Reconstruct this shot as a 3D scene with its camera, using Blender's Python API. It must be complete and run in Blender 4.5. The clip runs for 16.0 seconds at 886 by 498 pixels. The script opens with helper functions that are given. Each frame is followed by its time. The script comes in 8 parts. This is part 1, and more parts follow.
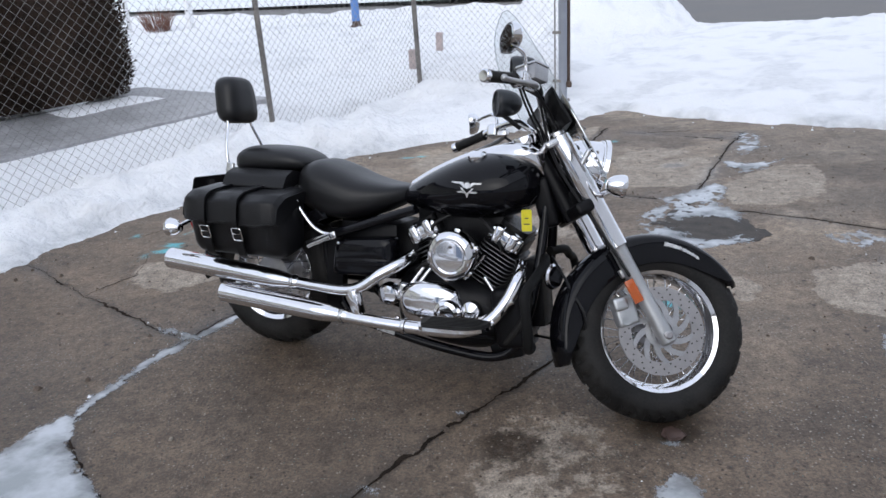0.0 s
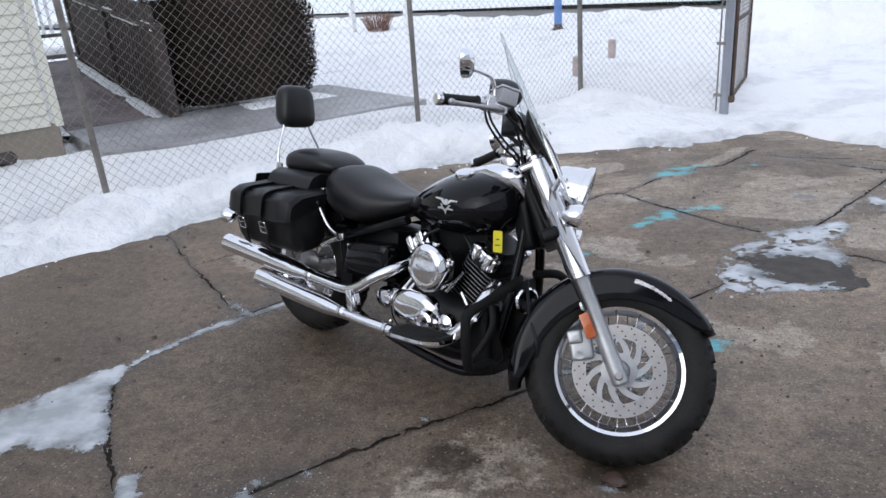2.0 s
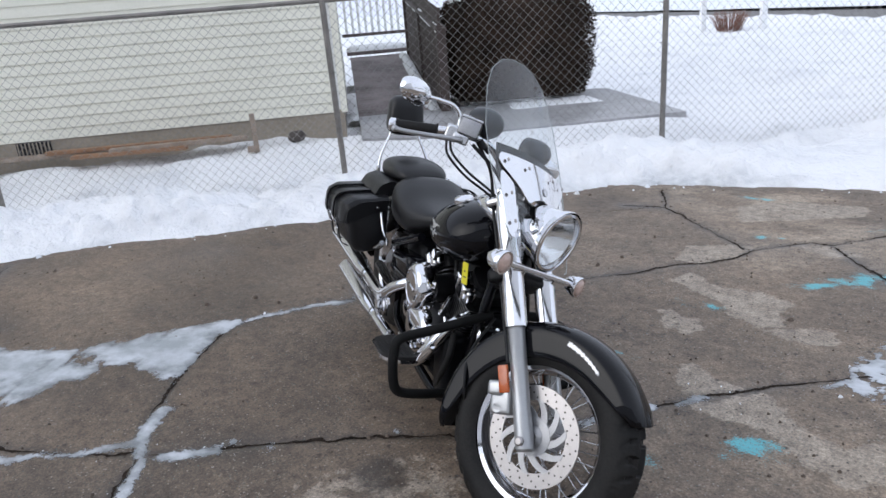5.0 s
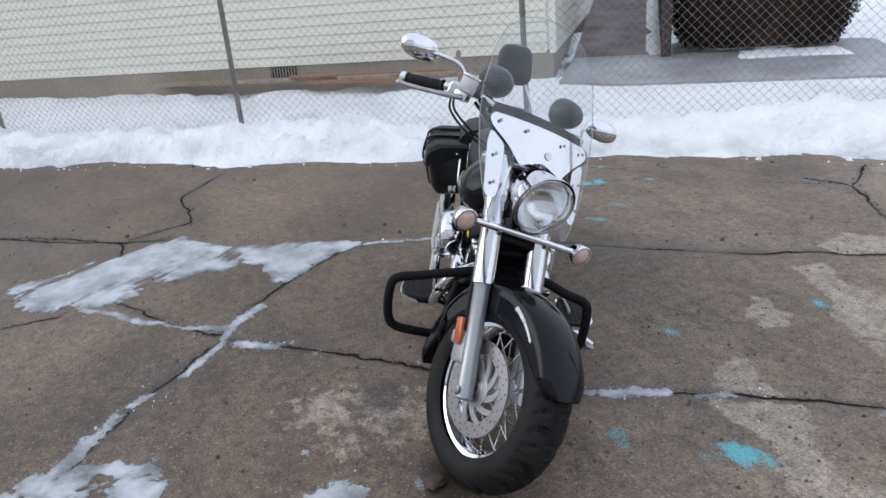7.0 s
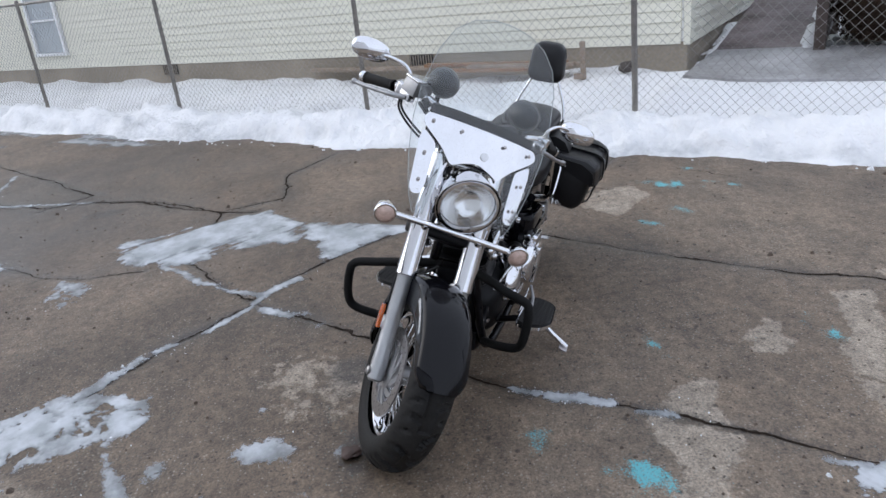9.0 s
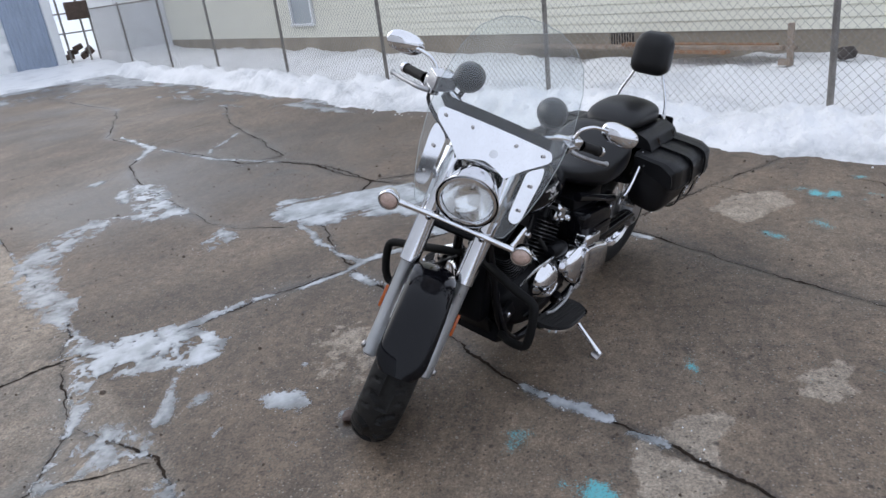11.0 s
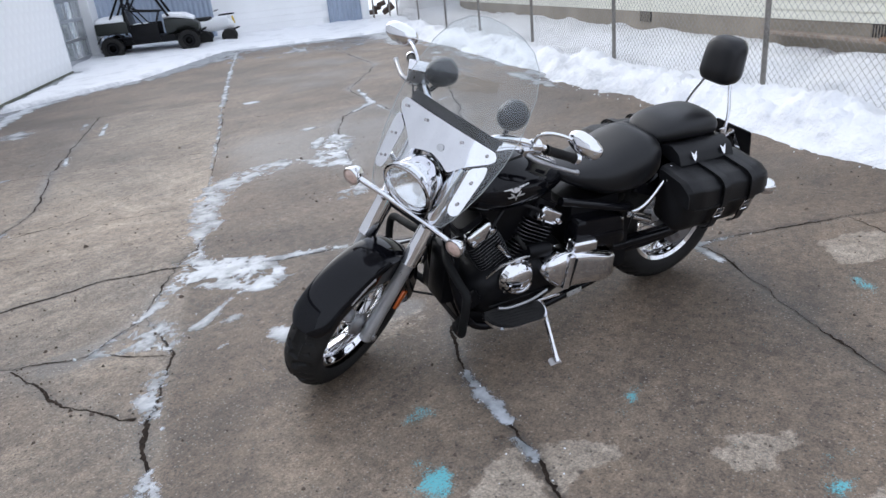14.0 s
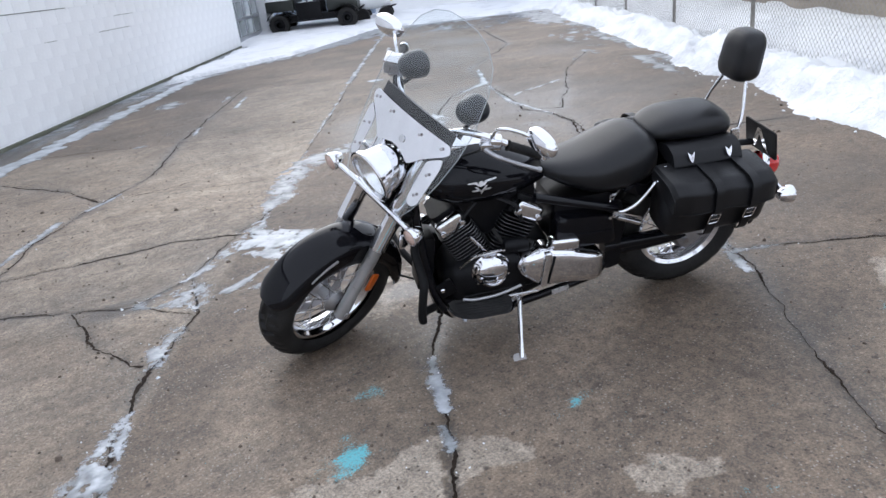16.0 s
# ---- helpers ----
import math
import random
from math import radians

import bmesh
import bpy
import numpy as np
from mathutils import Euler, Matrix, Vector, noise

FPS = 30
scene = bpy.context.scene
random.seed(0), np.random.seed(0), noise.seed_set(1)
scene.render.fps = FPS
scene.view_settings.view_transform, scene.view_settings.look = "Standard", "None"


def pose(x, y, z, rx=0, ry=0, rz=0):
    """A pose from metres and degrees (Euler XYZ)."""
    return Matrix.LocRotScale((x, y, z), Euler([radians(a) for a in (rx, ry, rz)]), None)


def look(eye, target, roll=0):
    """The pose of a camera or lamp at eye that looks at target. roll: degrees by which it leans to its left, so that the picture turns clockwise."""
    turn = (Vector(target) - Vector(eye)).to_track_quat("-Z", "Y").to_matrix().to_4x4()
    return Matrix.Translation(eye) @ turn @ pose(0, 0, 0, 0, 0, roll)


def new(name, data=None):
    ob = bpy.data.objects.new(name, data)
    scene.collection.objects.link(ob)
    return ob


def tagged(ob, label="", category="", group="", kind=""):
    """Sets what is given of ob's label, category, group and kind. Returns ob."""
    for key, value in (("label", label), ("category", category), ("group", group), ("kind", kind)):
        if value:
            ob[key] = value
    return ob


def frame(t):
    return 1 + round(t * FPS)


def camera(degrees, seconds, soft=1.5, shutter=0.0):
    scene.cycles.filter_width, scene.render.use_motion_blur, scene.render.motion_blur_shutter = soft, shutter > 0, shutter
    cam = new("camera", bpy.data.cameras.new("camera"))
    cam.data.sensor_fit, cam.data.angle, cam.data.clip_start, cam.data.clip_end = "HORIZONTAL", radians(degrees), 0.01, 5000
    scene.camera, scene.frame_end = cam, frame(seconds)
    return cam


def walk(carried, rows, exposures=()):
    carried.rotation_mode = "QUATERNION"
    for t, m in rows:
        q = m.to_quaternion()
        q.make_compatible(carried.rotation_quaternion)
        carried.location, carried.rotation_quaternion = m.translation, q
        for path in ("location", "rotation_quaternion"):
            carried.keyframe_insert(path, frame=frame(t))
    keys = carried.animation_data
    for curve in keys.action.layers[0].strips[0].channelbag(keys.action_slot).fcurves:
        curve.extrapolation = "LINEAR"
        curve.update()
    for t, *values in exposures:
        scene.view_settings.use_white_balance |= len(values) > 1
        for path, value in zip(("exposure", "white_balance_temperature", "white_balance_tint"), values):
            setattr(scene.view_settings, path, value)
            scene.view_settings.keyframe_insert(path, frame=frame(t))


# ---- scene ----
# camera and walk
cam = camera(64.5, 16.0)
METRES, EYE, TILT, LEAN, TURN = 6.608, 1.482, 0.0, 0.0, 0.0
ROWS = [
    (0.0, 0.0, 0.0, 0.0, -1.5, -22.02, 3.72),
    (0.5, 0.0318, -0.009, 0.002, 2.8, -22.23, 3.79),
    (1.0, 0.0589, -0.0021, -0.0, 5.59, -21.76, 4.06),
    (1.5, 0.0881, 0.0062, 0.0027, 11.02, -21.41, 4.33),
    (2.0, 0.1239, 0.0064, 0.0028, 16.58, -20.76, 4.18),
    (2.5, 0.1539, 0.0127, 0.0034, 22.13, -22.58, 3.93),
    (3.0, 0.1793, 0.032, 0.0013, 26.95, -22.0, 3.04),
    (5.5, 0.3121, 0.1307, 0.003, 51.83, -19.45, 4.52),
    (6.0, 0.339, 0.1555, 0.0036, 57.97, -21.36, 4.4),
    (6.5, 0.3529, 0.182, 0.0004, 62.23, -21.85, 4.26),
    (7.0, 0.3677, 0.2118, 0.0039, 68.64, -22.1, 4.73),
    (7.5, 0.3934, 0.242, 0.005, 74.68, -21.76, 5.27),
    (8.0, 0.4072, 0.2694, 0.0035, 77.55, -21.52, 5.87),
    (10.5, 0.4147, 0.4202, 0.002, 98.89, -22.09, 6.32),
    (11.0, 0.4112, 0.448, 0.0019, 104.46, -21.76, 6.83),
    (11.5, 0.4077, 0.4812, 0.0015, 110.07, -22.5, 5.52),
    (12.0, 0.3961, 0.5073, -0.0015, 113.08, -23.2, 4.99),
    (12.5, 0.3844, 0.5338, 0.0022, 118.56, -22.7, 4.65),
    (13.0, 0.3779, 0.5621, 0.002, 123.23, -22.14, 5.21),
    (13.5, 0.3678, 0.5945, 0.0022, 127.63, -22.55, 5.57),
    (14.0, 0.35, 0.6147, -0.0001, 128.99, -21.71, 5.45),
    (14.5, 0.328, 0.6362, 0.0013, 132.25, -20.78, 5.13),
    (15.0, 0.3143, 0.6576, 0.0008, 136.05, -21.44, 5.96),
    (15.5, 0.2968, 0.6835, 0.0007, 140.91, -21.85, 5.66),
    (16.0, 0.2751, 0.6963, -0.0021, 142.58, -22.11, 6.32),
]
walk(cam, [(t, pose(0, 0, EYE, TILT, LEAN, TURN) @ pose(METRES * x, METRES * y, METRES * z, 90 + pitch, roll, yaw)) for t, x, y, z, yaw, pitch, roll in ROWS],
     [(0.0, -0.15), (3.0, -0.1), (5.5, -0.06), (8.0, -0.03), (11.0, -0.08), (12.5, 0.1), (14.0, 0.18), (15.0, 0.26), (16.0, 0.32)])

# overcast winter daylight
world = bpy.data.worlds.new("world")
scene.world = world
world.use_nodes = True
wn, wl = world.node_tree.nodes, world.node_tree.links
wn.clear()
sky = wn.new("ShaderNodeTexSky")
sky.sky_type, sky.sun_disc = "NISHITA", False
sky.sun_elevation, sky.sun_rotation = radians(32), radians(200)
sky.air_density, sky.dust_density, sky.ozone_density = 1.0, 6.0, 1.0
grey = wn.new("ShaderNodeHueSaturation")
grey.inputs["Saturation"].default_value = 0.18
back = wn.new("ShaderNodeBackground")
back.inputs["Strength"].default_value = 0.2
wout = wn.new("ShaderNodeOutputWorld")
wl.new(sky.outputs[0], grey.inputs["Color"])
even = wn.new("ShaderNodeMix")
even.data_type = "RGBA"
even.inputs[0].default_value = 0.85
even.inputs[7].default_value = (5.2, 5.75, 6.95, 1)
wl.new(grey.outputs[0], even.inputs[6])
wl.new(even.outputs[2], back.inputs["Color"])
wl.new(back.outputs[0], wout.inputs["Surface"])
sun = new("sun", bpy.data.lights.new("sun", "SUN"))
sun.data.energy, sun.data.angle, sun.data.color = 0.6, radians(60), (1.0, 0.97, 0.93)
sun.matrix_world = look((0, 0, 20), (math.sin(radians(200)) * -10, math.cos(radians(200)) * -10, 20 - 6.3))

# the lot's own axes: u runs beside the fence towards the road, v runs from the fence across the lot
AU, AV = Vector((0.591, 0.8066, 0)), Vector((0.8066, -0.591, 0))
# x across (v), y along (u)
YARD = Matrix(((0.8066, 0.591, 0, 0), (-0.591, 0.8066, 0, 0), (0, 0, 1, 0), (0, 0, 0, 1)))


def uv(u, v, z=0.0):
    return AU * u + AV * v + Vector((0, 0, z))


# ---------- materials ----------
def material(name, base, rough=0.5, metal=0.0, vary=0.12, scale=8.0, fine=90.0, bump=0.0, bscale=200.0, coat=0.0, spread=0.08, tint=None, coords="Object", **extra):
    """Principled material whose colour and gloss vary at two scales."""
    m = bpy.data.materials.new(name)
    m.use_nodes = True
    n, l = m.node_tree.nodes, m.node_tree.links
    p = n["Principled BSDF"]
    p.inputs["Metallic"].default_value = metal
    p.inputs["Coat Weight"].default_value = coat
    p.inputs["Coat Roughness"].default_value = 0.04
    for key, value in extra.items():
        p.inputs[key.replace("_", " ")].default_value = value
    tc = n.new("ShaderNodeTexCoord")
    big, small = n.new("ShaderNodeTexNoise"), n.new("ShaderNodeTexNoise")
    big.inputs["Scale"].default_value, big.inputs["Detail"].default_value = scale, 4
    small.inputs["Scale"].default_value, small.inputs["Detail"].default_value = fine, 3
    for tex in (big, small):
        l.new(tc.outputs[coords], tex.inputs["Vector"])
    mixed = n.new("ShaderNodeMix")
    mixed.inputs[0].default_value = 0.4
    l.new(big.outputs[0], mixed.inputs[2]), l.new(small.outputs[0], mixed.inputs[3])
    ramp = n.new("ShaderNodeValToRGB")
    lo = [max(0, c * (1 - vary)) for c in base]
    hi = [min(1, c * (1 + vary)) for c in (tint or base)]
    ramp.color_ramp.elements[0].position, ramp.color_ramp.elements[1].position = 0.32, 0.68
    ramp.color_ramp.elements[0].color, ramp.color_ramp.elements[1].color = (*lo, 1), (*hi, 1)
    l.new(mixed.outputs[0], ramp.inputs[0])
    l.new(ramp.outputs[0], p.inputs["Base Color"])
    rr = n.new("ShaderNodeMapRange")
    rr.inputs[1].default_value, rr.inputs[2].default_value = 0.3, 0.7
    rr.inputs[3].default_value, rr.inputs[4].default_value = max(0.02, rough - spread), min(1, rough + spread)
    l.new(mixed.outputs[0], rr.inputs[0]), l.new(rr.outputs[0], p.inputs["Roughness"])
    if bump:
        bt, bn = n.new("ShaderNodeTexNoise"), n.new("ShaderNodeBump")
        bt.inputs["Scale"].default_value, bt.inputs["Detail"].default_value = bscale, 3
        bn.inputs["Strength"].default_value, bn.inputs["Distance"].default_value = bump, 0.002
        l.new(tc.outputs[coords], bt.inputs["Vector"])
        l.new(bt.outputs[0], bn.inputs["Height"]), l.new(bn.outputs[0], p.inputs["Normal"])
    return m


CHROME = material("chrome", (0.78, 0.78, 0.8), 0.06, 1.0, 0.05, 14, 160, spread=0.03)
DULL_CHROME = material("road_dulled_chrome", (0.62, 0.62, 0.63), 0.2, 1.0, 0.12, 18, 220, bump=0.05, spread=0.08)
SILVER = material("silver_fork_paint", (0.5, 0.51, 0.52), 0.34, 0.75, 0.08, 20, 260, bump=0.05)
ALLOY = material("cast_alloy", (0.42, 0.42, 0.43), 0.42, 0.9, 0.15, 25, 200, bump=0.2, bscale=500)
FIN_EDGE = material("machined_fin_edge", (0.24, 0.24, 0.25), 0.4, 0.8, 0.3, 40, 300)
STEEL = material("brake_steel", (0.43, 0.41, 0.405), 0.34, 1.0, 0.1, 30, 300)
BLACK = material("black_gloss_paint", (0.0045, 0.0045, 0.006), 0.05, 0.0, 0.3, 10, 120, spread=0.03, Specular_IOR_Level=0.24)
SATIN = material("satin_black_metal", (0.005, 0.005, 0.006), 0.36, 0.0, 0.3, 20, 180, bump=0.15, bscale=400, Specular_IOR_Level=0.16)
ENGINE = material("black_engine_enamel", (0.008, 0.008, 0.009), 0.36, 0.0, 0.4, 25, 200, bump=0.2, bscale=600, Specular_IOR_Level=0.17)
LEATHER = material("black_leather", (0.007, 0.007, 0.008), 0.38, 0.0, 0.3, 9, 110, bump=0.35, bscale=170, spread=0.1, Specular_IOR_Level=0.28)
VINYL = material("black_seat_vinyl", (0.009, 0.009, 0.01), 0.36, 0.0, 0.2, 7, 110, bump=0.12, bscale=200, spread=0.06, Specular_IOR_Level=0.33)
RUBBER = material("tyre_rubber", (0.012, 0.012, 0.0125), 0.62, 0.0, 0.35, 9, 120, bump=0.2, bscale=350, tint=(0.02, 0.019, 0.018), Specular_IOR_Level=0.2)
PLASTIC = material("black_plastic", (0.009, 0.009, 0.01), 0.5, 0.0, 0.2, 30, 240, bump=0.1, bscale=500, Specular_IOR_Level=0.3)
FOAM = material("black_foam_wrap", (0.006, 0.006, 0.006), 0.7, 0.0, 0.3, 30, 260, bump=0.4, bscale=300, Specular_IOR_Level=0.2)
MIRROR = material("mirror_glass", (0.8, 0.82, 0.84), 0.03, 1.0, 0.02, 5, 60, spread=0.01)
AMBER = material("amber_reflector", (0.45, 0.085, 0.008), 0.2, 0.0, 0.15, 60, 500, coat=0.6)
RED = material("red_lamp_lens", (0.55, 0.012, 0.015), 0.15, 0.0, 0.15, 60, 400, coat=0.8)
LENS = material("pinkish_signal_lens", (0.62, 0.45, 0.38), 0.22, 0.0, 0.2, 80, 400, coat=0.8)
YELLOW = material("yellow_paper_tag", (0.68, 0.6, 0.02), 0.6, 0.0, 0.1, 40, 300)
INK = material("dark_ink", (0.05, 0.05, 0.04), 0.7, 0.0, 0.1)
BADGE = material("worn_white_metal_badge", (0.62, 0.62, 0.62), 0.3, 0.6, 0.2, 60, 500)
POD = material("smooth_dark_plastic", (0.014, 0.016, 0.019), 0.35, 0.0, 0.15, 8, 60)
DIAL = material("dial_face", (0.55, 0.55, 0.52), 0.3, 0.0, 0.1)


def glass(name, tint, rough=0.0, weight=1.0):
    m = bpy.data.materials.new(name)
    m.use_nodes = True
    n, l = m.node_tree.nodes, m.node_tree.links
    p = n["Principled BSDF"]
    p.inputs["Base Color"].default_value = (*tint, 1)
    p.inputs["Transmission Weight"].default_value = weight
    p.inputs["IOR"].default_value = 1.45
    tc, tex, rr = n.new("ShaderNodeTexCoord"), n.new("ShaderNodeTexNoise"), n.new("ShaderNodeMapRange")
    tex.inputs["Scale"].default_value = 25
    rr.inputs[3].default_value, rr.inputs[4].default_value = rough, rough + 0.03
    l.new(tc.outputs["Object"], tex.inputs["Vector"]), l.new(tex.outputs[0], rr.inputs[0]), l.new(rr.outputs[0], p.inputs["Roughness"])
    return m


def thin_glass(name, tint, gloss=0.06, dust=0.04, low=0.3, scale=7):
    """A clear thin sheet: lets light straight through, with a slight reflection and a film of dust."""
    m = bpy.data.materials.new(name)
    m.use_nodes = True
    n, l = m.node_tree.nodes, m.node_tree.links
    out = n["Material Output"]
    n.remove(n["Principled BSDF"])
    clear, shine, film = n.new("ShaderNodeBsdfTransparent"), n.new("ShaderNodeBsdfGlossy"), n.new("ShaderNodeBsdfDiffuse")
    clear.inputs["Color"].default_value = (*tint, 1)
    shine.inputs["Roughness"].default_value = 0.02
    film.inputs["Color"].default_value = (0.7, 0.7, 0.7, 1)
    lw, pw, fr = n.new("ShaderNodeLayerWeight"), n.new("ShaderNodeMath"), n.new("ShaderNodeMath")
    pw.operation, fr.operation = "POWER", "MULTIPLY_ADD"
    pw.inputs[1].default_value, fr.inputs[1].default_value, fr.inputs[2].default_value = 4.0, 0.4, gloss
    l.new(lw.outputs["Facing"], pw.inputs[0]), l.new(pw.outputs[0], fr.inputs[0])
    m1, m2 = n.new("ShaderNodeMixShader"), n.new("ShaderNodeMixShader")
    tc, tex, rr = n.new("ShaderNodeTexCoord"), n.new("ShaderNodeTexNoise"), n.new("ShaderNodeMapRange")
    tex.inputs["Scale"].default_value, tex.inputs["Detail"].default_value = scale, 6
    rr.inputs[1].default_value, rr.inputs[2].default_value = 0.35, 0.75
    rr.inputs[3].default_value, rr.inputs[4].default_value = dust * low, dust * (2.3 - low)
    l.new(tc.outputs["Object"], tex.inputs["Vector"]), l.new(tex.outputs[0], rr.inputs[0])
    l.new(rr.outputs[0], m1.inputs[0]), l.new(clear.outputs[0], m1.inputs[1]), l.new(film.outputs[0], m1.inputs[2])
    l.new(fr.outputs[0], m2.inputs[0]), l.new(m1.outputs[0], m2.inputs[1]), l.new(shine.outputs[0], m2.inputs[2])
    l.new(m2.outputs[0], out.inputs["Surface"])
    return m


SCREEN = thin_glass("clear_windshield", (0.9, 0.93, 0.935), 0.06, 0.045)
SCREEN_EDGE = material("windshield_edge", (0.36, 0.39, 0.4), 0.2, 0.0, 0.1, 20, 100)
HEADGLASS = thin_glass("headlight_glass", (0.97, 0.98, 0.98), gloss=0.08, dust=0.02, low=1.0, scale=60)
REFLECTOR = material("silvered_reflector", (0.92, 0.92, 0.92), 0.17, 1.0, 0.05, 30, 90, bump=0.5, bscale=45, spread=0.06)
PANE = glass("window_pane", (0.75, 0.8, 0.82), 0.01, 0.6)


# ---------- mesh helpers ----------
def V(*a):
    return Vector(a)


def part(name, bm, mat, parent=None, label="", m=None, angle=38, recalc=True):
    """Links a bmesh as one mesh object, under a thing or a part."""
    if recalc:
        bmesh.ops.recalc_face_normals(bm, faces=bm.faces)
    me = bpy.data.meshes.new(name)
    bm.to_mesh(me)
    bm.free()
    me.materials.append(mat)
    me.shade_smooth()
    me.set_sharp_from_angle(angle=radians(angle))
    ob = new(name, me)
    if parent is not None:
        ob.parent = parent
    if m is not None:
        ob.matrix_basis = m
    if label:
        tagged(ob, label)
    return ob


def thing(name, label, category, m=None, group="", kind=""):
    ob = tagged(new(name), label, category, group, kind)
    ob.empty_display_size = 0.1
    if m is not None:
        ob.matrix_basis = m
    return ob


def array_mesh(name, verts, faces, mat):
    me = bpy.data.meshes.new(name)
    me.from_pydata(verts, [], faces)
    me.materials.append(mat)
    me.update()
    return me


def ring_faces(bm, rings, closed=True, caps=True):
    for a, b in zip(rings[:-1], rings[1:]):
        k = len(a)
        for i in range(k if closed else k - 1):
            j = (i + 1) % k
            bm.faces.new((a[i], a[j], b[j], b[i]))
    if caps and closed:
        bm.faces.new(list(reversed(rings[0])))
        bm.faces.new(rings[-1])


def loft(sections, closed=True, caps=True, bm=None):
    bm = bm or bmesh.new()
    ring_faces(bm, [[bm.verts.new(p) for p in s] for s in sections], closed, caps)
    return bm


def smooth_path(pts, per=6):
    """Catmull-Rom through the points."""
    pts = [Vector(p) for p in pts]
    ext = [pts[0] * 2 - pts[1]] + pts + [pts[-1] * 2 - pts[-2]]
    out = []
    for i in range(1, len(ext) - 2):
        a, b, c, d = ext[i - 1:i + 3]
        for k in range(per):
            t = k / per
            out.append(0.5 * ((2 * b) + (c - a) * t + (2 * a - 5 * b + 4 * c - d) * t * t + (3 * b - a - 3 * c + d) * t ** 3))
    return out + [pts[-1]]


def tube(pts, r, seg=12, bm=None, caps=True):
    """A round bar along a path; r is one radius or one for each point."""
    bm = bm or bmesh.new()
    pts = [Vector(p) for p in pts]
    rr = r if isinstance(r, (list, tuple)) else [r] * len(pts)
    rings, side = [], None
    for i, p in enumerate(pts):
        d = (pts[min(i + 1, len(pts) - 1)] - pts[max(i - 1, 0)]).normalized()
        if side is None:
            side = d.orthogonal().normalized()
        side = (side - d * side.dot(d)).normalized()
        up = d.cross(side)
        rings.append([bm.verts.new(p + (side * math.cos(a) + up * math.sin(a)) * rr[i]) for a in (2 * math.pi * k / seg for k in range(seg))])
    ring_faces(bm, rings, True, caps)
    return bm


def lathe(profile, at=(0, 0, 0), axis=(0, 0, 1), seg=36, bm=None, squash=1.0):
    """A turned shape: profile of (radius, height along the axis)."""
    bm = bm or bmesh.new()
    ax = Vector(axis).normalized()
    s = ax.orthogonal().normalized() if abs(ax.z) > 0.9 else ax.cross(Vector((0, 0, 1))).normalized()
    q = ax.cross(s)
    rings = []
    for r, h in profile:
        if r < 1e-6:
            rings.append([bm.verts.new(Vector(at) + ax * h)])
        else:
            rings.append([bm.verts.new(Vector(at) + ax * h + s * (r * math.cos(a)) + q * (r * squash * math.sin(a))) for a in (2 * math.pi * k / seg for k in range(seg))])
    for a, b in zip(rings[:-1], rings[1:]):
        for i in range(seg):
            j = (i + 1) % seg
            f = [a[i % len(a)], a[j % len(a)], b[j % len(b)], b[i % len(b)]]
            u = []
            for w in f:
                if w not in u:
                    u.append(w)
            if len(u) > 2:
                bm.faces.new(u)
    return bm


def block(size, at=(0, 0, 0), rot=(0, 0, 0), bevel=0.003, segs=1, bm=None, m=None):
    bm = bm or bmesh.new()
    mat = m or pose(*at, *rot)
    made = bmesh.ops.create_cube(bm, size=1, matrix=mat @ Matrix.Diagonal((*size, 1)))["verts"]
    if bevel:
        edges = list({e for v in made for e in v.link_edges})
        bmesh.ops.bevel(bm, geom=edges, offset=min(bevel, min(size) * 0.45), segments=segs, affect="EDGES", profile=0.6)
    return bm


def plate(outline, thick, m, bevel=0.0, bm=None):
    """A flat plate from a 2D outline in the plane of m, thickness along its z."""
    bm = bm or bmesh.new()
    lo = [bm.verts.new(m @ V(x, y, 0)) for x, y in outline]
    hi = [bm.verts.new(m @ V(x, y, thick)) for x, y in outline]
    k = len(lo)
    bm.faces.new(list(reversed(lo)))
    top = bm.faces.new(hi)
    for i in range(k):
        bm.faces.new((lo[i], lo[(i + 1) % k], hi[(i + 1) % k], hi[i]))
    if bevel:
        bmesh.ops.bevel(bm, geom=list(top.edges), offset=bevel, segments=2, affect="EDGES")
    return bm


def oval(cx, cz, a, b, power=2.0, seg=28):
    """Points of a superellipse."""
    out = []
    for k in range(seg):
        t = 2 * math.pi * k / seg
        c, s = math.cos(t), math.sin(t)
        out.append((cx + a * math.copysign(abs(c) ** (2 / power), c), cz + b * math.copysign(abs(s) ** (2 / power), s)))
    return out


def rounded(points, r=0.02, per=4):
    """A 2D outline with its corners rounded."""
    out, k = [], len(points)
    for i in range(k):
        a, b, c = (Vector(points[(i + j - 1) % k]) for j in range(3))
        d1, d2 = (a - b), (c - b)
        e = min(r, d1.length * 0.45, d2.length * 0.45)
        p, q = b + d1.normalized() * e, b + d2.normalized() * e
        for s in range(per + 1):
            t = s / per
            w = p * (1 - t) ** 2 + b * 2 * t * (1 - t) + q * t * t
            out.append((w.x, w.y))
    return out


# smooth noise on arrays
def lattice(x, y, seed=0):
    h = np.sin(x * 127.1 + y * 311.7 + seed * 74.7) * 43758.5453
    return h - np.floor(h)


def vnoise(x, y, seed=0):
    x, y = np.asarray(x, float), np.asarray(y, float)
    i, j = np.floor(x), np.floor(y)
    f, g = x - i, y - j
    f, g = f * f * (3 - 2 * f), g * g * (3 - 2 * g)
    return (lattice(i, j, seed) * (1 - f) + lattice(i + 1, j, seed) * f) * (1 - g) + (lattice(i, j + 1, seed) * (1 - f) + lattice(i + 1, j + 1, seed) * f) * g


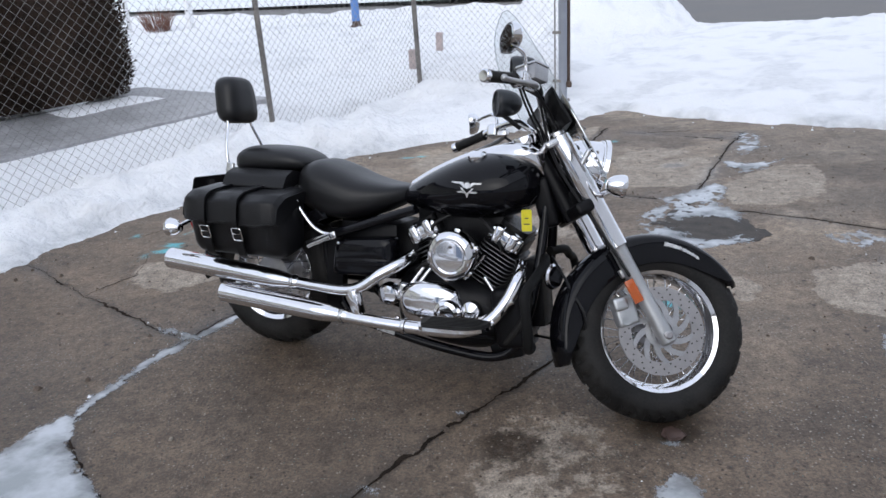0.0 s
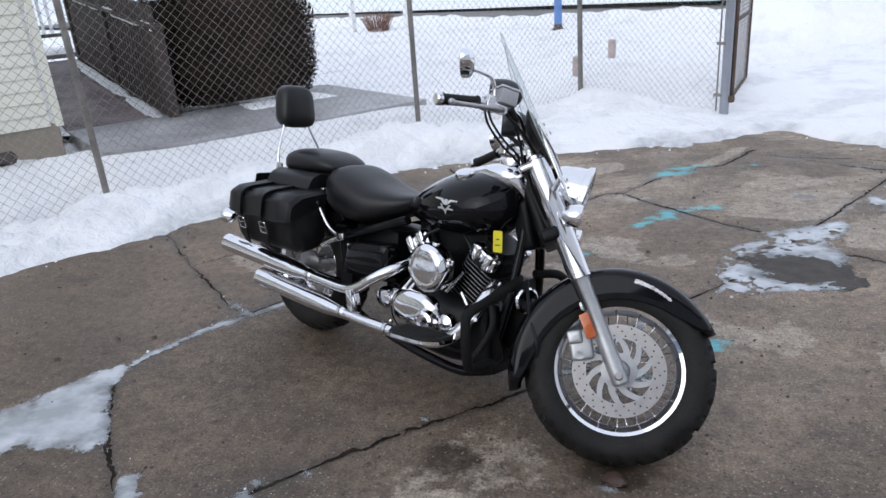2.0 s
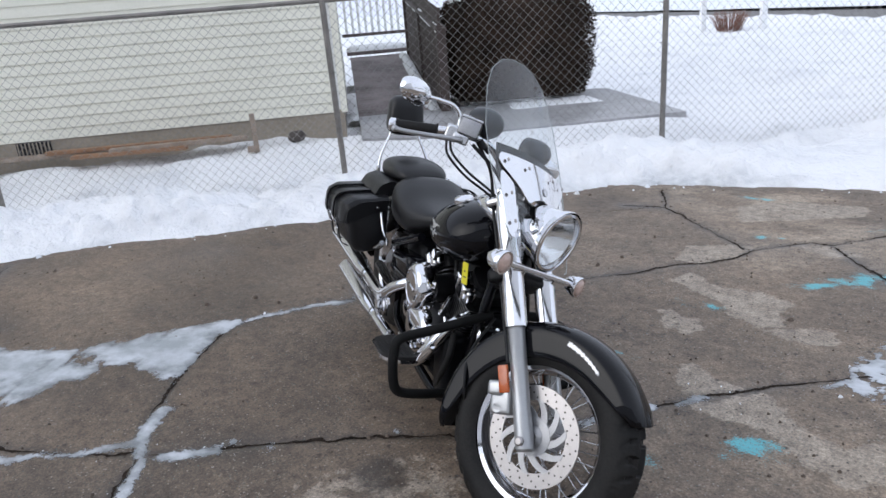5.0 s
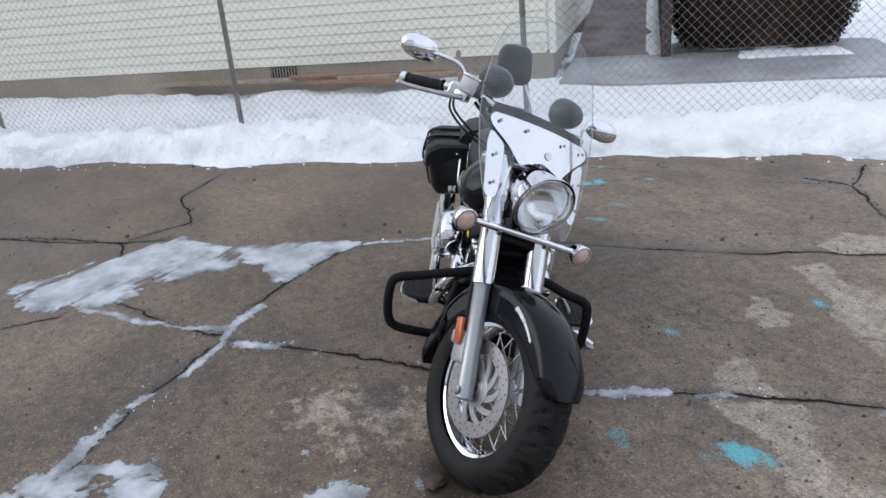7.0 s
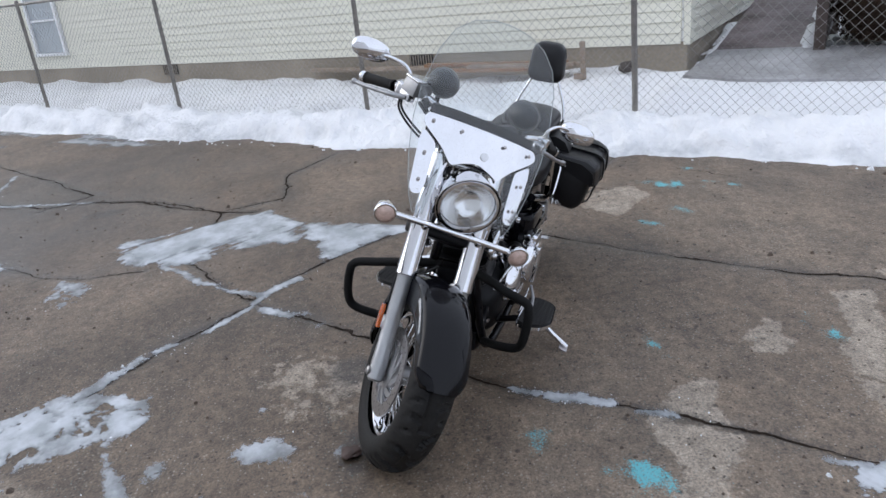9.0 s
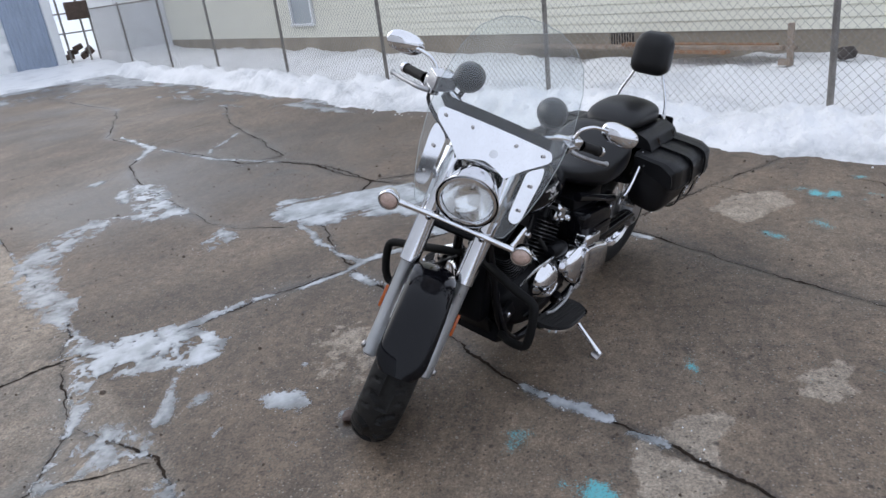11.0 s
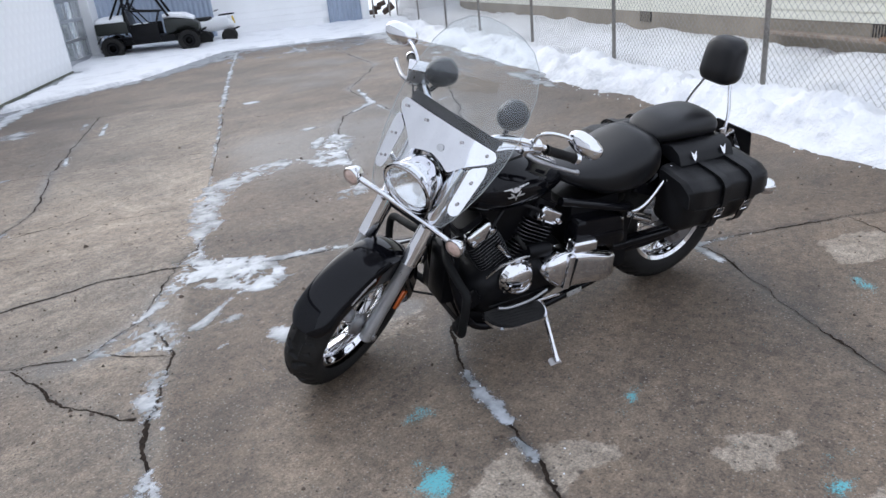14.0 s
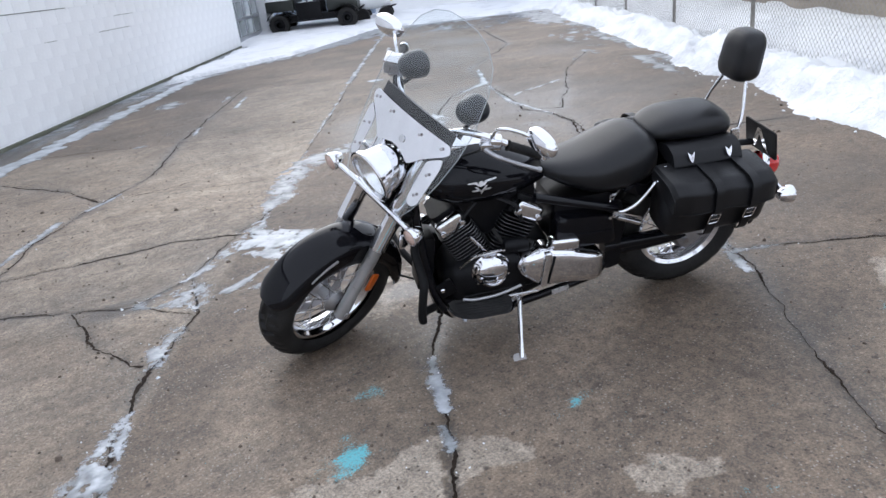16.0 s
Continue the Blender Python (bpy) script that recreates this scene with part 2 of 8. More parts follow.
def fnoise(x, y, octaves=4, seed=0):
    """Layered noise, about -1 to 1."""
    total, amp, norm = 0, 1.0, 0
    for k in range(octaves):
        total = total + amp * (vnoise(x * 2 ** k + 17 * k, y * 2 ** k - 9 * k, seed + k) * 2 - 1)
        norm, amp = norm + amp, amp * 0.5
    return total / norm


def step(a, b, x):
    t = np.clip((x - a) / (b - a), 0, 1)
    return t * t * (3 - 2 * t)


def line_distance(x, y, pts):
    best = np.full(np.shape(x), 1e9)
    for (ax, ay), (bx, by) in zip(pts[:-1], pts[1:]):
        dx, dy = bx - ax, by - ay
        t = np.clip(((x - ax) * dx + (y - ay) * dy) / (dx * dx + dy * dy), 0, 1)
        best = np.minimum(best, np.hypot(x - ax - t * dx, y - ay - t * dy))
    return best


def polygon_depth(x, y, pts):
    """Distance to the outline, positive inside."""
    inside = np.zeros(np.shape(x), bool)
    k = len(pts)
    for i in range(k):
        (ax, ay), (bx, by) = pts[i], pts[(i + 1) % k]
        if ay != by:
            inside ^= ((ay > y) != (by > y)) & (x < (bx - ax) * (y - ay) / (by - ay) + ax)
    d = line_distance(x, y, list(pts) + [pts[0]])
    return np.where(inside, d, -d)


def grid_mesh(name, xs, ys, height, mat, keep=None, to_world=None, layers=None):
    """A height field over the lines xs and ys, with only the kept cells, and any point layers given."""
    X, Y = np.meshgrid(xs, ys, indexing="ij")
    if to_world is not None:
        WX, WY = to_world(X, Y)
    else:
        WX, WY = X, Y
    Z = height(WX, WY)
    nx, ny = X.shape
    idx = np.arange(nx * ny).reshape(nx, ny)
    quads = np.stack([idx[:-1, :-1], idx[1:, :-1], idx[1:, 1:], idx[:-1, 1:]], -1).reshape(-1, 4)
    if keep is not None:
        ok = keep(WX, WY).ravel()
        quads = quads[ok[quads].any(1)]
    used = np.unique(quads)
    remap = np.zeros(nx * ny, int)
    remap[used] = np.arange(len(used))
    pts = np.stack([WX.ravel(), WY.ravel(), Z.ravel()], 1)[used]
    me = bpy.data.meshes.new(name)
    me.vertices.add(len(pts))
    me.vertices.foreach_set("co", pts.ravel())
    q = remap[quads]
    if len(q):
        a, b, c = pts[q[0][0]], pts[q[0][1]], pts[q[0][2]]
        if np.cross(b - a, c - b)[2] < 0:
            q = q[:, ::-1]
    me.loops.add(q.size)
    me.loops.foreach_set("vertex_index", q.ravel())
    me.polygons.add(len(q))
    me.polygons.foreach_set("loop_start", np.arange(0, q.size, 4))
    me.update(calc_edges=True)
    for key, fn in (layers or {}).items():
        at = me.attributes.new(key, "FLOAT", "POINT")
        at.data.foreach_set("value", np.ascontiguousarray(fn(pts[:, 0], pts[:, 1]), dtype=np.float32))
    me.materials.append(mat)
    me.shade_smooth()
    return me


# ---------- the lot: cracks, stains, ice, snow ----------
CRACKS = {
    "long": [(0.82, 5.42), (0.63, 5.14), (0.57, 5.01), (0.46, 4.99), (0.34, 4.87), (0.24, 4.73), (0.22, 4.54), (0.12, 4.39), (0.01, 4.25), (-0.16, 4.0), (-0.5, 3.56), (-0.77, 3.27), (-1.09, 2.97), (-1.3, 2.6), (-1.44, 2.2), (-1.12, 1.74), (-0.88, 1.53), (-0.64, 1.39), (-0.24, 1.0), (0.1, 0.76), (0.43, 0.31)],
    "cross": [(-0.6, 1.4), (-0.27, 1.77), (-0.03, 2.02), (0.16, 2.17), (0.37, 2.39), (0.53, 2.59), (0.65, 2.81), (0.8, 3.05), (0.98, 3.29), (1.18, 3.54), (1.39, 3.8), (1.66, 4.3), (1.97, 4.84), (2.59, 5.84)],
    "back": [(-1.24, 2.85), (-1.46, 3.0), (-1.89, 3.37), (-2.34, 3.79), (-2.6, 4.0)],
    "side": [(1.6, 4.0), (1.88, 3.92), (2.41, 3.52), (3.3, 2.8)],
    "gap": [(-0.64, 1.39), (-0.86, 1.19), (-1.4, 0.84), (-2.3, 0.9), (-2.94, 0.07), (-3.1, -0.35)],
    "fork": [(-3.77, 1.67), (-3.2, 1.28), (-2.5, 1.32), (-2.36, 0.9)],
    "far": [(-9.26, -8.76), (-8.15, -7.07), (-7.05, -5.29), (-5.59, -4.21), (-4.77, -3.65), (-4.04, -2.44), (-3.49, -1.37), (-3.11, -0.74), (-3.12, -0.37), (-2.98, 0.03), (-2.66, 0.54), (-2.38, 0.78), (-2.25, 1.15)],
    "far_b": [(-6.49, -2.93), (-5.15, -2.06), (-4.16, -1.13), (-3.32, -0.41), (-3.02, -0.74)],
    "far_c": [(-4.3, -2.6), (-3.65, -2.29), (-3.16, -2.05), (-2.75, -1.7), (-2.5, -1.4), (-1.68, -0.35), (-1.47, -0.05), (-1.35, 0.2), (-1.32, 0.6)],
    "near": [(0.2, 0.15), (0.43, 0.31), (0.89, 0.77), (1.26, 0.91), (1.5, 0.73), (1.81, 0.46), (2.6, -0.1)],
    "near_b": [(1.52, 0.75), (1.52, 1.1), (1.4, 1.61)],
    "near_c": [(0.9, 0.8), (1.03, 1.28), (1.39, 1.69), (1.6, 2.05), (1.75, 2.4), (2.2, 3.1)],
    "near_d": [(0.43, 0.31), (0.79, 0.06), (1.41, -0.08), (1.74, -0.16), (2.8, -0.45)],
    "wall": [(2.2, 0.4), (1.69, -0.36), (1.46, -0.82), (0.88, -1.43), (0.32, -1.97), (-0.35, -3.24), (-2.28, -6.17)],
    "wall_b": [(0.91, -1.48), (1.0, -2.13), (1.42, -3.08)],
    "rear_c": [(0.59, 4.99), (0.76, 4.82), (0.92, 4.65), (1.07, 4.51), (1.21, 4.4), (1.4, 4.3)],
    "rear_d": [(1.05, 5.71), (1.27, 5.82), (1.42, 6.08), (1.57, 6.33)],
    "rear_e": [(1.69, 6.17), (1.93, 5.99), (2.15, 5.83), (2.32, 5.72), (2.49, 5.66)],
    "rear": [(-0.63, 5.25), (0.2, 4.72)],
    "rear_b": [(-0.93, 5.15), (-0.63, 5.25), (-0.9, 5.7)],
}


def crack_field(x, y):
    """Broken, crumbling shoulders beside the cracks, 0 to 1."""
    wx, wy = x + 0.035 * fnoise(x * 4, y * 4, 4, 11), y + 0.035 * fnoise(x * 4, y * 4, 4, 23)
    c = np.zeros(np.shape(x))
    for k, pts in enumerate(CRACKS.values()):
        width = 0.02 + 0.02 * fnoise(x * 6, y * 6, 3, 31 + k)
        c = np.maximum(c, 1 - step(0.0, np.maximum(width, 0.004) + 0.02, line_distance(wx, wy, pts)))
    return c


def lot_height(x, y):
    dip = -0.022 * np.exp(-(((x - 0.74) / 0.17) ** 2 + ((y - 2.05) / 0.2) ** 2))
    return dip + 0.004 * fnoise(x * 0.7, y * 0.7, 3, 3) + 0.0012 * fnoise(x * 9, y * 9, 3, 8) - 0.004 * crack_field(x, y)


def blob(x, y, cx, cy, a, b, turn=0.0, seed=0, rough=0.75, size=8.0):
    c, s = math.cos(radians(turn)), math.sin(radians(turn))
    p, q = ((x - cx) * c + (y - cy) * s) / a, (-(x - cx) * s + (y - cy) * c) / b
    return 1 - np.hypot(p, q) + rough * fnoise(x * size, y * size, 4, seed)


# patches where the top of the slab has scaled off, as outlines on the ground
SCALED = [
    [(0.84, 3.1), (0.78, 3.02), (0.69, 3.0), (0.63, 3.09), (0.59, 3.2), (0.62, 3.24), (0.72, 3.18), (0.8, 3.18), (0.88, 3.17)],
    [(0.75, 2.95), (0.84, 2.91), (0.94, 2.93), (1.05, 2.95), (1.15, 2.88), (1.25, 2.84), (1.36, 2.79), (1.48, 2.94), (1.36, 3.14), (1.3, 3.0), (1.17, 3.01), (1.09, 3.06), (1.04, 3.14), (0.93, 3.18), (0.82, 3.01)],
    [(0.43, 3.47), (0.35, 3.5), (0.24, 3.65), (0.28, 3.68), (0.36, 3.63), (0.43, 3.66), (0.5, 3.56), (0.48, 3.49)],
    [(0.1, 4.02), (0.12, 4.2), (0.32, 4.06), (0.52, 4.12), (0.72, 4.06), (0.71, 3.93), (0.78, 3.8), (0.68, 3.73), (0.53, 3.78), (0.45, 3.88), (0.27, 3.96)],
    [(0.7, 3.71), (0.89, 3.86), (0.98, 3.86), (1.03, 3.74), (0.93, 3.7), (0.83, 3.69)],
    [(-0.06, 4.34), (-0.12, 4.57), (0.11, 4.75), (0.23, 4.75), (0.22, 4.58), (0.09, 4.34)],
    [(-0.23, 5.53), (0.02, 5.78), (0.52, 5.92), (0.55, 5.67), (0.3, 5.47), (-0.05, 5.18)],
    [(1.05, 5.81), (1.27, 6.12), (1.42, 6.4), (1.54, 6.43), (1.38, 6.07), (1.2, 5.76)],
    [(0.42, 4.93), (0.58, 5.0), (0.76, 4.92), (0.63, 4.82), (0.49, 4.85)],
    [(1.21, 4.58), (1.31, 4.85), (1.34, 5.14), (1.54, 5.43), (1.78, 5.56), (2.02, 5.35), (1.86, 5.25), (1.7, 5.22), (1.56, 5.33), (1.43, 5.2), (1.47, 5.05), (1.6, 5.04), (1.72, 5.15), (2.0, 5.2), (2.06, 4.95), (1.87, 4.57), (1.6, 4.49), (1.41, 4.55)],
    [(1.79, 4.08), (2.05, 4.0), (2.42, 4.16), (2.62, 4.54), (2.66, 4.79), (2.42, 4.82), (2.15, 4.66), (1.9, 4.46)],
    [(1.66, 2.82), (1.71, 2.65), (1.83, 2.58), (2.15, 2.9), (2.3, 3.1), (2.04, 3.1), (1.78, 3.06)],
    [(1.37, 5.26), (1.57, 5.5), (1.74, 5.38), (1.73, 5.12), (1.54, 4.96), (1.38, 5.06)],
    [(0.48, 3.97), (0.66, 4.05), (0.77, 3.81), (0.57, 3.76)],
    [(-1.7, 3.5), (-1.45, 3.35), (-1.2, 3.5), (-1.5, 3.8), (-1.75, 3.75)],
]
# drier, worn ground round the front wheel
WORN = [(-0.5, 1.36), (-0.28, 1.62), (-0.12, 1.89), (0.11, 2.11), (0.45, 2.3), (0.62, 2.1), (0.6, 1.75), (0.42, 1.5), (0.2, 1.3), (0.05, 1.42), (-0.09, 1.5), (-0.22, 1.4)]


def pale_field(x, y):
    """Bare, drier, paler patches where the top of the slab has scaled off, and the paler slabs."""
    ragged = 0.13 * fnoise(x * 9, y * 9, 4, 60) + 0.1 * fnoise(x * 30, y * 30, 3, 61)
    f = np.full(np.shape(x), -3.0)
    for k, pts in enumerate(SCALED):
        f = np.maximum(f, 0.5 + 7.0 * polygon_depth(x, y, pts) + ragged)
    f = np.maximum(f, 0.25 + 1.0 * polygon_depth(x, y, WORN) + 1.3 * ragged)
    u, v = x * 0.591 + y * 0.8066, x * 0.8066 - y * 0.591
    wavy = v + 0.025 * fnoise(u * 3, v * 3, 3, 74)
    slab = (0.66 + 0.3 * step(-3.2, -1.2, u)) * step(0.02, 0.09, wavy) * step(-6.35, -6.2, u) * np.clip(0.8 + 0.55 * fnoise(u * 0.9, v * 1.2, 4, 73), 0.25, 1.0) * (1 - 0.65 * step(-2.6, -2.8, u) * step(1.5, 1.7, v)) * step(1.9, 1.6, u)
    side = (x - 0.95) * 0.832 - (y - 1.2) * 0.555 + 0.03 * fnoise(x * 6, y * 6, 3, 75)
    slab = np.maximum(slab, 0.7 * step(0.0, 0.04, side) * step(1.15, 1.3, u) * step(3.9, 3.0, u) * np.clip(0.8 + 0.6 * fnoise(u * 1.3, v * 1.3, 4, 76), 0.2, 1.0))
    slab = np.maximum(slab, step(3.4, 4.4, u) * (0.25 + 0.5 * step(0.0, 0.14, fnoise(u * 1.5, v * 2.0, 5, 72)) + 0.3 * step(0.1, 0.2, fnoise(u * 2.6, v * 3.4, 5, 78))))
    slab = np.maximum(slab, 0.3 * step(1.9, 2.6, u) * step(0.0, -0.5, v) * np.clip(0.75 + 0.7 * fnoise(u * 1.0, v * 1.4, 4, 83), 0, 1.1))
    slab = np.maximum(slab, 0.2 * step(-1.8, -3.5, u) * step(0.1, -0.1, v) * np.clip(0.6 + 0.9 * fnoise(u * 0.8, v * 0.8, 4, 77), 0, 1.2))
    return f, np.clip(slab, 0, 1)


def wet_field(x, y):
    """Damp, darker areas and oil stains."""
    u, v = x * 0.591 + y * 0.8066, x * 0.8066 - y * 0.591
    f = 0.5 * fnoise(x * 0.55, y * 0.55, 4, 41) - 0.14 + 0.16 * step(1.6, 0.2, u) * step(0.1, -0.4, v) - 0.15 * step(0, 0.5, v) - 0.12 * step(1.8, 2.8, u)
    f = np.maximum(f, 0.75 * step(3.4, 3.62, v + 0.1 * fnoise(u * 2, v * 2, 3, 49)))
    for k, (cx, cy, a, b, t) in enumerate([(0.21, 1.89, 0.17, 0.13, 0), (-2.7, -0.08, 0.16, 0.28, 8), (1.45, 3.85, 0.22, 0.17, 20), (0.72, 1.93, 0.14, 0.1, 0), (1.3, 0.9, 0.18, 0.12, 10),
                                           (1.75, 5.0, 0.12, 0.08, 0)]):
        f = np.maximum(f, 1.1 * blob(x, y, cx, cy, a, b, t, 80 + k, 0.35, 7))
    d = np.full(np.shape(x), 9.0)
    for pts in CRACKS.values():
        d = np.minimum(d, line_distance(x, y, pts))
    f = f + 0.5 * np.exp(-d / 0.07) * (0.55 + fnoise(x * 2.5, y * 2.5, 4, 47))
    return step(-0.15, 0.55, f)


def teal_field(x, y):
    """Splashes of turquoise marking paint."""
    f = np.full(np.shape(x), -1.0)
    bright = [(1.03, 2.82, 0.11, 0.07, 30), (0.73, 4.37, 0.12, 0.045, 40), (0.87, 4.55, 0.14, 0.075, 40), (1.08, 4.71, 0.18, 0.075, 25), (-0.19, 5.78, 0.2, 0.04, 10), (0.88, 5.55, 0.22, 0.07, 35),
              (1.05, 5.74, 0.2, 0.07, 20), (-1.66, 4.0, 0.16, 0.06, 50)]
    faint = [(0.82, 2.53, 0.11, 0.07, 0), (0.39, 3.83, 0.14, 0.09, 20), (0.31, 3.14, 0.1, 0.06, 0), (0.22, 4.99, 0.13, 0.06, 35), (1.51, 5.83, 0.16, 0.05, 30), (-1.52, 4.34, 0.24, 0.05, 45),
             (-1.93, 4.28, 0.16, 0.05, 50), (-1.19, 3.87, 0.24, 0.08, 35), (-1.0, 3.64, 0.2, 0.06, 30)]
    for k, (cx, cy, a, b, t) in enumerate(bright + faint):
        f = np.maximum(f, blob(x, y, cx, cy, a * 1.25, b * 1.35, t, 90 + k, 1.0, 17) - (0.05 if k < len(bright) else 0.5))
    return step(-0.15, 1.0, f)


def concrete_material():
    m = bpy.data.materials.new("weathered_concrete")
    m.use_nodes = True
    n, l = m.node_tree.nodes, m.node_tree.links
    p = n["Principled BSDF"]
    tc = n.new("ShaderNodeTexCoord")

    def tex(scale, detail=4, rough=0.55):
        t = n.new("ShaderNodeTexNoise")
        t.inputs["Scale"].default_value, t.inputs["Detail"].default_value, t.inputs["Roughness"].default_value = scale, detail, rough
        l.new(tc.outputs["Object"], t.inputs["Vector"])
        return t.outputs[0]

    def ramp(src, a, b, c0, c1):
        r = n.new("ShaderNodeValToRGB")
        r.color_ramp.elements[0].position, r.color_ramp.elements[1].position = a, b
        r.color_ramp.elements[0].color, r.color_ramp.elements[1].color = (*c0, 1), (*c1, 1)
        l.new(src, r.inputs[0])
        return r.outputs[0]

    def mix(fac, a, b, mode="MIX"):
        x = n.new("ShaderNodeMix")
        x.data_type, x.blend_type = "RGBA", mode
        for src, slot in ((fac, 0), (a, 6), (b, 7)):
            if isinstance(src, (int, float)):
                x.inputs[slot].default_value = src
            elif isinstance(src, tuple):
                x.inputs[slot].default_value = (*src, 1)
            else:
                l.new(src, x.inputs[slot])
        return x.outputs[2]

    def layer(name):
        a = n.new("ShaderNodeAttribute")
        a.attribute_name = name
        return a.outputs["Fac"]

    def multiply(a, b):
        x = n.new("ShaderNodeMath")
        x.operation = "MULTIPLY"
        for src, slot in ((a, 0), (b, 1)):
            if isinstance(src, (int, float)):
                x.inputs[slot].default_value = src
            else:
                l.new(src, x.inputs[slot])
        return x.outputs[0]

    def grey(src, a, b, lo, hi):
        return ramp(src, a, b, (lo, lo, lo), (hi, hi, hi))

    along = n.new("ShaderNodeMapping")
    along.inputs["Rotation"].default_value = (0, 0, radians(-54))
    along.inputs["Scale"].default_value = (0.65, 1.3, 1.0)
    l.new(tc.outputs["Object"], along.inputs["Vector"])
    streak = n.new("ShaderNodeTexNoise")
    streak.inputs["Scale"].default_value, streak.inputs["Detail"].default_value, streak.inputs["Roughness"].default_value = 3.2, 7, 0.65
    l.new(along.outputs["Vector"], streak.inputs["Vector"])
    base = ramp(tex(0.9, 7, 0.6), 0.32, 0.68, (0.106, 0.08, 0.061), (0.176, 0.138, 0.108))
    scaled = ramp(tex(5, 6, 0.65), 0.3, 0.7, (0.215, 0.175, 0.14), (0.35, 0.3, 0.248))
    base = mix(layer("slab"), base, scaled)
    ragged = n.new("ShaderNodeMath")
    ragged.operation = "ADD"
    l.new(layer("pale"), ragged.inputs[0]), l.new(ramp(tex(16, 6, 0.7), 0.3, 0.7, (-0.0, -0.0, -0.0), (0.35, 0.35, 0.35)), ragged.inputs[1])
    patches = multiply(grey(ragged.outputs[0], 0.6, 0.72, 0, 1), 0.85)
    base = mix(1.0, base, ramp(tex(0.33, 5, 0.6), 0.36, 0.64, (0.7, 0.7, 0.7), (1.32, 1.3, 1.26)), "MULTIPLY")
    base = mix(0.9, base, ramp(streak.outputs[0], 0.33, 0.67, (0.74, 0.74, 0.75), (1.24, 1.22, 1.18)), "MULTIPLY")
    base = mix(multiply(layer("wet"), 0.66), base, (0.04, 0.031, 0.025))
    base = mix(patches, base, ramp(tex(5, 6, 0.65), 0.3, 0.7, (0.245, 0.207, 0.168), (0.37, 0.322, 0.27)))
    base = mix(grey(layer("wet"), 0.75, 1.0, 0, 0.68), base, (0.045, 0.033, 0.025))
    base = mix(0.9, base, ramp(tex(19, 9, 0.8), 0.36, 0.64, (0.55, 0.54, 0.53), (1.5, 1.47, 1.43)), "MULTIPLY")
    base = mix(0.9, base, ramp(tex(95, 4, 0.8), 0.36, 0.64, (0.52, 0.52, 0.52), (1.5, 1.48, 1.44)), "MULTIPLY")

    def specks(scale, pick, size, soft):
        """Scattered round spots: only some cells of the pattern carry one."""
        v = n.new("ShaderNodeTexVoronoi")
        v.inputs["Scale"].default_value = scale
        l.new(tc.outputs["Object"], v.inputs["Vector"])
        sep = n.new("ShaderNodeSeparateColor")
        l.new(v.outputs["Color"], sep.inputs[0])
        return multiply(grey(v.outputs["Distance"], size, size + soft, 1, 0), grey(sep.outputs[0], pick, pick + 0.02, 0, 1))

    base = mix(multiply(specks(38, 0.5, 0.12, 0.1), 0.85), base, (0.03, 0.022, 0.017))
    base = mix(multiply(specks(13, 0.72, 0.06, 0.12), 0.85), base, (0.028, 0.021, 0.017))
    base = mix(multiply(specks(5, 0.7, 0.05, 0.3), multiply(grey(tex(24, 4), 0.4, 0.6, 0, 1), 0.6)), base, (0.04, 0.03, 0.024))
    base = mix(multiply(specks(64, 0.5, 0.15, 0.12), multiply(grey(tex(2.4, 4), 0.45, 0.6, 0, 1), 0.55)), base, (0.42, 0.39, 0.35))
    base = mix(multiply(specks(52, 0.7, 0.13, 0.1), 0.75), base, (0.34, 0.3, 0.25))
    spray = n.new("ShaderNodeMath")
    spray.operation = "MULTIPLY_ADD"
    spray.inputs[1].default_value = 0.36
    l.new(layer("teal"), spray.inputs[0]), l.new(tex(130, 3, 0.75), spray.inputs[2])
    base = mix(grey(spray.outputs[0], 0.64, 0.84, 0, 0.85), base, (0.11, 0.5, 0.57))
    base = mix(multiply(layer("crack"), grey(tex(60, 4), 0.35, 0.6, 0, 0.8)), base, (0.033, 0.027, 0.022))
    l.new(base, p.inputs["Base Color"])
    rr = n.new("ShaderNodeMapRange")
    rr.inputs[3].default_value, rr.inputs[4].default_value = 0.68, 0.33
    l.new(layer("wet"), rr.inputs[0]), l.new(rr.outputs[0], p.inputs["Roughness"])
    b1, b2 = n.new("ShaderNodeBump"), n.new("ShaderNodeBump")
    b1.inputs["Strength"].default_value, b1.inputs["Distance"].default_value = 0.5, 0.004
    b2.inputs["Strength"].default_value, b2.inputs["Distance"].default_value = 0.4, 0.0015
    l.new(tex(45, 5), b1.inputs["Height"]), l.new(tex(260, 2), b2.inputs["Height"])
    l.new(b1.outputs[0], b2.inputs["Normal"]), l.new(b2.outputs[0], p.inputs["Normal"])
    return m


def lines(*stretches):
    """Grid lines from stretches of (from, to, step)."""
    out = []
    for a, b, s in stretches:
        out += list(np.arange(a, b - 1e-6, s))
    return np.array(out + [stretches[-1][1]])


def yard_to_world(v, u):
    return AU.x * u + AV.x * v, AU.y * u + AV.y * v


us = lines((-22.0, -9.0, 0.2), (-9.0, -4.0, 0.06), (-4.0, -0.6, 0.026), (-0.6, 4.6, 0.017), (4.6, 8.0, 0.045))
vs = lines((-5.0, -4.5, 0.1), (-4.5, -3.4, 0.04), (-3.4, -2.6, 0.026), (-2.6, 0.6, 0.017), (0.6, 1.9, 0.026), (1.9, 4.3, 0.06))
CONCRETE = concrete_material()
lot = new("pavement", grid_mesh("pavement", vs, us, lot_height, CONCRETE, None, yard_to_world, {"crack": crack_field, "pale": lambda x, y: pale_field(x, y)[0], "slab": lambda x, y: pale_field(x, y)[1], "wet": wet_field, "teal": teal_field}))
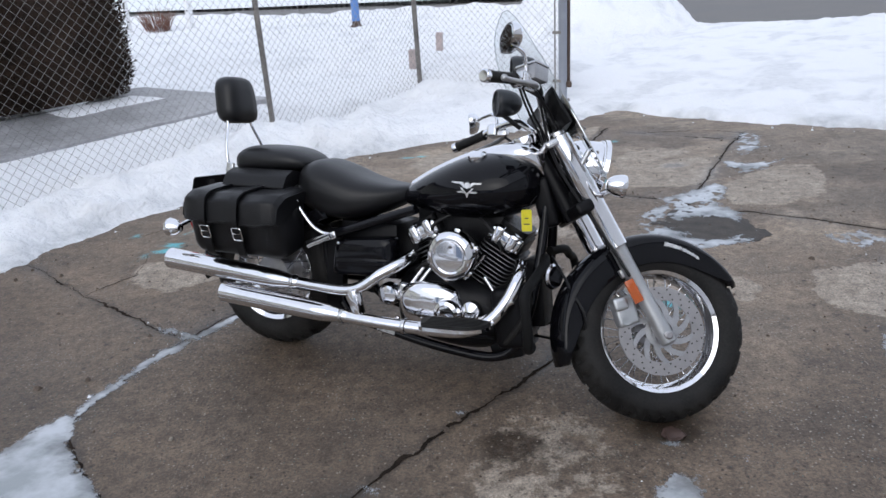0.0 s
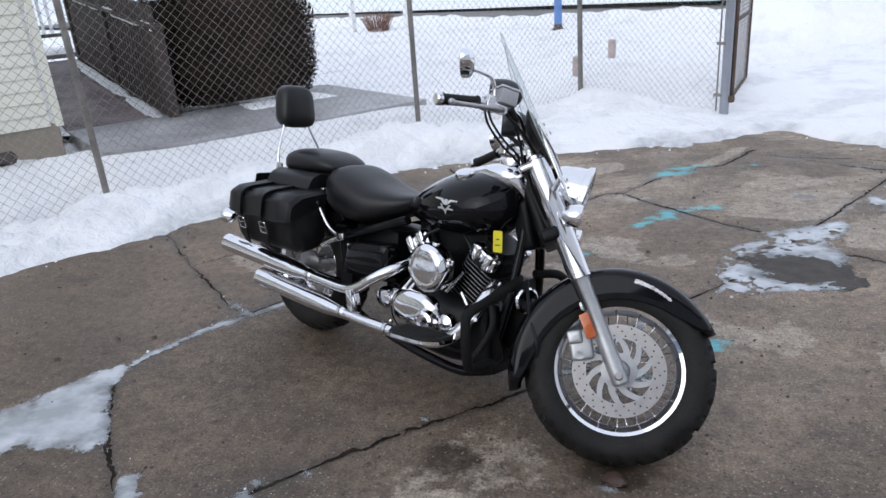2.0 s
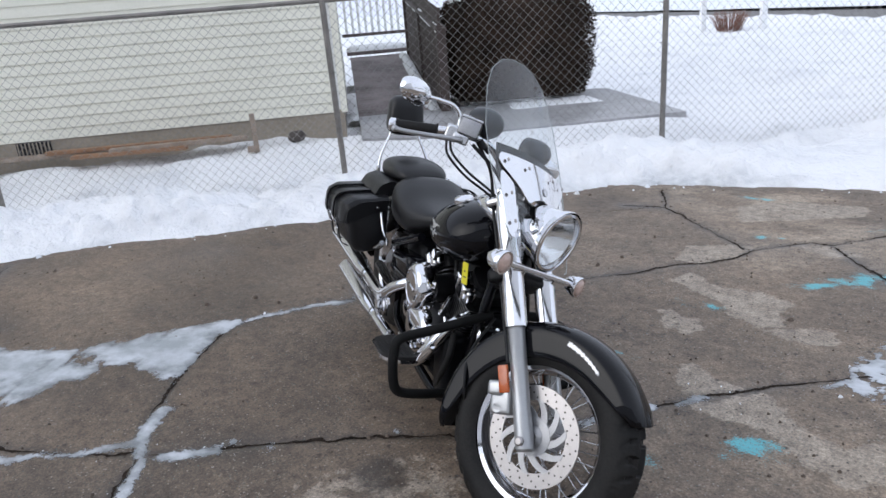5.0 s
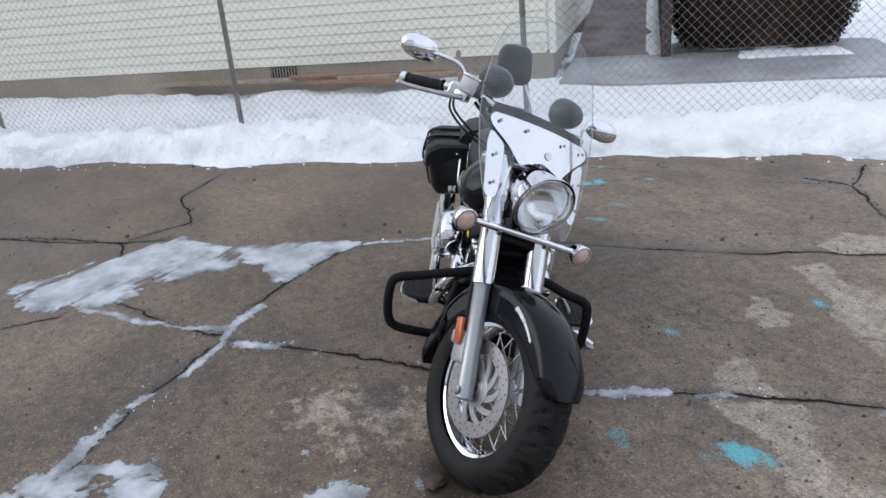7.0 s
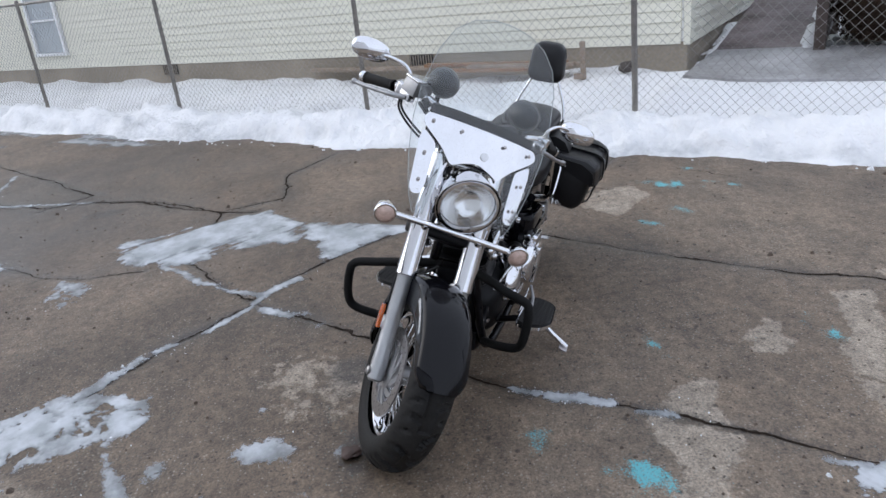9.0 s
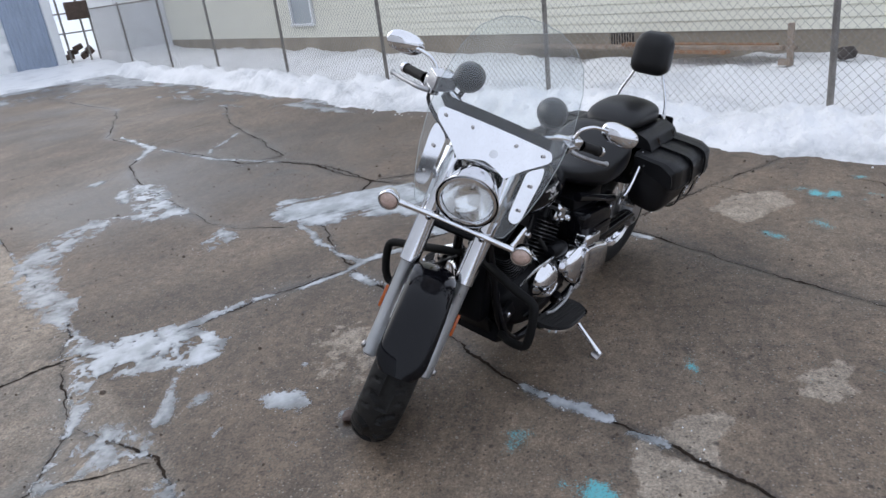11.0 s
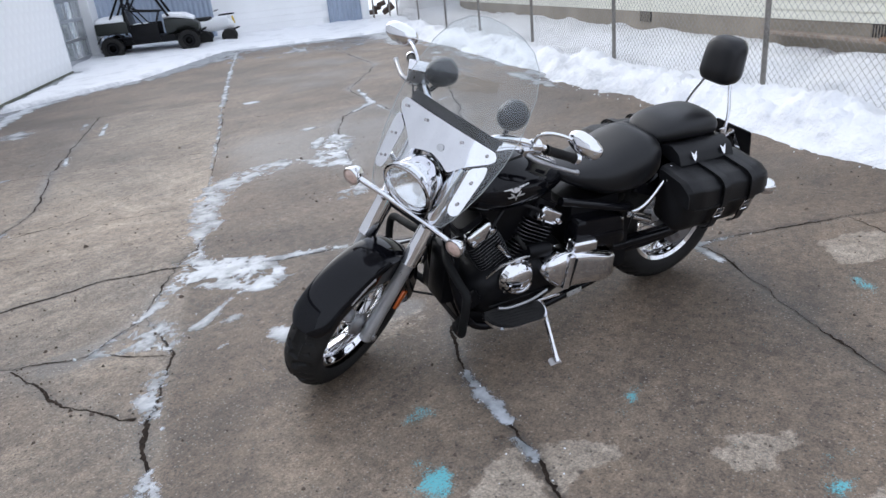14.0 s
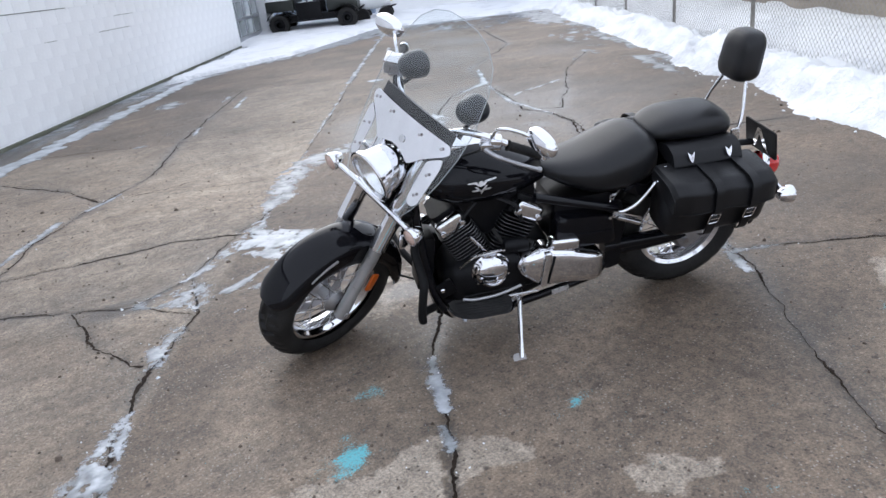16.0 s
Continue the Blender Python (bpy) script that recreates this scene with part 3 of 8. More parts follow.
tagged(lot, "brown weathered concrete lot with cracks, damp stains and turquoise paint", "pavement", kind="structure")


# near-black that paints the shade inside the cracks, which are not cut open
CRACK_DARK = material("crack_depth_black", (0.014, 0.011, 0.009), 0.95, 0, 0.5, 9, 120, bump=0.8, bscale=90, tint=(0.03, 0.022, 0.017), Specular_IOR_Level=0.1)


def crack_line(pts, seed, width=0.006):
    """A jagged ribbon along the broken line, coloured black for the crack's shaded depth."""
    out, rng = [], random.Random(seed)
    for (ax, ay), (bx, by) in zip(pts[:-1], pts[1:]):
        n = max(2, int(math.hypot(bx - ax, by - ay) / 0.012))
        n = min(n, 220)
        out += [(ax + (bx - ax) * i / n, ay + (by - ay) * i / n) for i in range(n)]
    out.append(pts[-1])
    q = np.array(out)
    x, y = q[:, 0], q[:, 1]
    x2 = x - 0.035 * fnoise(x * 4, y * 4, 4, 11) + 0.014 * fnoise(x * 22, y * 22, 4, seed)
    y2 = y - 0.035 * fnoise(x * 4, y * 4, 4, 23) + 0.014 * fnoise(x * 22, y * 22, 4, seed + 9)
    tx, ty = np.gradient(x2), np.gradient(y2)
    ln = np.hypot(tx, ty) + 1e-9
    nx, ny = -ty / ln, tx / ln
    broad = np.clip(0.75 + 1.3 * fnoise(x * 3.5, y * 3.5, 3, seed + 3), 0.12, 2.2)
    sides = []
    for k in (5, 6):
        chip = np.maximum(0, fnoise(x * 30, y * 30, 3, seed + k) - 0.25)
        sides.append(np.clip(width * broad * (0.75 + 0.6 * fnoise(x * 70, y * 70, 2, seed + 10 * k)) + 0.03 * chip * (broad > 0.6), 0.0012, 0.024))
    z = lot_height(x2, y2) + 0.0022
    n = len(x2)
    verts = np.concatenate([np.stack([x2 + nx * sides[0], y2 + ny * sides[0], z], 1), np.stack([x2 - nx * sides[1], y2 - ny * sides[1], z], 1)])
    faces = [(i, i + 1, n + i + 1, n + i) for i in range(n - 1)]
    ob = new("crack", array_mesh("crack", [tuple(v) for v in verts], faces, CRACK_DARK))
    return tagged(ob, "jagged crack across the concrete, its dark depth put into a flat ribbon", "crack", "cracks in the lot", "stuff")


for k, pts in enumerate(CRACKS.values()):
    crack_line(pts, 500 + 13 * k, 0.0082)
for k, pts in enumerate([[(1.26, 0.91), (1.05, 1.3)], [(-1.89, 3.37), (-1.7, 3.6), (-1.75, 3.9)], [(0.88, -1.43), (0.3, -1.3), (-0.3, -1.55)],
                         [(-4.16, -2.74), (-4.9, -2.6), (-5.6, -2.4)], [(2.59, 5.84), (2.3, 6.0), (1.6, 6.1)], [(1.97, 4.84), (2.6, 4.75), (3.3, 4.5)], [(-2.0, 4.2), (-1.2, 4.7), (-0.63, 5.25)]]):
    crack_line(pts, 900 + 13 * k, 0.0035)
sawn = [yard_to_world(0.05, u) for u in np.linspace(0.25, -15.5, 24)]
crack_line(sawn, 777, 0.007)
for k, (u, v0, v1) in enumerate(((-2.72, 0.1, 3.2), (-0.78, 0.1, 1.75), (-6.25, 0.1, 2.2), (-9.6, 0.1, 2.6), (-4.4, -0.1, -2.2))):
    crack_line([yard_to_world(v, u + 0.03 * math.sin(v * 2)) for v in np.linspace(v0, v1, 12)], 600 + k, 0.0028)


def snow_material(name, base=(0.86, 0.88, 0.92), dirt=(0.6, 0.6, 0.6), amount=0.35, rough=0.6, bump=0.6, bscale=30):
    m = bpy.data.materials.new(name)
    m.use_nodes = True
    n, l = m.node_tree.nodes, m.node_tree.links
    p = n["Principled BSDF"]
    tc = n.new("ShaderNodeTexCoord")
    t1, t2, t3 = (n.new("ShaderNodeTexNoise") for _ in range(3))
    t1.inputs["Scale"].default_value, t1.inputs["Detail"].default_value = 1.7, 6
    t2.inputs["Scale"].default_value, t2.inputs["Detail"].default_value = bscale, 6
    t3.inputs["Scale"].default_value, t3.inputs["Detail"].default_value = 14, 5
    for t in (t1, t2, t3):
        l.new(tc.outputs["Object"], t.inputs["Vector"])
    r = n.new("ShaderNodeMapRange")
    r.inputs[1].default_value, r.inputs[2].default_value, r.inputs[4].default_value = 0.52, 0.75, amount
    mul = n.new("ShaderNodeMath")
    mul.operation = "MULTIPLY"
    l.new(t1.outputs[0], r.inputs[0]), l.new(r.outputs[0], mul.inputs[0]), l.new(t3.outputs[0], mul.inputs[1])
    x = n.new("ShaderNodeMix")
    x.data_type = "RGBA"
    x.inputs[6].default_value, x.inputs[7].default_value = (*base, 1), (*dirt, 1)
    soil, most = n.new("ShaderNodeAttribute"), n.new("ShaderNodeMath")
    soil.attribute_name, most.operation = "dirt", "MAXIMUM"
    grain = n.new("ShaderNodeMath")
    grain.operation = "MULTIPLY"
    l.new(soil.outputs["Fac"], grain.inputs[0]), l.new(t3.outputs[0], grain.inputs[1])
    l.new(mul.outputs[0], most.inputs[0]), l.new(grain.outputs[0], most.inputs[1])
    l.new(most.outputs[0], x.inputs[0]), l.new(x.outputs[2], p.inputs["Base Color"])
    p.inputs["Roughness"].default_value = rough
    b = n.new("ShaderNodeBump")
    b.inputs["Strength"].default_value, b.inputs["Distance"].default_value = bump, 0.03
    l.new(t2.outputs[0], b.inputs["Height"]), l.new(b.outputs[0], p.inputs["Normal"])
    return m


SNOW = snow_material("snow", (0.87, 0.878, 0.895), (0.4, 0.42, 0.44), 0.7, 0.55, 1.0, 22)


def ice_material(name, strength):
    """Frozen slush: a white crust that thins out at its rim and in streaks, where the slab shows through."""
    m = bpy.data.materials.new(name)
    m.use_nodes = True
    n, l = m.node_tree.nodes, m.node_tree.links
    p, out = n["Principled BSDF"], n["Material Output"]
    tc, mp = n.new("ShaderNodeTexCoord"), n.new("ShaderNodeMapping")
    mp.inputs["Rotation"].default_value = (0, 0, radians(-54))
    mp.inputs["Scale"].default_value = (0.85, 1.15, 1.0)
    l.new(tc.outputs["Object"], mp.inputs["Vector"])

    def tex(scale, detail, rough, src):
        t = n.new("ShaderNodeTexNoise")
        t.inputs["Scale"].default_value, t.inputs["Detail"].default_value, t.inputs["Roughness"].default_value = scale, detail, rough
        l.new(src, t.inputs["Vector"])
        return t.outputs[0]

    def calc(op, a, b, c=0.0):
        x = n.new("ShaderNodeMath")
        x.operation = op
        for slot, src in enumerate((a, b, c)):
            if isinstance(src, (int, float)):
                x.inputs[slot].default_value = src
            else:
                l.new(src, x.inputs[slot])
        return x.outputs[0]

    def span(src, a, b, lo, hi):
        r = n.new("ShaderNodeMapRange")
        r.interpolation_type = "SMOOTHSTEP"
        r.inputs[1].default_value, r.inputs[2].default_value, r.inputs[3].default_value, r.inputs[4].default_value = a, b, lo, hi
        l.new(src, r.inputs[0])
        return r.outputs[0]

    cover = n.new("ShaderNodeAttribute")
    cover.attribute_name = "cover"
    streaks, crust, crumbs = tex(5.0, 6, 0.6, mp.outputs["Vector"]), tex(17, 6, 0.6, tc.outputs["Object"]), tex(90, 4, 0.6, tc.outputs["Object"])
    rim = calc("MULTIPLY_ADD", calc("SUBTRACT", crust, 0.5), 0.1, cover.outputs["Fac"])
    rim = calc("MULTIPLY_ADD", calc("SUBTRACT", tex(42, 5, 0.65, tc.outputs["Object"]), 0.5), 0.08, rim)
    rim = calc("MULTIPLY_ADD", calc("SUBTRACT", crumbs, 0.5), 0.045, rim)
    alpha = calc("MULTIPLY", span(rim, -0.004, 0.022, 0.0, 1.0), calc("MULTIPLY", strength, span(calc("MULTIPLY_ADD", streaks, 0.3, cover.outputs["Fac"]), 0.12, 0.26, 0.42, 0.9)))
    col = n.new("ShaderNodeValToRGB")
    e = col.color_ramp.elements
    e[0].position, e[0].color = 0.4, (0.36, 0.39, 0.41, 1)
    e[1].position, e[1].color = 0.64, (0.62, 0.65, 0.69, 1)
    l.new(calc("MULTIPLY_ADD", calc("SUBTRACT", crust, 0.5), 0.2, streaks), col.inputs[0]), l.new(col.outputs[0], p.inputs["Base Color"])
    p.inputs["Roughness"].default_value = 0.32
    clear, mx = n.new("ShaderNodeBsdfTransparent"), n.new("ShaderNodeMixShader")
    l.new(alpha, mx.inputs[0])
    l.new(clear.outputs[0], mx.inputs[1]), l.new(p.outputs[0], mx.inputs[2]), l.new(mx.outputs[0], out.inputs["Surface"])
    b = n.new("ShaderNodeBump")
    b.inputs["Strength"].default_value, b.inputs["Distance"].default_value = 0.3, 0.004
    l.new(calc("MULTIPLY_ADD", crust, 1.5, crumbs), b.inputs["Height"]), l.new(b.outputs[0], p.inputs["Normal"])
    return m


ICE = ice_material("frozen_slush", 1.0)
THIN_ICE = ice_material("thin_frost", 0.72)


def snow_edge(u, v):
    """Distance outside the swept part of the lot; negative on the bare slab."""
    d = np.maximum(-4.28 - v, u - 6.7)
    d = np.maximum(d, 0.53 * (u - 4.2) - 0.85 * (v + 4.2))
    d = np.maximum(d, -15.6 - u)
    wall = np.maximum(np.where(u < -4.6, v - (3.62 + (u + 4.6) * 0.3), -9), v - 3.33 + 0.14 * fnoise(u * 1.7, v * 2, 3, 53))
    wall = wall - 0.9 * step(-11.5, -8.0, u)
    d = np.maximum(d, np.where(u > -14.8, np.minimum(wall, 3.74 - v), wall))
    return d + 0.22 * fnoise(u * 1.0, v * 1.0, 4, 51) + 0.09 * fnoise(u * 5, v * 5, 4, 52) + 0.03 * fnoise(u * 19, v * 19, 2, 54)


def bump_at(u, v, cu, cv, a, b, h):
    return h * np.exp(-(((u - cu) / a) ** 2 + ((v - cv) / b) ** 2) ** 1.5)


def snow_height(x, y):
    u, v = x * 0.591 + y * 0.8066, x * 0.8066 - y * 0.591
    d = snow_edge(u, v)
    fence_side = step(-3.6, -4.4, v) * step(-16.5, -15, u)
    bank = 0.26 * step(-0.03, 0.42, d) * (0.75 + 0.5 * fnoise(u * 1.3, v * 1.8, 3, 61)) - 0.14 * step(0.5, 1.1, d)
    bank = bank + (1 - 0.8 * step(-5.25, -5.8, v)) * step(0.0, 0.3, d) * (0.15 * np.abs(fnoise(u * 2.3, v * 2.9, 4, 62)) - 0.035 + 0.075 * (0.3 - np.abs(fnoise(u * 5.5, v * 6.5, 3, 63))) + 0.03 * (0.35 - np.abs(fnoise(u * 11, v * 12, 3, 67))) + 0.018 * fnoise(u * 18, v * 18, 3, 68))
    thin = 0.05 * step(-0.03, 0.12, d) + 0.05 * step(0.3, 2.5, d) + 0.03 * fnoise(u * 2.5, v * 2.5, 4, 64) * step(0, 0.3, d) + step(0.0, 0.1, d) * (0.05 * np.abs(fnoise(u * 6, v * 6, 4, 80)) * step(1.6, 0.2, d) + 0.012 * fnoise(u * 9, v * 9, 3, 82))
    h = bank * fence_side + thin * (1 - fence_side)
    yard = step(-5.2, -6.3, v)
    h = h + yard * (0.15 + 0.03 * fnoise(u * 0.8, v * 0.8, 3, 65))
    h = np.maximum(h, 0.275 * step(-5.3, -5.65, v) * step(1.2, 1.8, u) * step(5.9, 5.3, u) * step(-6.6, -6.2, v))
    corner = step(4.6, 6.0, u) * step(8.2, 7.2, u) * step(-3.4, -4.4, v) * step(0.1, 0.6, d)
    h = np.where(corner > 0.01, np.maximum(h - corner * 0.13, np.minimum(h, 0.1)), h)
    h = h + 0.95 * np.exp(-np.hypot((u - 14.2) / 1.9, (v + 6.1 + 0.15 * fnoise(u * 2, v * 2, 3, 71)) / 1.65) ** 6) * (0.9 + 0.25 * fnoise(u * 1.1, v * 1.1, 4, 66))
    h = h + 0.5 * bump_at(u, v, 8.3, -5.0, 1.4, 1.2, 0.5)
    h = h + 0.24 * np.exp(-((u - 15.7) / 0.5) ** 2) * step(-4.0, -4.8, v) * (1 + 0.4 * fnoise(u, v, 3, 69))
    edge = 15.0 + 1.0 * step(-2.4, -1.0, v) + 1.0 * step(-5.5, -6.5, v)
    h = h + 0.1 * np.exp(-((u - edge + 0.3) / 0.35) ** 2) * np.abs(fnoise(u * 2.5, v * 2.5, 4, 74)) * step(-3.5, -2.0, v)
    h = h - 0.5 * step(0, 0.3, u - edge + 0.2 * fnoise(u * 1.5, v * 1.5, 4, 70))
    h = h + step(-17.2, -19.5, u) * 0.1
    return np.where(d < -0.12, -0.25, np.where(d < 0.02, h - (0.02 - d) * 0.55, h))


def snow_dirt(x, y):
    """Wheel ruts towards the road, and grey, half-thawed snow at the foot of the banks."""
    u, v = x * 0.591 + y * 0.8066, x * 0.8066 - y * 0.591
    f = np.zeros(np.shape(x))
    for c in (-1.75, -0.35, 1.2):
        f = np.maximum(f, np.exp(-((v - c - 0.12 * (u - 10) * 0.3 - 0.1 * fnoise(u * 0.7, v * 0.7, 2, 75)) / 0.16) ** 2) * step(6.8, 8.0, u) * np.clip(0.25 + 1.6 * fnoise(u * 2.5, v * 7, 4, 76), 0, 1))
    f = np.maximum(f, step(6.5, 7.5, u) * step(-4.6, -3.8, v) * step(0.15, 0.4, fnoise(u * 1.3, v * 2.6, 5, 79)) * 0.55)
    d = snow_edge(u, v)
    f = np.maximum(f, step(0.32, 0.0, d) * step(-0.25, 0.3, fnoise(u * 1.6, v * 2.2, 4, 78)) * 1.3)
    f = np.maximum(f, step(0.8, 0.2, d) * step(0.05, 0.5, fnoise(u * 0.9, v * 1.8, 4, 81)) * 1.2 * step(-3.5, -4.2, v))
    return np.clip(f, 0, 1.4)


def snow_keep(x, y):
    u, v = x * 0.591 + y * 0.8066, x * 0.8066 - y * 0.591
    return snow_edge(u, v) > -0.1


su = lines((-24.0, -9.0, 0.16), (-9.0, -3.0, 0.07), (-3.0, 8.5, 0.035), (8.5, 16.6, 0.07))
sv = lines((-40.0, -14.0, 0.5), (-14.0, -8.0, 0.22), (-8.0, -5.6, 0.1), (-5.6, -2.4, 0.035), (-2.4, 3.2, 0.055), (3.2, 4.4, 0.12), (4.4, 26.0, 0.3))
snow = new("snow_field", grid_mesh("snow_field", sv, su, snow_height, SNOW, snow_keep, yard_to_world, {"dirt": snow_dirt}))
tagged(snow, "lumpy trodden snow banked along the fence and over the yard", "snow", kind="stuff")

# ground that reaches the horizon, and the road
FAR_SNOW = snow_material("far_snow", (0.82, 0.85, 0.86), (0.6, 0.62, 0.58), 0.5, 0.8, 0.3, 2)
ground = part("ground", loft([[V(-600, -600, -0.3), V(600, -600, -0.3)], [V(-600, 600, -0.3), V(600, 600, -0.3)]], False, False), FAR_SNOW)
tagged(ground, "flat snow-covered ground out to the horizon", "ground", kind="structure")


def sheet(name, mat, u0, u1, v0, v1, z, nu, nv, amp, seed, label, category):
    """A gently uneven strip of ground."""
    def h(x, y):
        return z + amp * fnoise(x * 0.5, y * 0.5, 3, seed)
    ob = new(name, grid_mesh(name, np.linspace(v0, v1, nv), np.linspace(u0, u1, nu), h, mat, None, yard_to_world))
    return tagged(ob, label, category, kind="structure")


ASPHALT = material("wet_asphalt", (0.075, 0.068, 0.063), 0.55, 0, 0.3, 0.6, 30, bump=0.4, bscale=60, tint=(0.12, 0.11, 0.1))
sheet("road", ASPHALT, 15.5, 26.5, -120, 120, -0.04, 24, 120, 0.01, 13, "wet grey asphalt road with slush", "road")
sheet("far_verge", FAR_SNOW, 25.6, 90, -160, 160, 0.1, 30, 60, 0.08, 14, "white snow lawn across the road", "snow")


# ice on the slab
def ice_patch(name, label, field, box, res=0.014, thick=0.006, mat=None):
    """A sheet of frozen slush whose rim sinks into the slab; field is positive where there is ice."""
    x0, x1, y0, y1 = box

    def h(x, y):
        f = field(x, y)
        return lot_height(x, y) + 0.0025 + thick * 0.6 * step(-0.01, 0.07, f) + 0.0012 * step(0, 0.06, f) * fnoise(x * 22, y * 22, 4, 9)

    me = grid_mesh(name, np.arange(x0, x1, res), np.arange(y0, y1, res), h, mat or ICE, lambda x, y: field(x, y) > -0.09, None, {"cover": field})
    return tagged(new(name, me), label, "ice", group="ice on the lot", kind="stuff")


def poly_ice(pts, rough=0.03, seed=0, streak=0.0, mottle=0.0):
    """Ice inside an outline with a chipped rim; streak opens long gaps along the sheet, mottle small holes all over it."""
    def f(x, y):
        p, q = y * 0.81 - x * 0.58, x * 0.81 + y * 0.58
        d = polygon_depth(x, y, pts) + rough * (fnoise(x * 6, y * 6, 4, seed) + 0.7 * fnoise(x * 24, y * 24, 3, seed + 4))
        if streak:
            d = np.minimum(d, 0.16) - streak * step(0.05, 0.45, fnoise(p * 2.2 + 0.5 * fnoise(x * 3, y * 3, 2, seed), q * 10.0, 5, seed + 8))
        if mottle:
            d = np.minimum(d, mottle * (fnoise(x * 9, y * 9, 4, seed + 6) + 0.6 * fnoise(x * 40, y * 40, 2, seed + 7)) + 0.3 * mottle)
        return d
    return f


def strip_ice(pts, width=0.035, rough=0.05, seed=0):
    def f(x, y):
        return (width - line_distance(x + 0.03 * fnoise(x * 4, y * 4, 4, 11), y + 0.03 * fnoise(x * 4, y * 4, 4, 23), pts)) * 1.4 + 0.008 + rough * 1.2 * fnoise(x * 5, y * 5, 5, seed) + 0.4 * rough * fnoise(x * 28, y * 28, 3, seed + 2)
    return f


def box_of(pts, pad=0.3):
    xs, ys = [p[0] for p in pts], [p[1] for p in pts]
    return min(xs) - pad, max(xs) + pad, min(ys) - pad, max(ys) + pad


PATCHES = [
    ("broad streaked ice sheet frozen over the concrete", [(-1.56, 0.36), (-1.9, 0.31), (-1.97, 0.6), (-2.22, 0.86), (-2.3, 1.27), (-2.1, 1.31), (-2.0, 1.41), (-1.75, 1.56), (-1.46, 1.52), (-1.52, 1.35), (-1.45, 1.2), (-1.49, 1.09), (-1.36, 0.95), (-1.32, 0.82), (-1.35, 0.62)], 0.045, 0.11, 0.0),
    ("thin grey film of ice at the end of the sheet", [(-1.36, 0.1), (-1.24, 0.31), (-1.08, 0.4), (-0.91, 0.28), (-1.1, 0.12)], 0.05, 0.0, 0.1),
    ("white ice wedge where two cracks meet", [(-1.82, 1.5), (-1.79, 1.7), (-1.69, 1.91), (-1.59, 2.1), (-1.5, 2.24), (-1.4, 2.38), (-1.36, 2.3), (-1.38, 2.12), (-1.27, 1.95), (-1.14, 1.84), (-1.07, 1.74), (-0.94, 1.64), (-0.84, 1.57), (-0.98, 1.6), (-1.12, 1.7), (-1.29, 1.66), (-1.46, 1.6), (-1.57, 1.52)], 0.022, 0.05, 0.0),
    ("crusty white ice patch where cracks meet", [(0.41, 0.25), (0.2, 0.13), (0.19, 0.27), (0.24, 0.37), (0.12, 0.5), (0.06, 0.68), (0.08, 0.87), (0.17, 1.08), (0.3, 1.13), (0.45, 1.09), (0.45, 0.94), (0.51, 0.82), (0.56, 0.71), (0.7, 0.73), (0.83, 0.79), (0.95, 0.81), (0.74, 0.6), (0.6, 0.5), (0.48, 0.4)], 0.035, 0.0, 0.22),
    ("grey half-thawed ice crumbled over the slab", [(1.3, 0.93), (1.12, 0.86), (0.94, 0.78), (0.86, 0.95), (0.92, 1.17), (1.03, 1.24), (1.1, 1.12), (1.2, 1.02)], 0.03, 0.0, 0.07),
    ("crumbled strip of ice beside a crack", [(1.19, 1.33), (1.11, 1.38), (1.22, 1.52), (1.33, 1.7), (1.39, 1.66), (1.34, 1.48), (1.27, 1.46)], 0.02, 0.0, 0.09),
    ("ragged white ice lying along a crack", [(1.84, 2.24), (1.74, 2.16), (1.66, 2.09), (1.64, 2.0), (1.57, 1.95), (1.5, 1.94), (1.58, 2.14), (1.64, 2.24), (1.72, 2.42), (1.85, 2.5)], 0.025, 0.0, 0.12),
    ("thin grey ice smear on the concrete", [(-0.42, -0.86), (-0.85, -1.2), (-1.21, -1.26), (-1.55, -1.2), (-1.6, -0.95), (-1.21, -0.9), (-0.8, -0.76), (-0.5, -0.56), (-0.2, -0.15), (0.2, 0.22), (0.12, -0.05)], 0.07, 0.0, 0.2),
    ("streaky white ice beside a crack", [(-1.62, -1.1), (-1.67, -0.87), (-2.06, -1.27), (-2.55, -1.53), (-2.48, -1.15), (-1.99, -0.73), (-1.7, -0.36), (-1.52, -0.6)], 0.05, 0.0, 0.22),
    ("ragged ring of ice round a wet hollow", [(1.12, 3.76), (1.2, 3.99), (1.36, 4.12), (1.42, 4.26), (1.54, 4.32), (1.85, 4.49), (1.9, 4.43), (1.8, 4.18), (1.72, 4.06), (1.82, 3.9), (1.68, 3.74), (1.64, 3.6), (1.72, 3.44), (1.46, 3.42), (1.28, 3.38), (1.13, 3.37), (1.12, 3.51)], 0.03, 0.0, 0.34),
    ("flat lump of ice on the concrete", [(0.65, 1.47), (0.57, 1.54), (0.56, 1.64), (0.66, 1.73), (0.73, 1.68), (0.71, 1.55)], 0.014, 0.0, 0.0),
    ("thin ice beside the damp crack", [(2.59, 5.84), (2.68, 5.71), (2.56, 5.34), (2.3, 5.15), (2.31, 5.33)], 0.05, 0.0, 0.1),
    ("thin ice beside the damp crack", [(2.12, 5.03), (2.24, 4.92), (2.54, 4.97), (2.29, 4.75), (2.1, 4.68), (2.06, 4.81)], 0.04, 0.0, 0.12),
    ("thin ice on the damp concrete", [(2.02, 3.5), (2.28, 3.52), (2.32, 3.36), (2.15, 3.3)], 0.05, 0.0, 0.08),
]
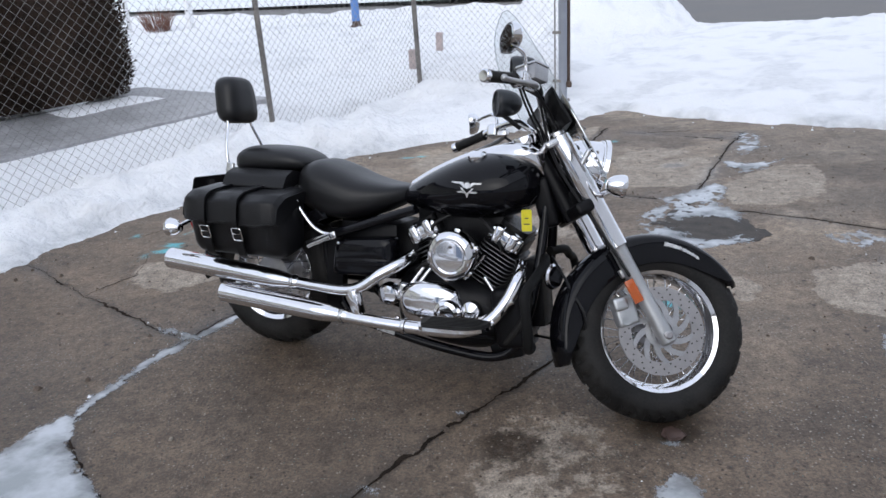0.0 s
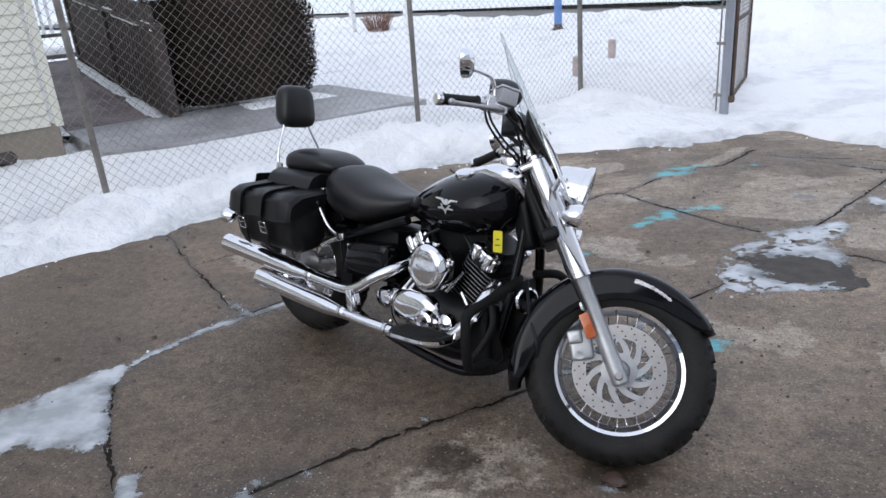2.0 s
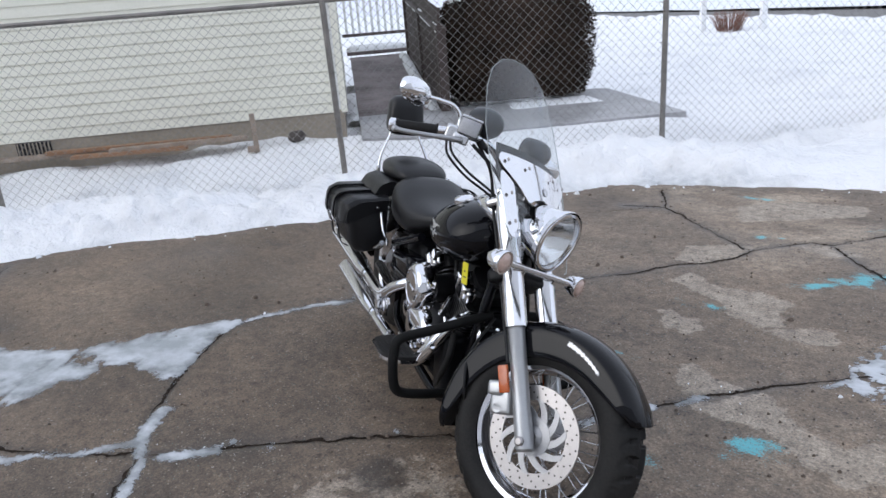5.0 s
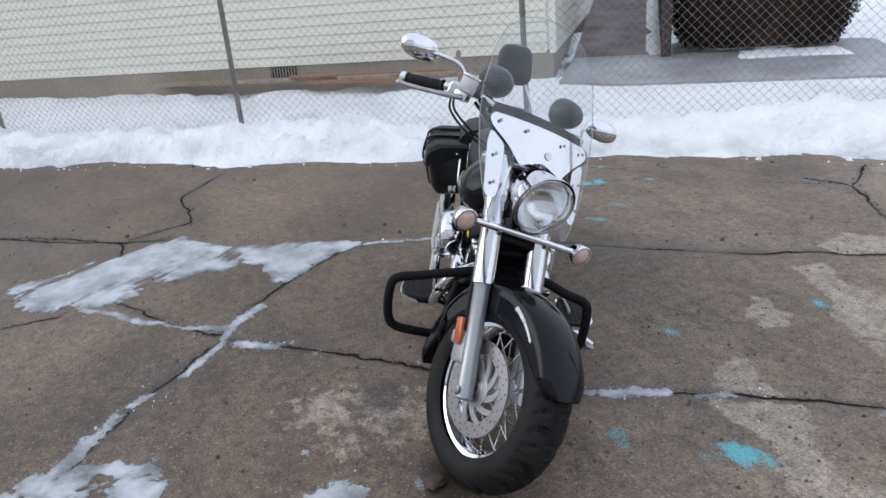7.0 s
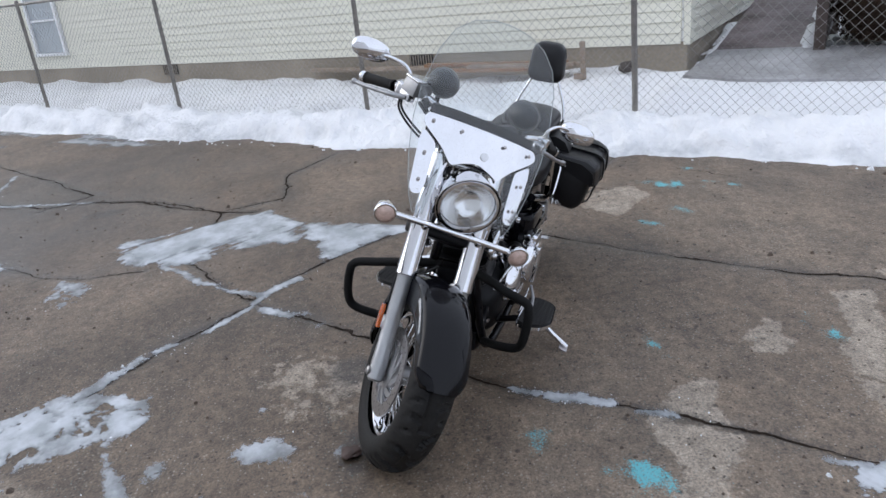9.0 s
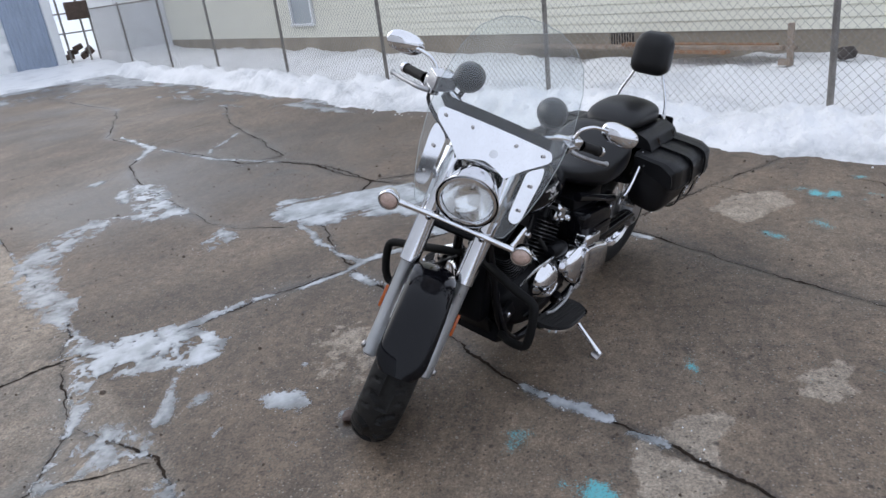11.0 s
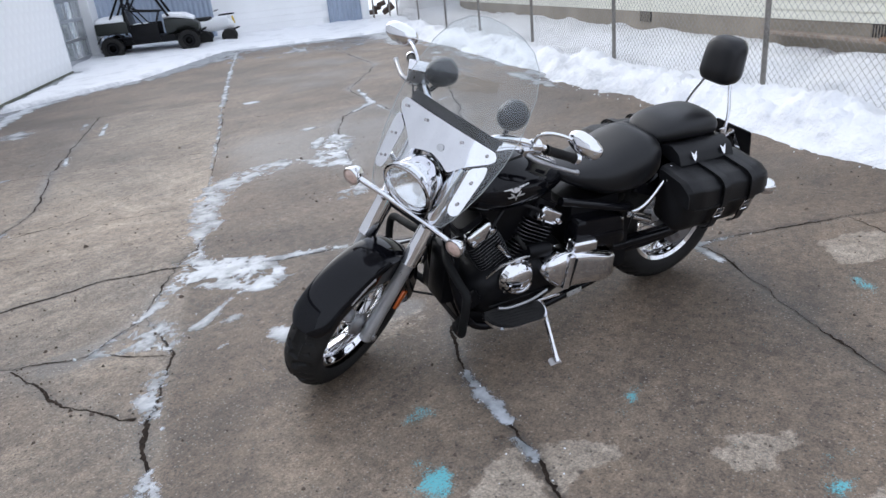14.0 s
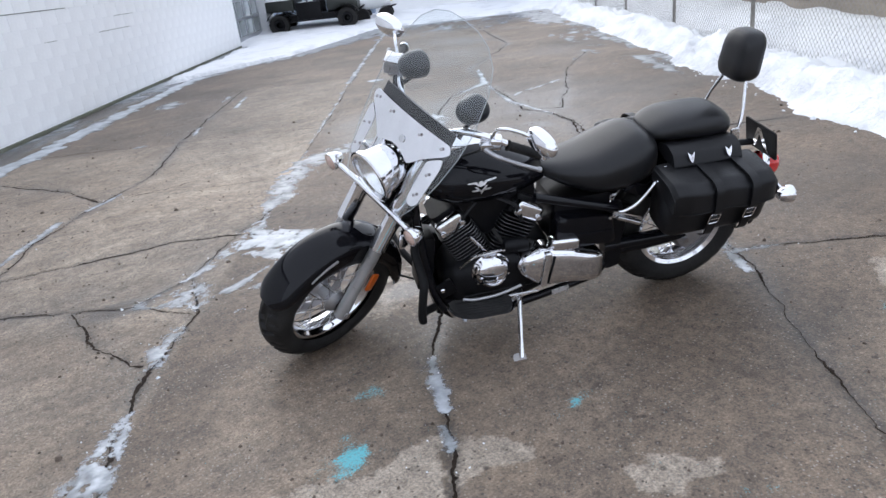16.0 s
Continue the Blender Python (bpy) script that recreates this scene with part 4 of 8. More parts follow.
for k, (label, pts, rough, streak, mottle) in enumerate(PATCHES):
    f = poly_ice(pts, rough, 100 + 7 * k, streak, mottle)
    if "ring" in label:
        g = f
        f = lambda x, y, g=g: np.minimum(g(x, y), (np.hypot((x - 1.5) / 1.05, (y - 3.73) * 0.95) - 0.17) * 1.2 + 0.07 * fnoise(x * 9, y * 9, 4, 44))
    ice_patch("ice_patch", label, f, box_of(pts), 0.012, mat=THIN_ICE if "smear" in label else ICE)
MUD = material("dark_wet_mud", (0.024, 0.02, 0.016), 0.7, 0, 0.4, 12, 90, bump=0.5, bscale=60, tint=(0.06, 0.05, 0.042))
hollow = ice_patch("wet_hollow", "dark wet hollow filled with thawed mud", lambda x, y: 0.5 * blob(x, y, 1.5, 3.73, 0.27, 0.26, 0, 140, 0.5, 9) - 0.06, (1.1, 1.85, 3.45, 4.2), 0.014, 0.0, MUD)
tagged(hollow, "dark wet hollow filled with thawed mud", "puddle", kind="stuff")
STRIPS = [
    ([(-1.02, 2.98), (-1.3, 2.6), (-1.42, 2.3)], 0.014, 0.03),
    ([(-0.87, 1.58), (-0.78, 1.48), (-0.66, 1.4), (-0.56, 1.36), (-0.47, 1.27), (-0.38, 1.18)], 0.018, 0.022),
    ([(-0.27, 1.05), (-0.22, 0.97)], 0.012, 0.015),
    ([(-0.18, 0.93), (-0.08, 0.86), (0.08, 0.75)], 0.016, 0.02),
    ([(-1.35, 0.72), (-1.06, 0.97), (-0.85, 1.19), (-0.72, 1.4)], 0.011, 0.02),
    ([(-0.55, 1.43), (-0.42, 1.58)], 0.018, 0.012),
    ([(0.46, 1.0), (0.67, 1.08), (0.82, 1.14)], 0.014, 0.03),
    ([(0.57, 2.65), (0.66, 2.83)], 0.022, 0.014),
    ([(0.74, 2.92), (0.79, 3.02)], 0.011, 0.01),
    ([(0.47, 2.52), (0.54, 2.6)], 0.011, 0.012),
    ([(1.11, 3.38), (1.15, 3.46)], 0.014, 0.012),
    ([(-1.34, 2.94), (-1.14, 2.82)], 0.022, 0.05),
    ([(0.03, -0.02), (-0.4, -0.62), (-0.95, -1.38)], 0.0, 0.03),
    ([(-1.1, -1.62), (-2.1, -2.97), (-3.3, -4.65)], 0.008, 0.03),
    ([(-3.3, -4.65), (-5.72, -7.92), (-8.8, -12.0)], 0.022, 0.04),
    ([(-3.9, -2.2), (-3.3, -1.15), (-3.1, -0.35)], 0.012, 0.04),
    ([(-4.75, -3.4), (-4.04, -2.44), (-3.5, -2.2)], 0.03, 0.06),
    ([(1.0, -1.3), (0.7, -1.55)], 0.022, 0.03),
    ([(1.72, -0.5), (1.5, -0.8), (1.25, -1.15)], 0.014, 0.022),
    ([(-0.55, -3.4), (-0.75, -3.8)], 0.02, 0.03),
    ([(-1.55, -4.65), (-2.0, -5.4)], 0.02, 0.03),
    ([(-2.33, -1.48), (-2.0, -1.2)], 0.03, 0.05),
    ([(-4.5, -1.58), (-3.9, -1.5), (-3.6, -1.4)], 0.012, 0.04),
]
for k, (pts, w, rough) in enumerate(STRIPS):
    far = pts[-1][1] < -4
    ice_patch("ice_strip", "thin strip of white ice frozen in a crack", strip_ice(pts, w * 1.45 + 0.003, rough * 1.25, 200 + 5 * k), box_of(pts), 0.03 if far else 0.012)


def frost(x, y):
    """Thin frost in drifting smears over the far half of the lot."""
    u, v = x * 0.591 + y * 0.8066, x * 0.8066 - y * 0.591
    f = 0.16 * fnoise(u * 0.9, v * 2.2, 5, 131) + 0.12 * fnoise(u * 3.0, v * 7.0, 4, 132) - 0.125
    f = f + 0.12 * step(-10.0, -13.5, u) + 0.05 * step(2.2, 3.2, v) - 0.2 * step(-2.6, -1.4, u)
    d = snow_edge(u, v)
    f = f + 0.17 * step(-1.0, -0.05, d) * step(-2.5, -5.5, u)
    return np.where(d > 0.03, -0.2, f)


for k in range(3):
    wall_line = [yard_to_world(3.3 - 0.02 * k, 1.5 - 4.2 * k - 1.05 * j) for j in range(5)]
    ice_patch("slush_strip", "ragged strip of thawing snow along the workshop wall", strip_ice(wall_line, 0.14, 0.14, 260 + k), box_of(wall_line, 0.4), 0.025, 0.012)
ice_patch("frost_film", "thin patches of frost and slush on the far concrete", frost, (-13.5, 1.8, -14.5, 0.5), 0.045, 0.003, THIN_ICE)
for k, (cx, cy, r) in enumerate([(0.67, 1.22, 0.05), (0.7, 1.86, 0.025), (0.86, 1.42, 0.03), (0.38, 1.56, 0.02), (0.9, 1.75, 0.02), (-0.42, 1.66, 0.04), (0.02, 2.1, 0.03), (-2.6, -2.0, 0.12), (-3.6, -4.4, 0.15), (0.05, -3.4, 0.08), (-0.28, 1.73, 0.03)]):
    ice_patch("ice_spot", "small lump of frozen snow on the concrete", lambda x, y, cx=cx, cy=cy, r=r, k=k: (r - np.hypot(x - cx, (y - cy) * 1.3)) + 0.5 * r * fnoise(x * 14, y * 14, 4, 300 + k), (cx - r * 2.5, cx + r * 2.5, cy - r * 2.5, cy + r * 2.5))


def crumbs(name, label, category, mat, count, seed, low, high, where):
    """Many small angular lumps lying about, in one mesh."""
    rng = random.Random(seed)
    verts, faces = [], []
    spots = np.array([where(rng) for _ in range(count)])
    for (x, y), z in zip(spots.tolist(), lot_height(spots[:, 0], spots[:, 1]).tolist()):
        r = rng.uniform(low, high) * (2.2 if rng.random() < 0.04 else 1)
        b, turn = len(verts), rng.random() * 6.28
        for k in range(5):
            a = turn + 6.28 * k / 5 + rng.uniform(-0.3, 0.3)
            q = r * rng.uniform(0.7, 1.25)
            verts.append((x + q * math.cos(a), y + q * math.sin(a), z - 0.001))
        for k in range(3):
            a = turn + 6.28 * k / 3
            q = r * rng.uniform(0.3, 0.65)
            verts.append((x + q * math.cos(a), y + q * math.sin(a), z + r * rng.uniform(0.6, 1.1)))
        faces += [(b + 5, b + 6, b + 7), (b, b + 1, b + 5), (b + 1, b + 6, b + 5), (b + 1, b + 2, b + 6), (b + 2, b + 3, b + 6), (b + 3, b + 7, b + 6), (b + 3, b + 4, b + 7), (b + 4, b + 5, b + 7), (b + 4, b, b + 5)]
    return tagged(new(name, array_mesh(name, verts, faces, mat)), label, category, kind="stuff")


def over_lot(rng):
    u, v = rng.uniform(-4, 6.2), rng.uniform(-4.2, 2.6)
    return yard_to_world(v, u)


def beside(lines_, spread):
    def f(rng):
        pts = rng.choice(lines_)
        k = rng.randrange(len(pts) - 1)
        t = rng.random()
        return (pts[k][0] + (pts[k + 1][0] - pts[k][0]) * t + rng.gauss(0, spread), pts[k][1] + (pts[k + 1][1] - pts[k][1]) * t + rng.gauss(0, spread))
    return f


PEBBLE = material("dark_grit_stone", (0.05, 0.037, 0.028), 0.75, 0, 0.4, 30, 200, tint=(0.12, 0.09, 0.07))
PALE_GRIT = material("pale_grit_stone", (0.26, 0.23, 0.19), 0.7, 0, 0.3, 30, 200)
crumbs("grit", "scattered dark grit and bits of bark on the concrete", "grit", PEBBLE, 1700, 31, 0.003, 0.0085, over_lot)
crumbs("grit", "pale crumbs of broken concrete", "grit", PALE_GRIT, 700, 32, 0.002, 0.005, over_lot)
crumbs("grit", "broken concrete crumbs beside the cracks", "grit", PEBBLE, 900, 33, 0.002, 0.006, beside(list(CRACKS.values()), 0.03))
CLOD = snow_material("frozen_crumb", (0.8, 0.83, 0.86), (0.55, 0.56, 0.58), 0.5, 0.4, 0.5, 40)
crumbs("ice_crumbs", "small crumbs of broken ice round the frozen patches", "ice", CLOD, 260, 34, 0.0015, 0.005, beside([row[1] for row in PATCHES] + [p for p, _, _ in STRIPS], 0.06))


def bank_foot(rng):
    while True:
        u, v = rng.uniform(-7, 7.3), rng.uniform(-4.75, 2.6)
        d = float(snow_edge(np.array([u]), np.array([v]))[0])
        if -0.2 < d < 0.05 and rng.random() < math.exp(-abs(d) * 14):
            return yard_to_world(v, u)


crumbs("snow_clods", "broken lumps of snow fallen from the bank", "snow", CLOD, 110, 35, 0.004, 0.014, bank_foot)


# ---------- the motorcycle ----------
# its own axes: x forwards, y to its left, z up through its leaning frame; origin where the rear tyre stands
HEADING, LEAN_OVER, RAKE, STEER, STEM_X = -24.5, 11.8, 35.0, 33.7, 1.763
bike = thing("motorcycle", "black and chrome cruiser motorcycle leaning on its side stand", "motorcycle",
             pose(-0.73, 2.74, 0, 0, 0, HEADING) @ pose(0, 0, 0, -LEAN_OVER, 0, 0))
stem = V(-math.sin(radians(RAKE)), 0, math.cos(radians(RAKE)))
FRONT = Matrix.Translation((STEM_X, 0, 0)) @ Matrix.Rotation(radians(STEER), 4, stem) @ Matrix.Translation((-STEM_X, 0, 0))


def fixed(name, bm, mat, label="", parent=None, angle=38):
    return part(name, bm, mat, parent or bike, label, None, angle)


def steered(name, bm, mat, label="", angle=38):
    return part(name, bm, mat, bike, label, FRONT, angle)


# wheels
def tyre_mesh(R, r, half, tread, seed):
    """Tyre about the y axis through the origin, with cut grooves on the tread."""
    bm = bmesh.new()
    n, prof = 480, []
    for k in range(31):
        a = radians(-128 + 256 * k / 30)
        prof.append((R + r * math.cos(a), half * math.sin(a) if abs(math.sin(a)) < 1 else half, a))
    rings = []
    for i in range(n):
        th = 2 * math.pi * i / n
        row = []
        for rad, y, a in prof:
            deg = abs(math.degrees(a))
            cut = 0.0
            if deg < 66:
                s = (th * R / tread + (0.5 if y > 0 else 0)) % 1
                bend = 0.5 + 0.32 * math.sin(deg / 66 * 3.0)
                cut = 0.013 * (abs(s - bend) < 0.115 or (deg < 9 and abs((th * R / tread * 0.5) % 1 - 0.5) < 0.3))
                if 30 < deg < 60 and abs((s + 0.5) % 1 - bend) < 0.08:
                    cut = 0.013
            rad -= cut * (1.0 if deg < 40 else 0.4)
            row.append(bm.verts.new((rad * math.cos(th), y, rad * math.sin(th))))
        rings.append(row)
    for i in range(n):
        a, b = rings[i], rings[(i + 1) % n]
        for k in range(30):
            bm.faces.new((a[k], a[k + 1], b[k + 1], b[k]))
    return bm


def wheel(name, at, R, r, half, rim_r, rim_half, spokes, hub_r, hub_half, tread, m, label):
    h = rim_half
    side = [(rim_r - 0.022, h * 0.3), (rim_r - 0.018, h * 0.55), (rim_r - 0.01, h * 0.72), (rim_r - 0.006, h * 0.9), (rim_r + 0.002, h * 0.97), (rim_r + 0.01, h * 1.04), (rim_r + 0.014, h), (rim_r + 0.012, h * 0.9)]
    w = part(name, lathe([(r_, -y_) for r_, y_ in side] + [(rim_r + 0.002, -h * 0.5), (rim_r + 0.002, h * 0.5)] + [(r_, y_) for r_, y_ in reversed(side)] + [(rim_r - 0.022, -h * 0.3)], (0, 0, 0), (0, 1, 0), 96), CHROME, bike, label, m @ Matrix.Translation(at))
    part("tyre", tyre_mesh(R, r, half, tread, 1), RUBBER, w, "black rubber tyre with curved tread grooves", angle=50)
    part("hub", lathe([(0.012, -hub_half - 0.02), (hub_r * 0.7, -hub_half - 0.015), (hub_r, -hub_half), (hub_r, -hub_half + 0.012), (hub_r * 0.62, -hub_half + 0.03), (hub_r * 0.62, hub_half - 0.03), (hub_r, hub_half - 0.012),
                       (hub_r, hub_half), (hub_r * 0.7, hub_half + 0.015), (0.012, hub_half + 0.02)], (0, 0, 0), (0, 1, 0), 40), ALLOY, w, "dull alloy hub")
    for k in range(spokes):
        a = 2 * math.pi * k / spokes
        side = 1 if k % 2 else -1
        twist = radians(24) * (1 if (k // 2) % 2 else -1)
        p = V(hub_r * 0.95 * math.cos(a + twist), side * (hub_half - 0.006), hub_r * 0.95 * math.sin(a + twist))
        q = V((rim_r - 0.02) * math.cos(a), side * rim_half * 0.2, (rim_r - 0.02) * math.sin(a))
        part("spoke", tube([p, q], 0.0023, 6), DULL_CHROME, w)
    return w


front_wheel = wheel("front_wheel", (1.558, 0, 0.262), 0.246, 0.064, 0.076, 0.203, 0.048, 36, 0.05, 0.055, 0.085, FRONT, "chrome spoked front wheel")
rear_wheel = wheel("rear_wheel", (0.0, 0, 0.315), 0.243, 0.075, 0.082, 0.19, 0.066, 36, 0.075, 0.06, 0.095, Matrix.Identity(4), "chrome spoked rear wheel")


def disc_mesh(r_out, r_in, y):
    """Flat brake disc."""
    bm = bmesh.new()
    lathe([(r_in, y - 0.003), (r_out, y - 0.003), (r_out, y + 0.003), (r_in, y + 0.003), (r_in, y - 0.003)], (0, 0, 0), (0, 1, 0), 72, bm)
    return bm


disc = part("brake_disc", disc_mesh(0.149, 0.105, -0.066), STEEL, front_wheel, "drilled steel brake disc")
carrier = bmesh.new()
for k in range(10):
    a = 2 * math.pi * k / 10
    arm = []
    for s in range(7):
        t = s / 6
        rad = 0.052 + 0.057 * t
        arm.append((rad * math.cos(a + 0.55 * t), rad * math.sin(a + 0.55 * t)))
    rows = []
    for s, (x, z) in enumerate(arm):
        r0, w = math.hypot(x, z), 0.0125 - 0.0015 * s / 6
        tang = V(-z, 0, x) / r0
        c = V(x, -0.0705, z)
        rows.append([c - tang * w, c + tang * w, c + tang * w * 0.9 + V(0, 0.007, 0), c - tang * w * 0.9 + V(0, 0.007, 0)])
    part("carrier_arm", loft(rows), ALLOY, front_wheel, "swept cast alloy arm")
lathe([(0.035, -0.075), (0.058, -0.072), (0.058, -0.06), (0.035, -0.06), (0.035, -0.075)], (0, 0, 0), (0, 1, 0), 36, carrier)
part("disc_carrier", carrier, ALLOY, front_wheel, "round cast alloy disc carrier")
# flat dots whose dark colour stands in for the shade inside drilled holes
dots = bmesh.new()
for k in range(60):
    a = 2 * math.pi * k / 60
    rad = 0.127 + 0.014 * ((k % 3) - 1)
    lathe([(0.0032, -0.0697), (0.0, -0.0697)], (rad * math.cos(a), 0, rad * math.sin(a)), (0, 1, 0), 6, dots)
tagged(part("disc_hole_dots", dots, INK, front_wheel, "", recalc=False), "ring of flat dark dots in place of small drilled holes", kind="stuff")

# fork
AXLE, FORK_TOP = V(1.556, 0, 0.246), V(1.16, 0, 0.9)
fdir = (FORK_TOP - AXLE).normalized()
fnorm = V(-fdir.z, 0, fdir.x) * -1  # forwards of the fork


def fork_at(s, y=0.0, ahead=0.0):
    return AXLE + fdir * s + fnorm * ahead + V(0, y, 0)


for side in (-1, 1):
    y = 0.103 * side
    steered("fork_slider", tube([fork_at(-0.03, y), fork_at(-0.022, y), fork_at(0.03, y), fork_at(0.1, y), fork_at(0.325, y), fork_at(0.33, y)], [0.02, 0.027, 0.028, 0.026, 0.0265, 0.029], 24), SILVER, "silver-painted lower fork leg")
    steered("fork_cover", tube([fork_at(0.33, y), fork_at(0.333, y), fork_at(0.55, y), fork_at(0.555, y), fork_at(0.75, y), fork_at(0.755, y)], [0.03, 0.035, 0.035, 0.037, 0.037, 0.03], 28), CHROME, "chrome upper fork cover")
    steered("fork_cap", lathe([(0.03, 0), (0.03, 0.012), (0.022, 0.018), (0.0, 0.02)], fork_at(0.755, y), fdir, 24), DULL_CHROME)
    steered("fender_mount", block((0.05, 0.02, 0.03), fork_at(0.245, y * 0.9, -0.01), (0, -32, 0), 0.006, 2), SILVER)
    steered("axle_nut", lathe([(0.014, 0), (0.014, 0.008), (0.009, 0.012), (0.0, 0.012)], fork_at(0.0, y + 0.026 * side), (0, side, 0), 12), STEEL)
    refl = steered("side_reflector", block((0.032, 0.012, 0.082), fork_at(0.18, y * 1.0 + 0.034 * side, -0.035), (0, -31, 0), 0.004, 2), AMBER, "amber reflector on the fork leg")
steered("front_axle", tube([fork_at(0, -0.11), fork_at(0, 0.11)], 0.011, 16), STEEL)
caliper = block((0.075, 0.05, 0.1), fork_at(0.13, -0.075, -0.075), (0, -20, 0), 0.014, 3)
block((0.05, 0.06, 0.045), fork_at(0.16, -0.085, -0.085), (0, -20, 0), 0.012, 3, caliper)
tube([fork_at(0.1, -0.1, -0.09), fork_at(0.1, -0.06, -0.09)], 0.014, 12, caliper)
steered("brake_caliper", caliper, SILVER, "silver cast brake caliper")
steered("lower_yoke", block((0.09, 0.27, 0.045), fork_at(0.5, 0, -0.03), (0, -32, 0), 0.014, 3), SATIN)
steered("upper_yoke", block((0.09, 0.27, 0.03), fork_at(0.74, 0, -0.02), (0, -32, 0), 0.012, 3), DULL_CHROME)
steered("steering_stem", tube([fork_at(0.48, 0, -0.055), fork_at(0.76, 0, -0.055)], 0.03, 18), SATIN)


# front mudguard
def guard_mesh(center, R, a0, a1, half, drop, n=72, flare=0.005, thick=0.004, lift=0.0):
    """A rounded mudguard swept over a wheel."""
    bm = bmesh.new()
    outer, inner = [], []
    for i in range(n):
        t = i / (n - 1)
        a = radians(a0 + (a1 - a0) * t)
        end = min(t, 1 - t) * 34
        taper = math.sqrt(1 - 0.95 * max(0, 1 - end / 5.5) ** 2)
        d = drop * (0.35 + 0.65 * math.sin(math.pi * min(1, max(0, (t * 1.0)))) ** 0.7) * taper
        rr = R + flare * max(0, 1 - end / 5) ** 2 + lift * t
        rows = []
        for off in (0, -thick):
            row = []
            crown = 0.034
            for k in range(25):
                w = -1 + 2 * k / 24
                s = abs(w)
                phi = min(1, s / 0.68) * math.pi / 2
                yy = half * math.copysign(math.sin(phi) ** 0.92, w) * math.sqrt(1 - 0.5 * max(0, 1 - end / 2.2) ** 2)
                fall = crown * (1 - math.cos(phi)) + max(0.0, d + 0.012 - crown) * max(0, (s - 0.68) / 0.32)
                rad = rr - fall + off
                row.append(bm.verts.new((center[0] + rad * math.cos(a), yy * (1 + (off < 0) * -0.03), center[2] + rad * math.sin(a))))
            rows.append(row)
        outer.append(rows[0]), inner.append(rows[1])
    ring_faces(bm, outer, False, False)
    ring_faces(bm, [list(reversed(r)) for r in inner], False, False)
    for i in range(n - 1):
        for k in (0, 24):
            bm.faces.new((outer[i][k], outer[i + 1][k], inner[i + 1][k], inner[i][k]))
    for i in (0, n - 1):
        for k in range(24):
            bm.faces.new((outer[i][k], outer[i][k + 1], inner[i][k + 1], inner[i][k]))
    return bm


front_guard = steered("front_mudguard", guard_mesh((1.552, 0, 0.256), 0.338, 33, 203, 0.083, 0.098, lift=0.018), BLACK, "glossy black front mudguard", 75)
for side in (-1, 1):
    marks = bmesh.new()
    for k in range(22):
        a = radians(89 - 1.15 * k)
        tall = 0.0145 - 0.0003 * k + 0.0025 * math.sin(k * 2.3)
        rad = 0.3 - 0.0006 * k
        block((0.0075, 0.003, tall), (1.552 + rad * math.cos(a), side * 0.0845, 0.256 + rad * math.sin(a)), (0, 90 - math.degrees(a) + 14, 0), 0.001, 1, marks)
    m = part("emblem", marks, BADGE, front_guard, "small silver script emblem")
steered("guard_stay", tube(smooth_path([fork_at(0.3, -0.1), fork_at(0.33, -0.07, -0.02), fork_at(0.34, 0, -0.03), fork_at(0.33, 0.07, -0.02), fork_at(0.3, 0.1)]), 0.008, 10), DULL_CHROME)

# headlight
HL = V(1.335, 0, 0.818)
hax = V(0.985, 0, -0.17).normalized()
shell = steered("headlight", lathe([(0.0, -0.15), (0.03, -0.148), (0.06, -0.13), (0.082, -0.09), (0.092, -0.04), (0.096, -0.012), (0.102, -0.01), (0.104, 0.004), (0.1, 0.014), (0.092, 0.016), (0.089, 0.008), (0.089, -0.004)], HL, hax, 48), CHROME, "round chrome headlight")
part("reflector", lathe([(0.088, -0.002), (0.075, -0.03), (0.05, -0.06), (0.02, -0.075), (0.0, -0.078)], HL, hax, 40), REFLECTOR, shell, recalc=False)
part("lens", lathe([(0.089, 0.008), (0.07, 0.016), (0.04, 0.022), (0.0, 0.024)], HL, hax, 40), HEADGLASS, shell, "clear domed glass lens").visible_shadow = False
part("bulb", tube([HL - hax * 0.075, HL - hax * 0.06], 0.005, 10), REFLECTOR, shell)
part("visor", lathe([(0.105, -0.004), (0.109, 0.012), (0.107, 0.013), (0.103, -0.003)], HL, hax, 48), CHROME, shell)
steered("headlight_mount", block((0.05, 0.05, 0.06), (1.255, 0, 0.7), (0, -30, 0), 0.01, 2), SATIN)

# indicator bar
steered("indicator_bar", tube([V(1.33, -0.225, 0.703), V(1.325, -0.1, 0.703), V(1.325, 0.1, 0.703), V(1.33, 0.225, 0.703)], 0.0115, 16), CHROME, "chrome bar that carries the front indicators")
for side in (-1, 1):
    c = V(1.335, 0.245 * side, 0.703)
    cup = steered("front_indicator", lathe([(0.0, -0.045), (0.016, -0.042), (0.029, -0.026), (0.036, -0.002), (0.038, 0.012), (0.036, 0.016), (0.032, 0.016), (0.032, 0.008)], c, (1, 0, -0.06), 28), CHROME, "chrome bullet indicator with a pale lens")
    part("lens", lathe([(0.032, 0.01), (0.026, 0.018), (0.012, 0.023), (0, 0.024)], c, (1, 0, -0.06), 24), LENS, cup, "pale pinkish lens")
    steered("indicator_clamp", tube([V(1.31, 0.1 * side, 0.66), V(1.325, 0.1 * side, 0.703)], 0.014, 12), CHROME)

# windshield: a bowed clear sheet with chrome brackets
WB, WT = V(1.285, 0, 0.83), V(0.965, 0, 1.345)
wup = (WT - WB).normalized()
wlen = (WT - WB).length
wfwd = V(wup.z, 0, -wup.x)


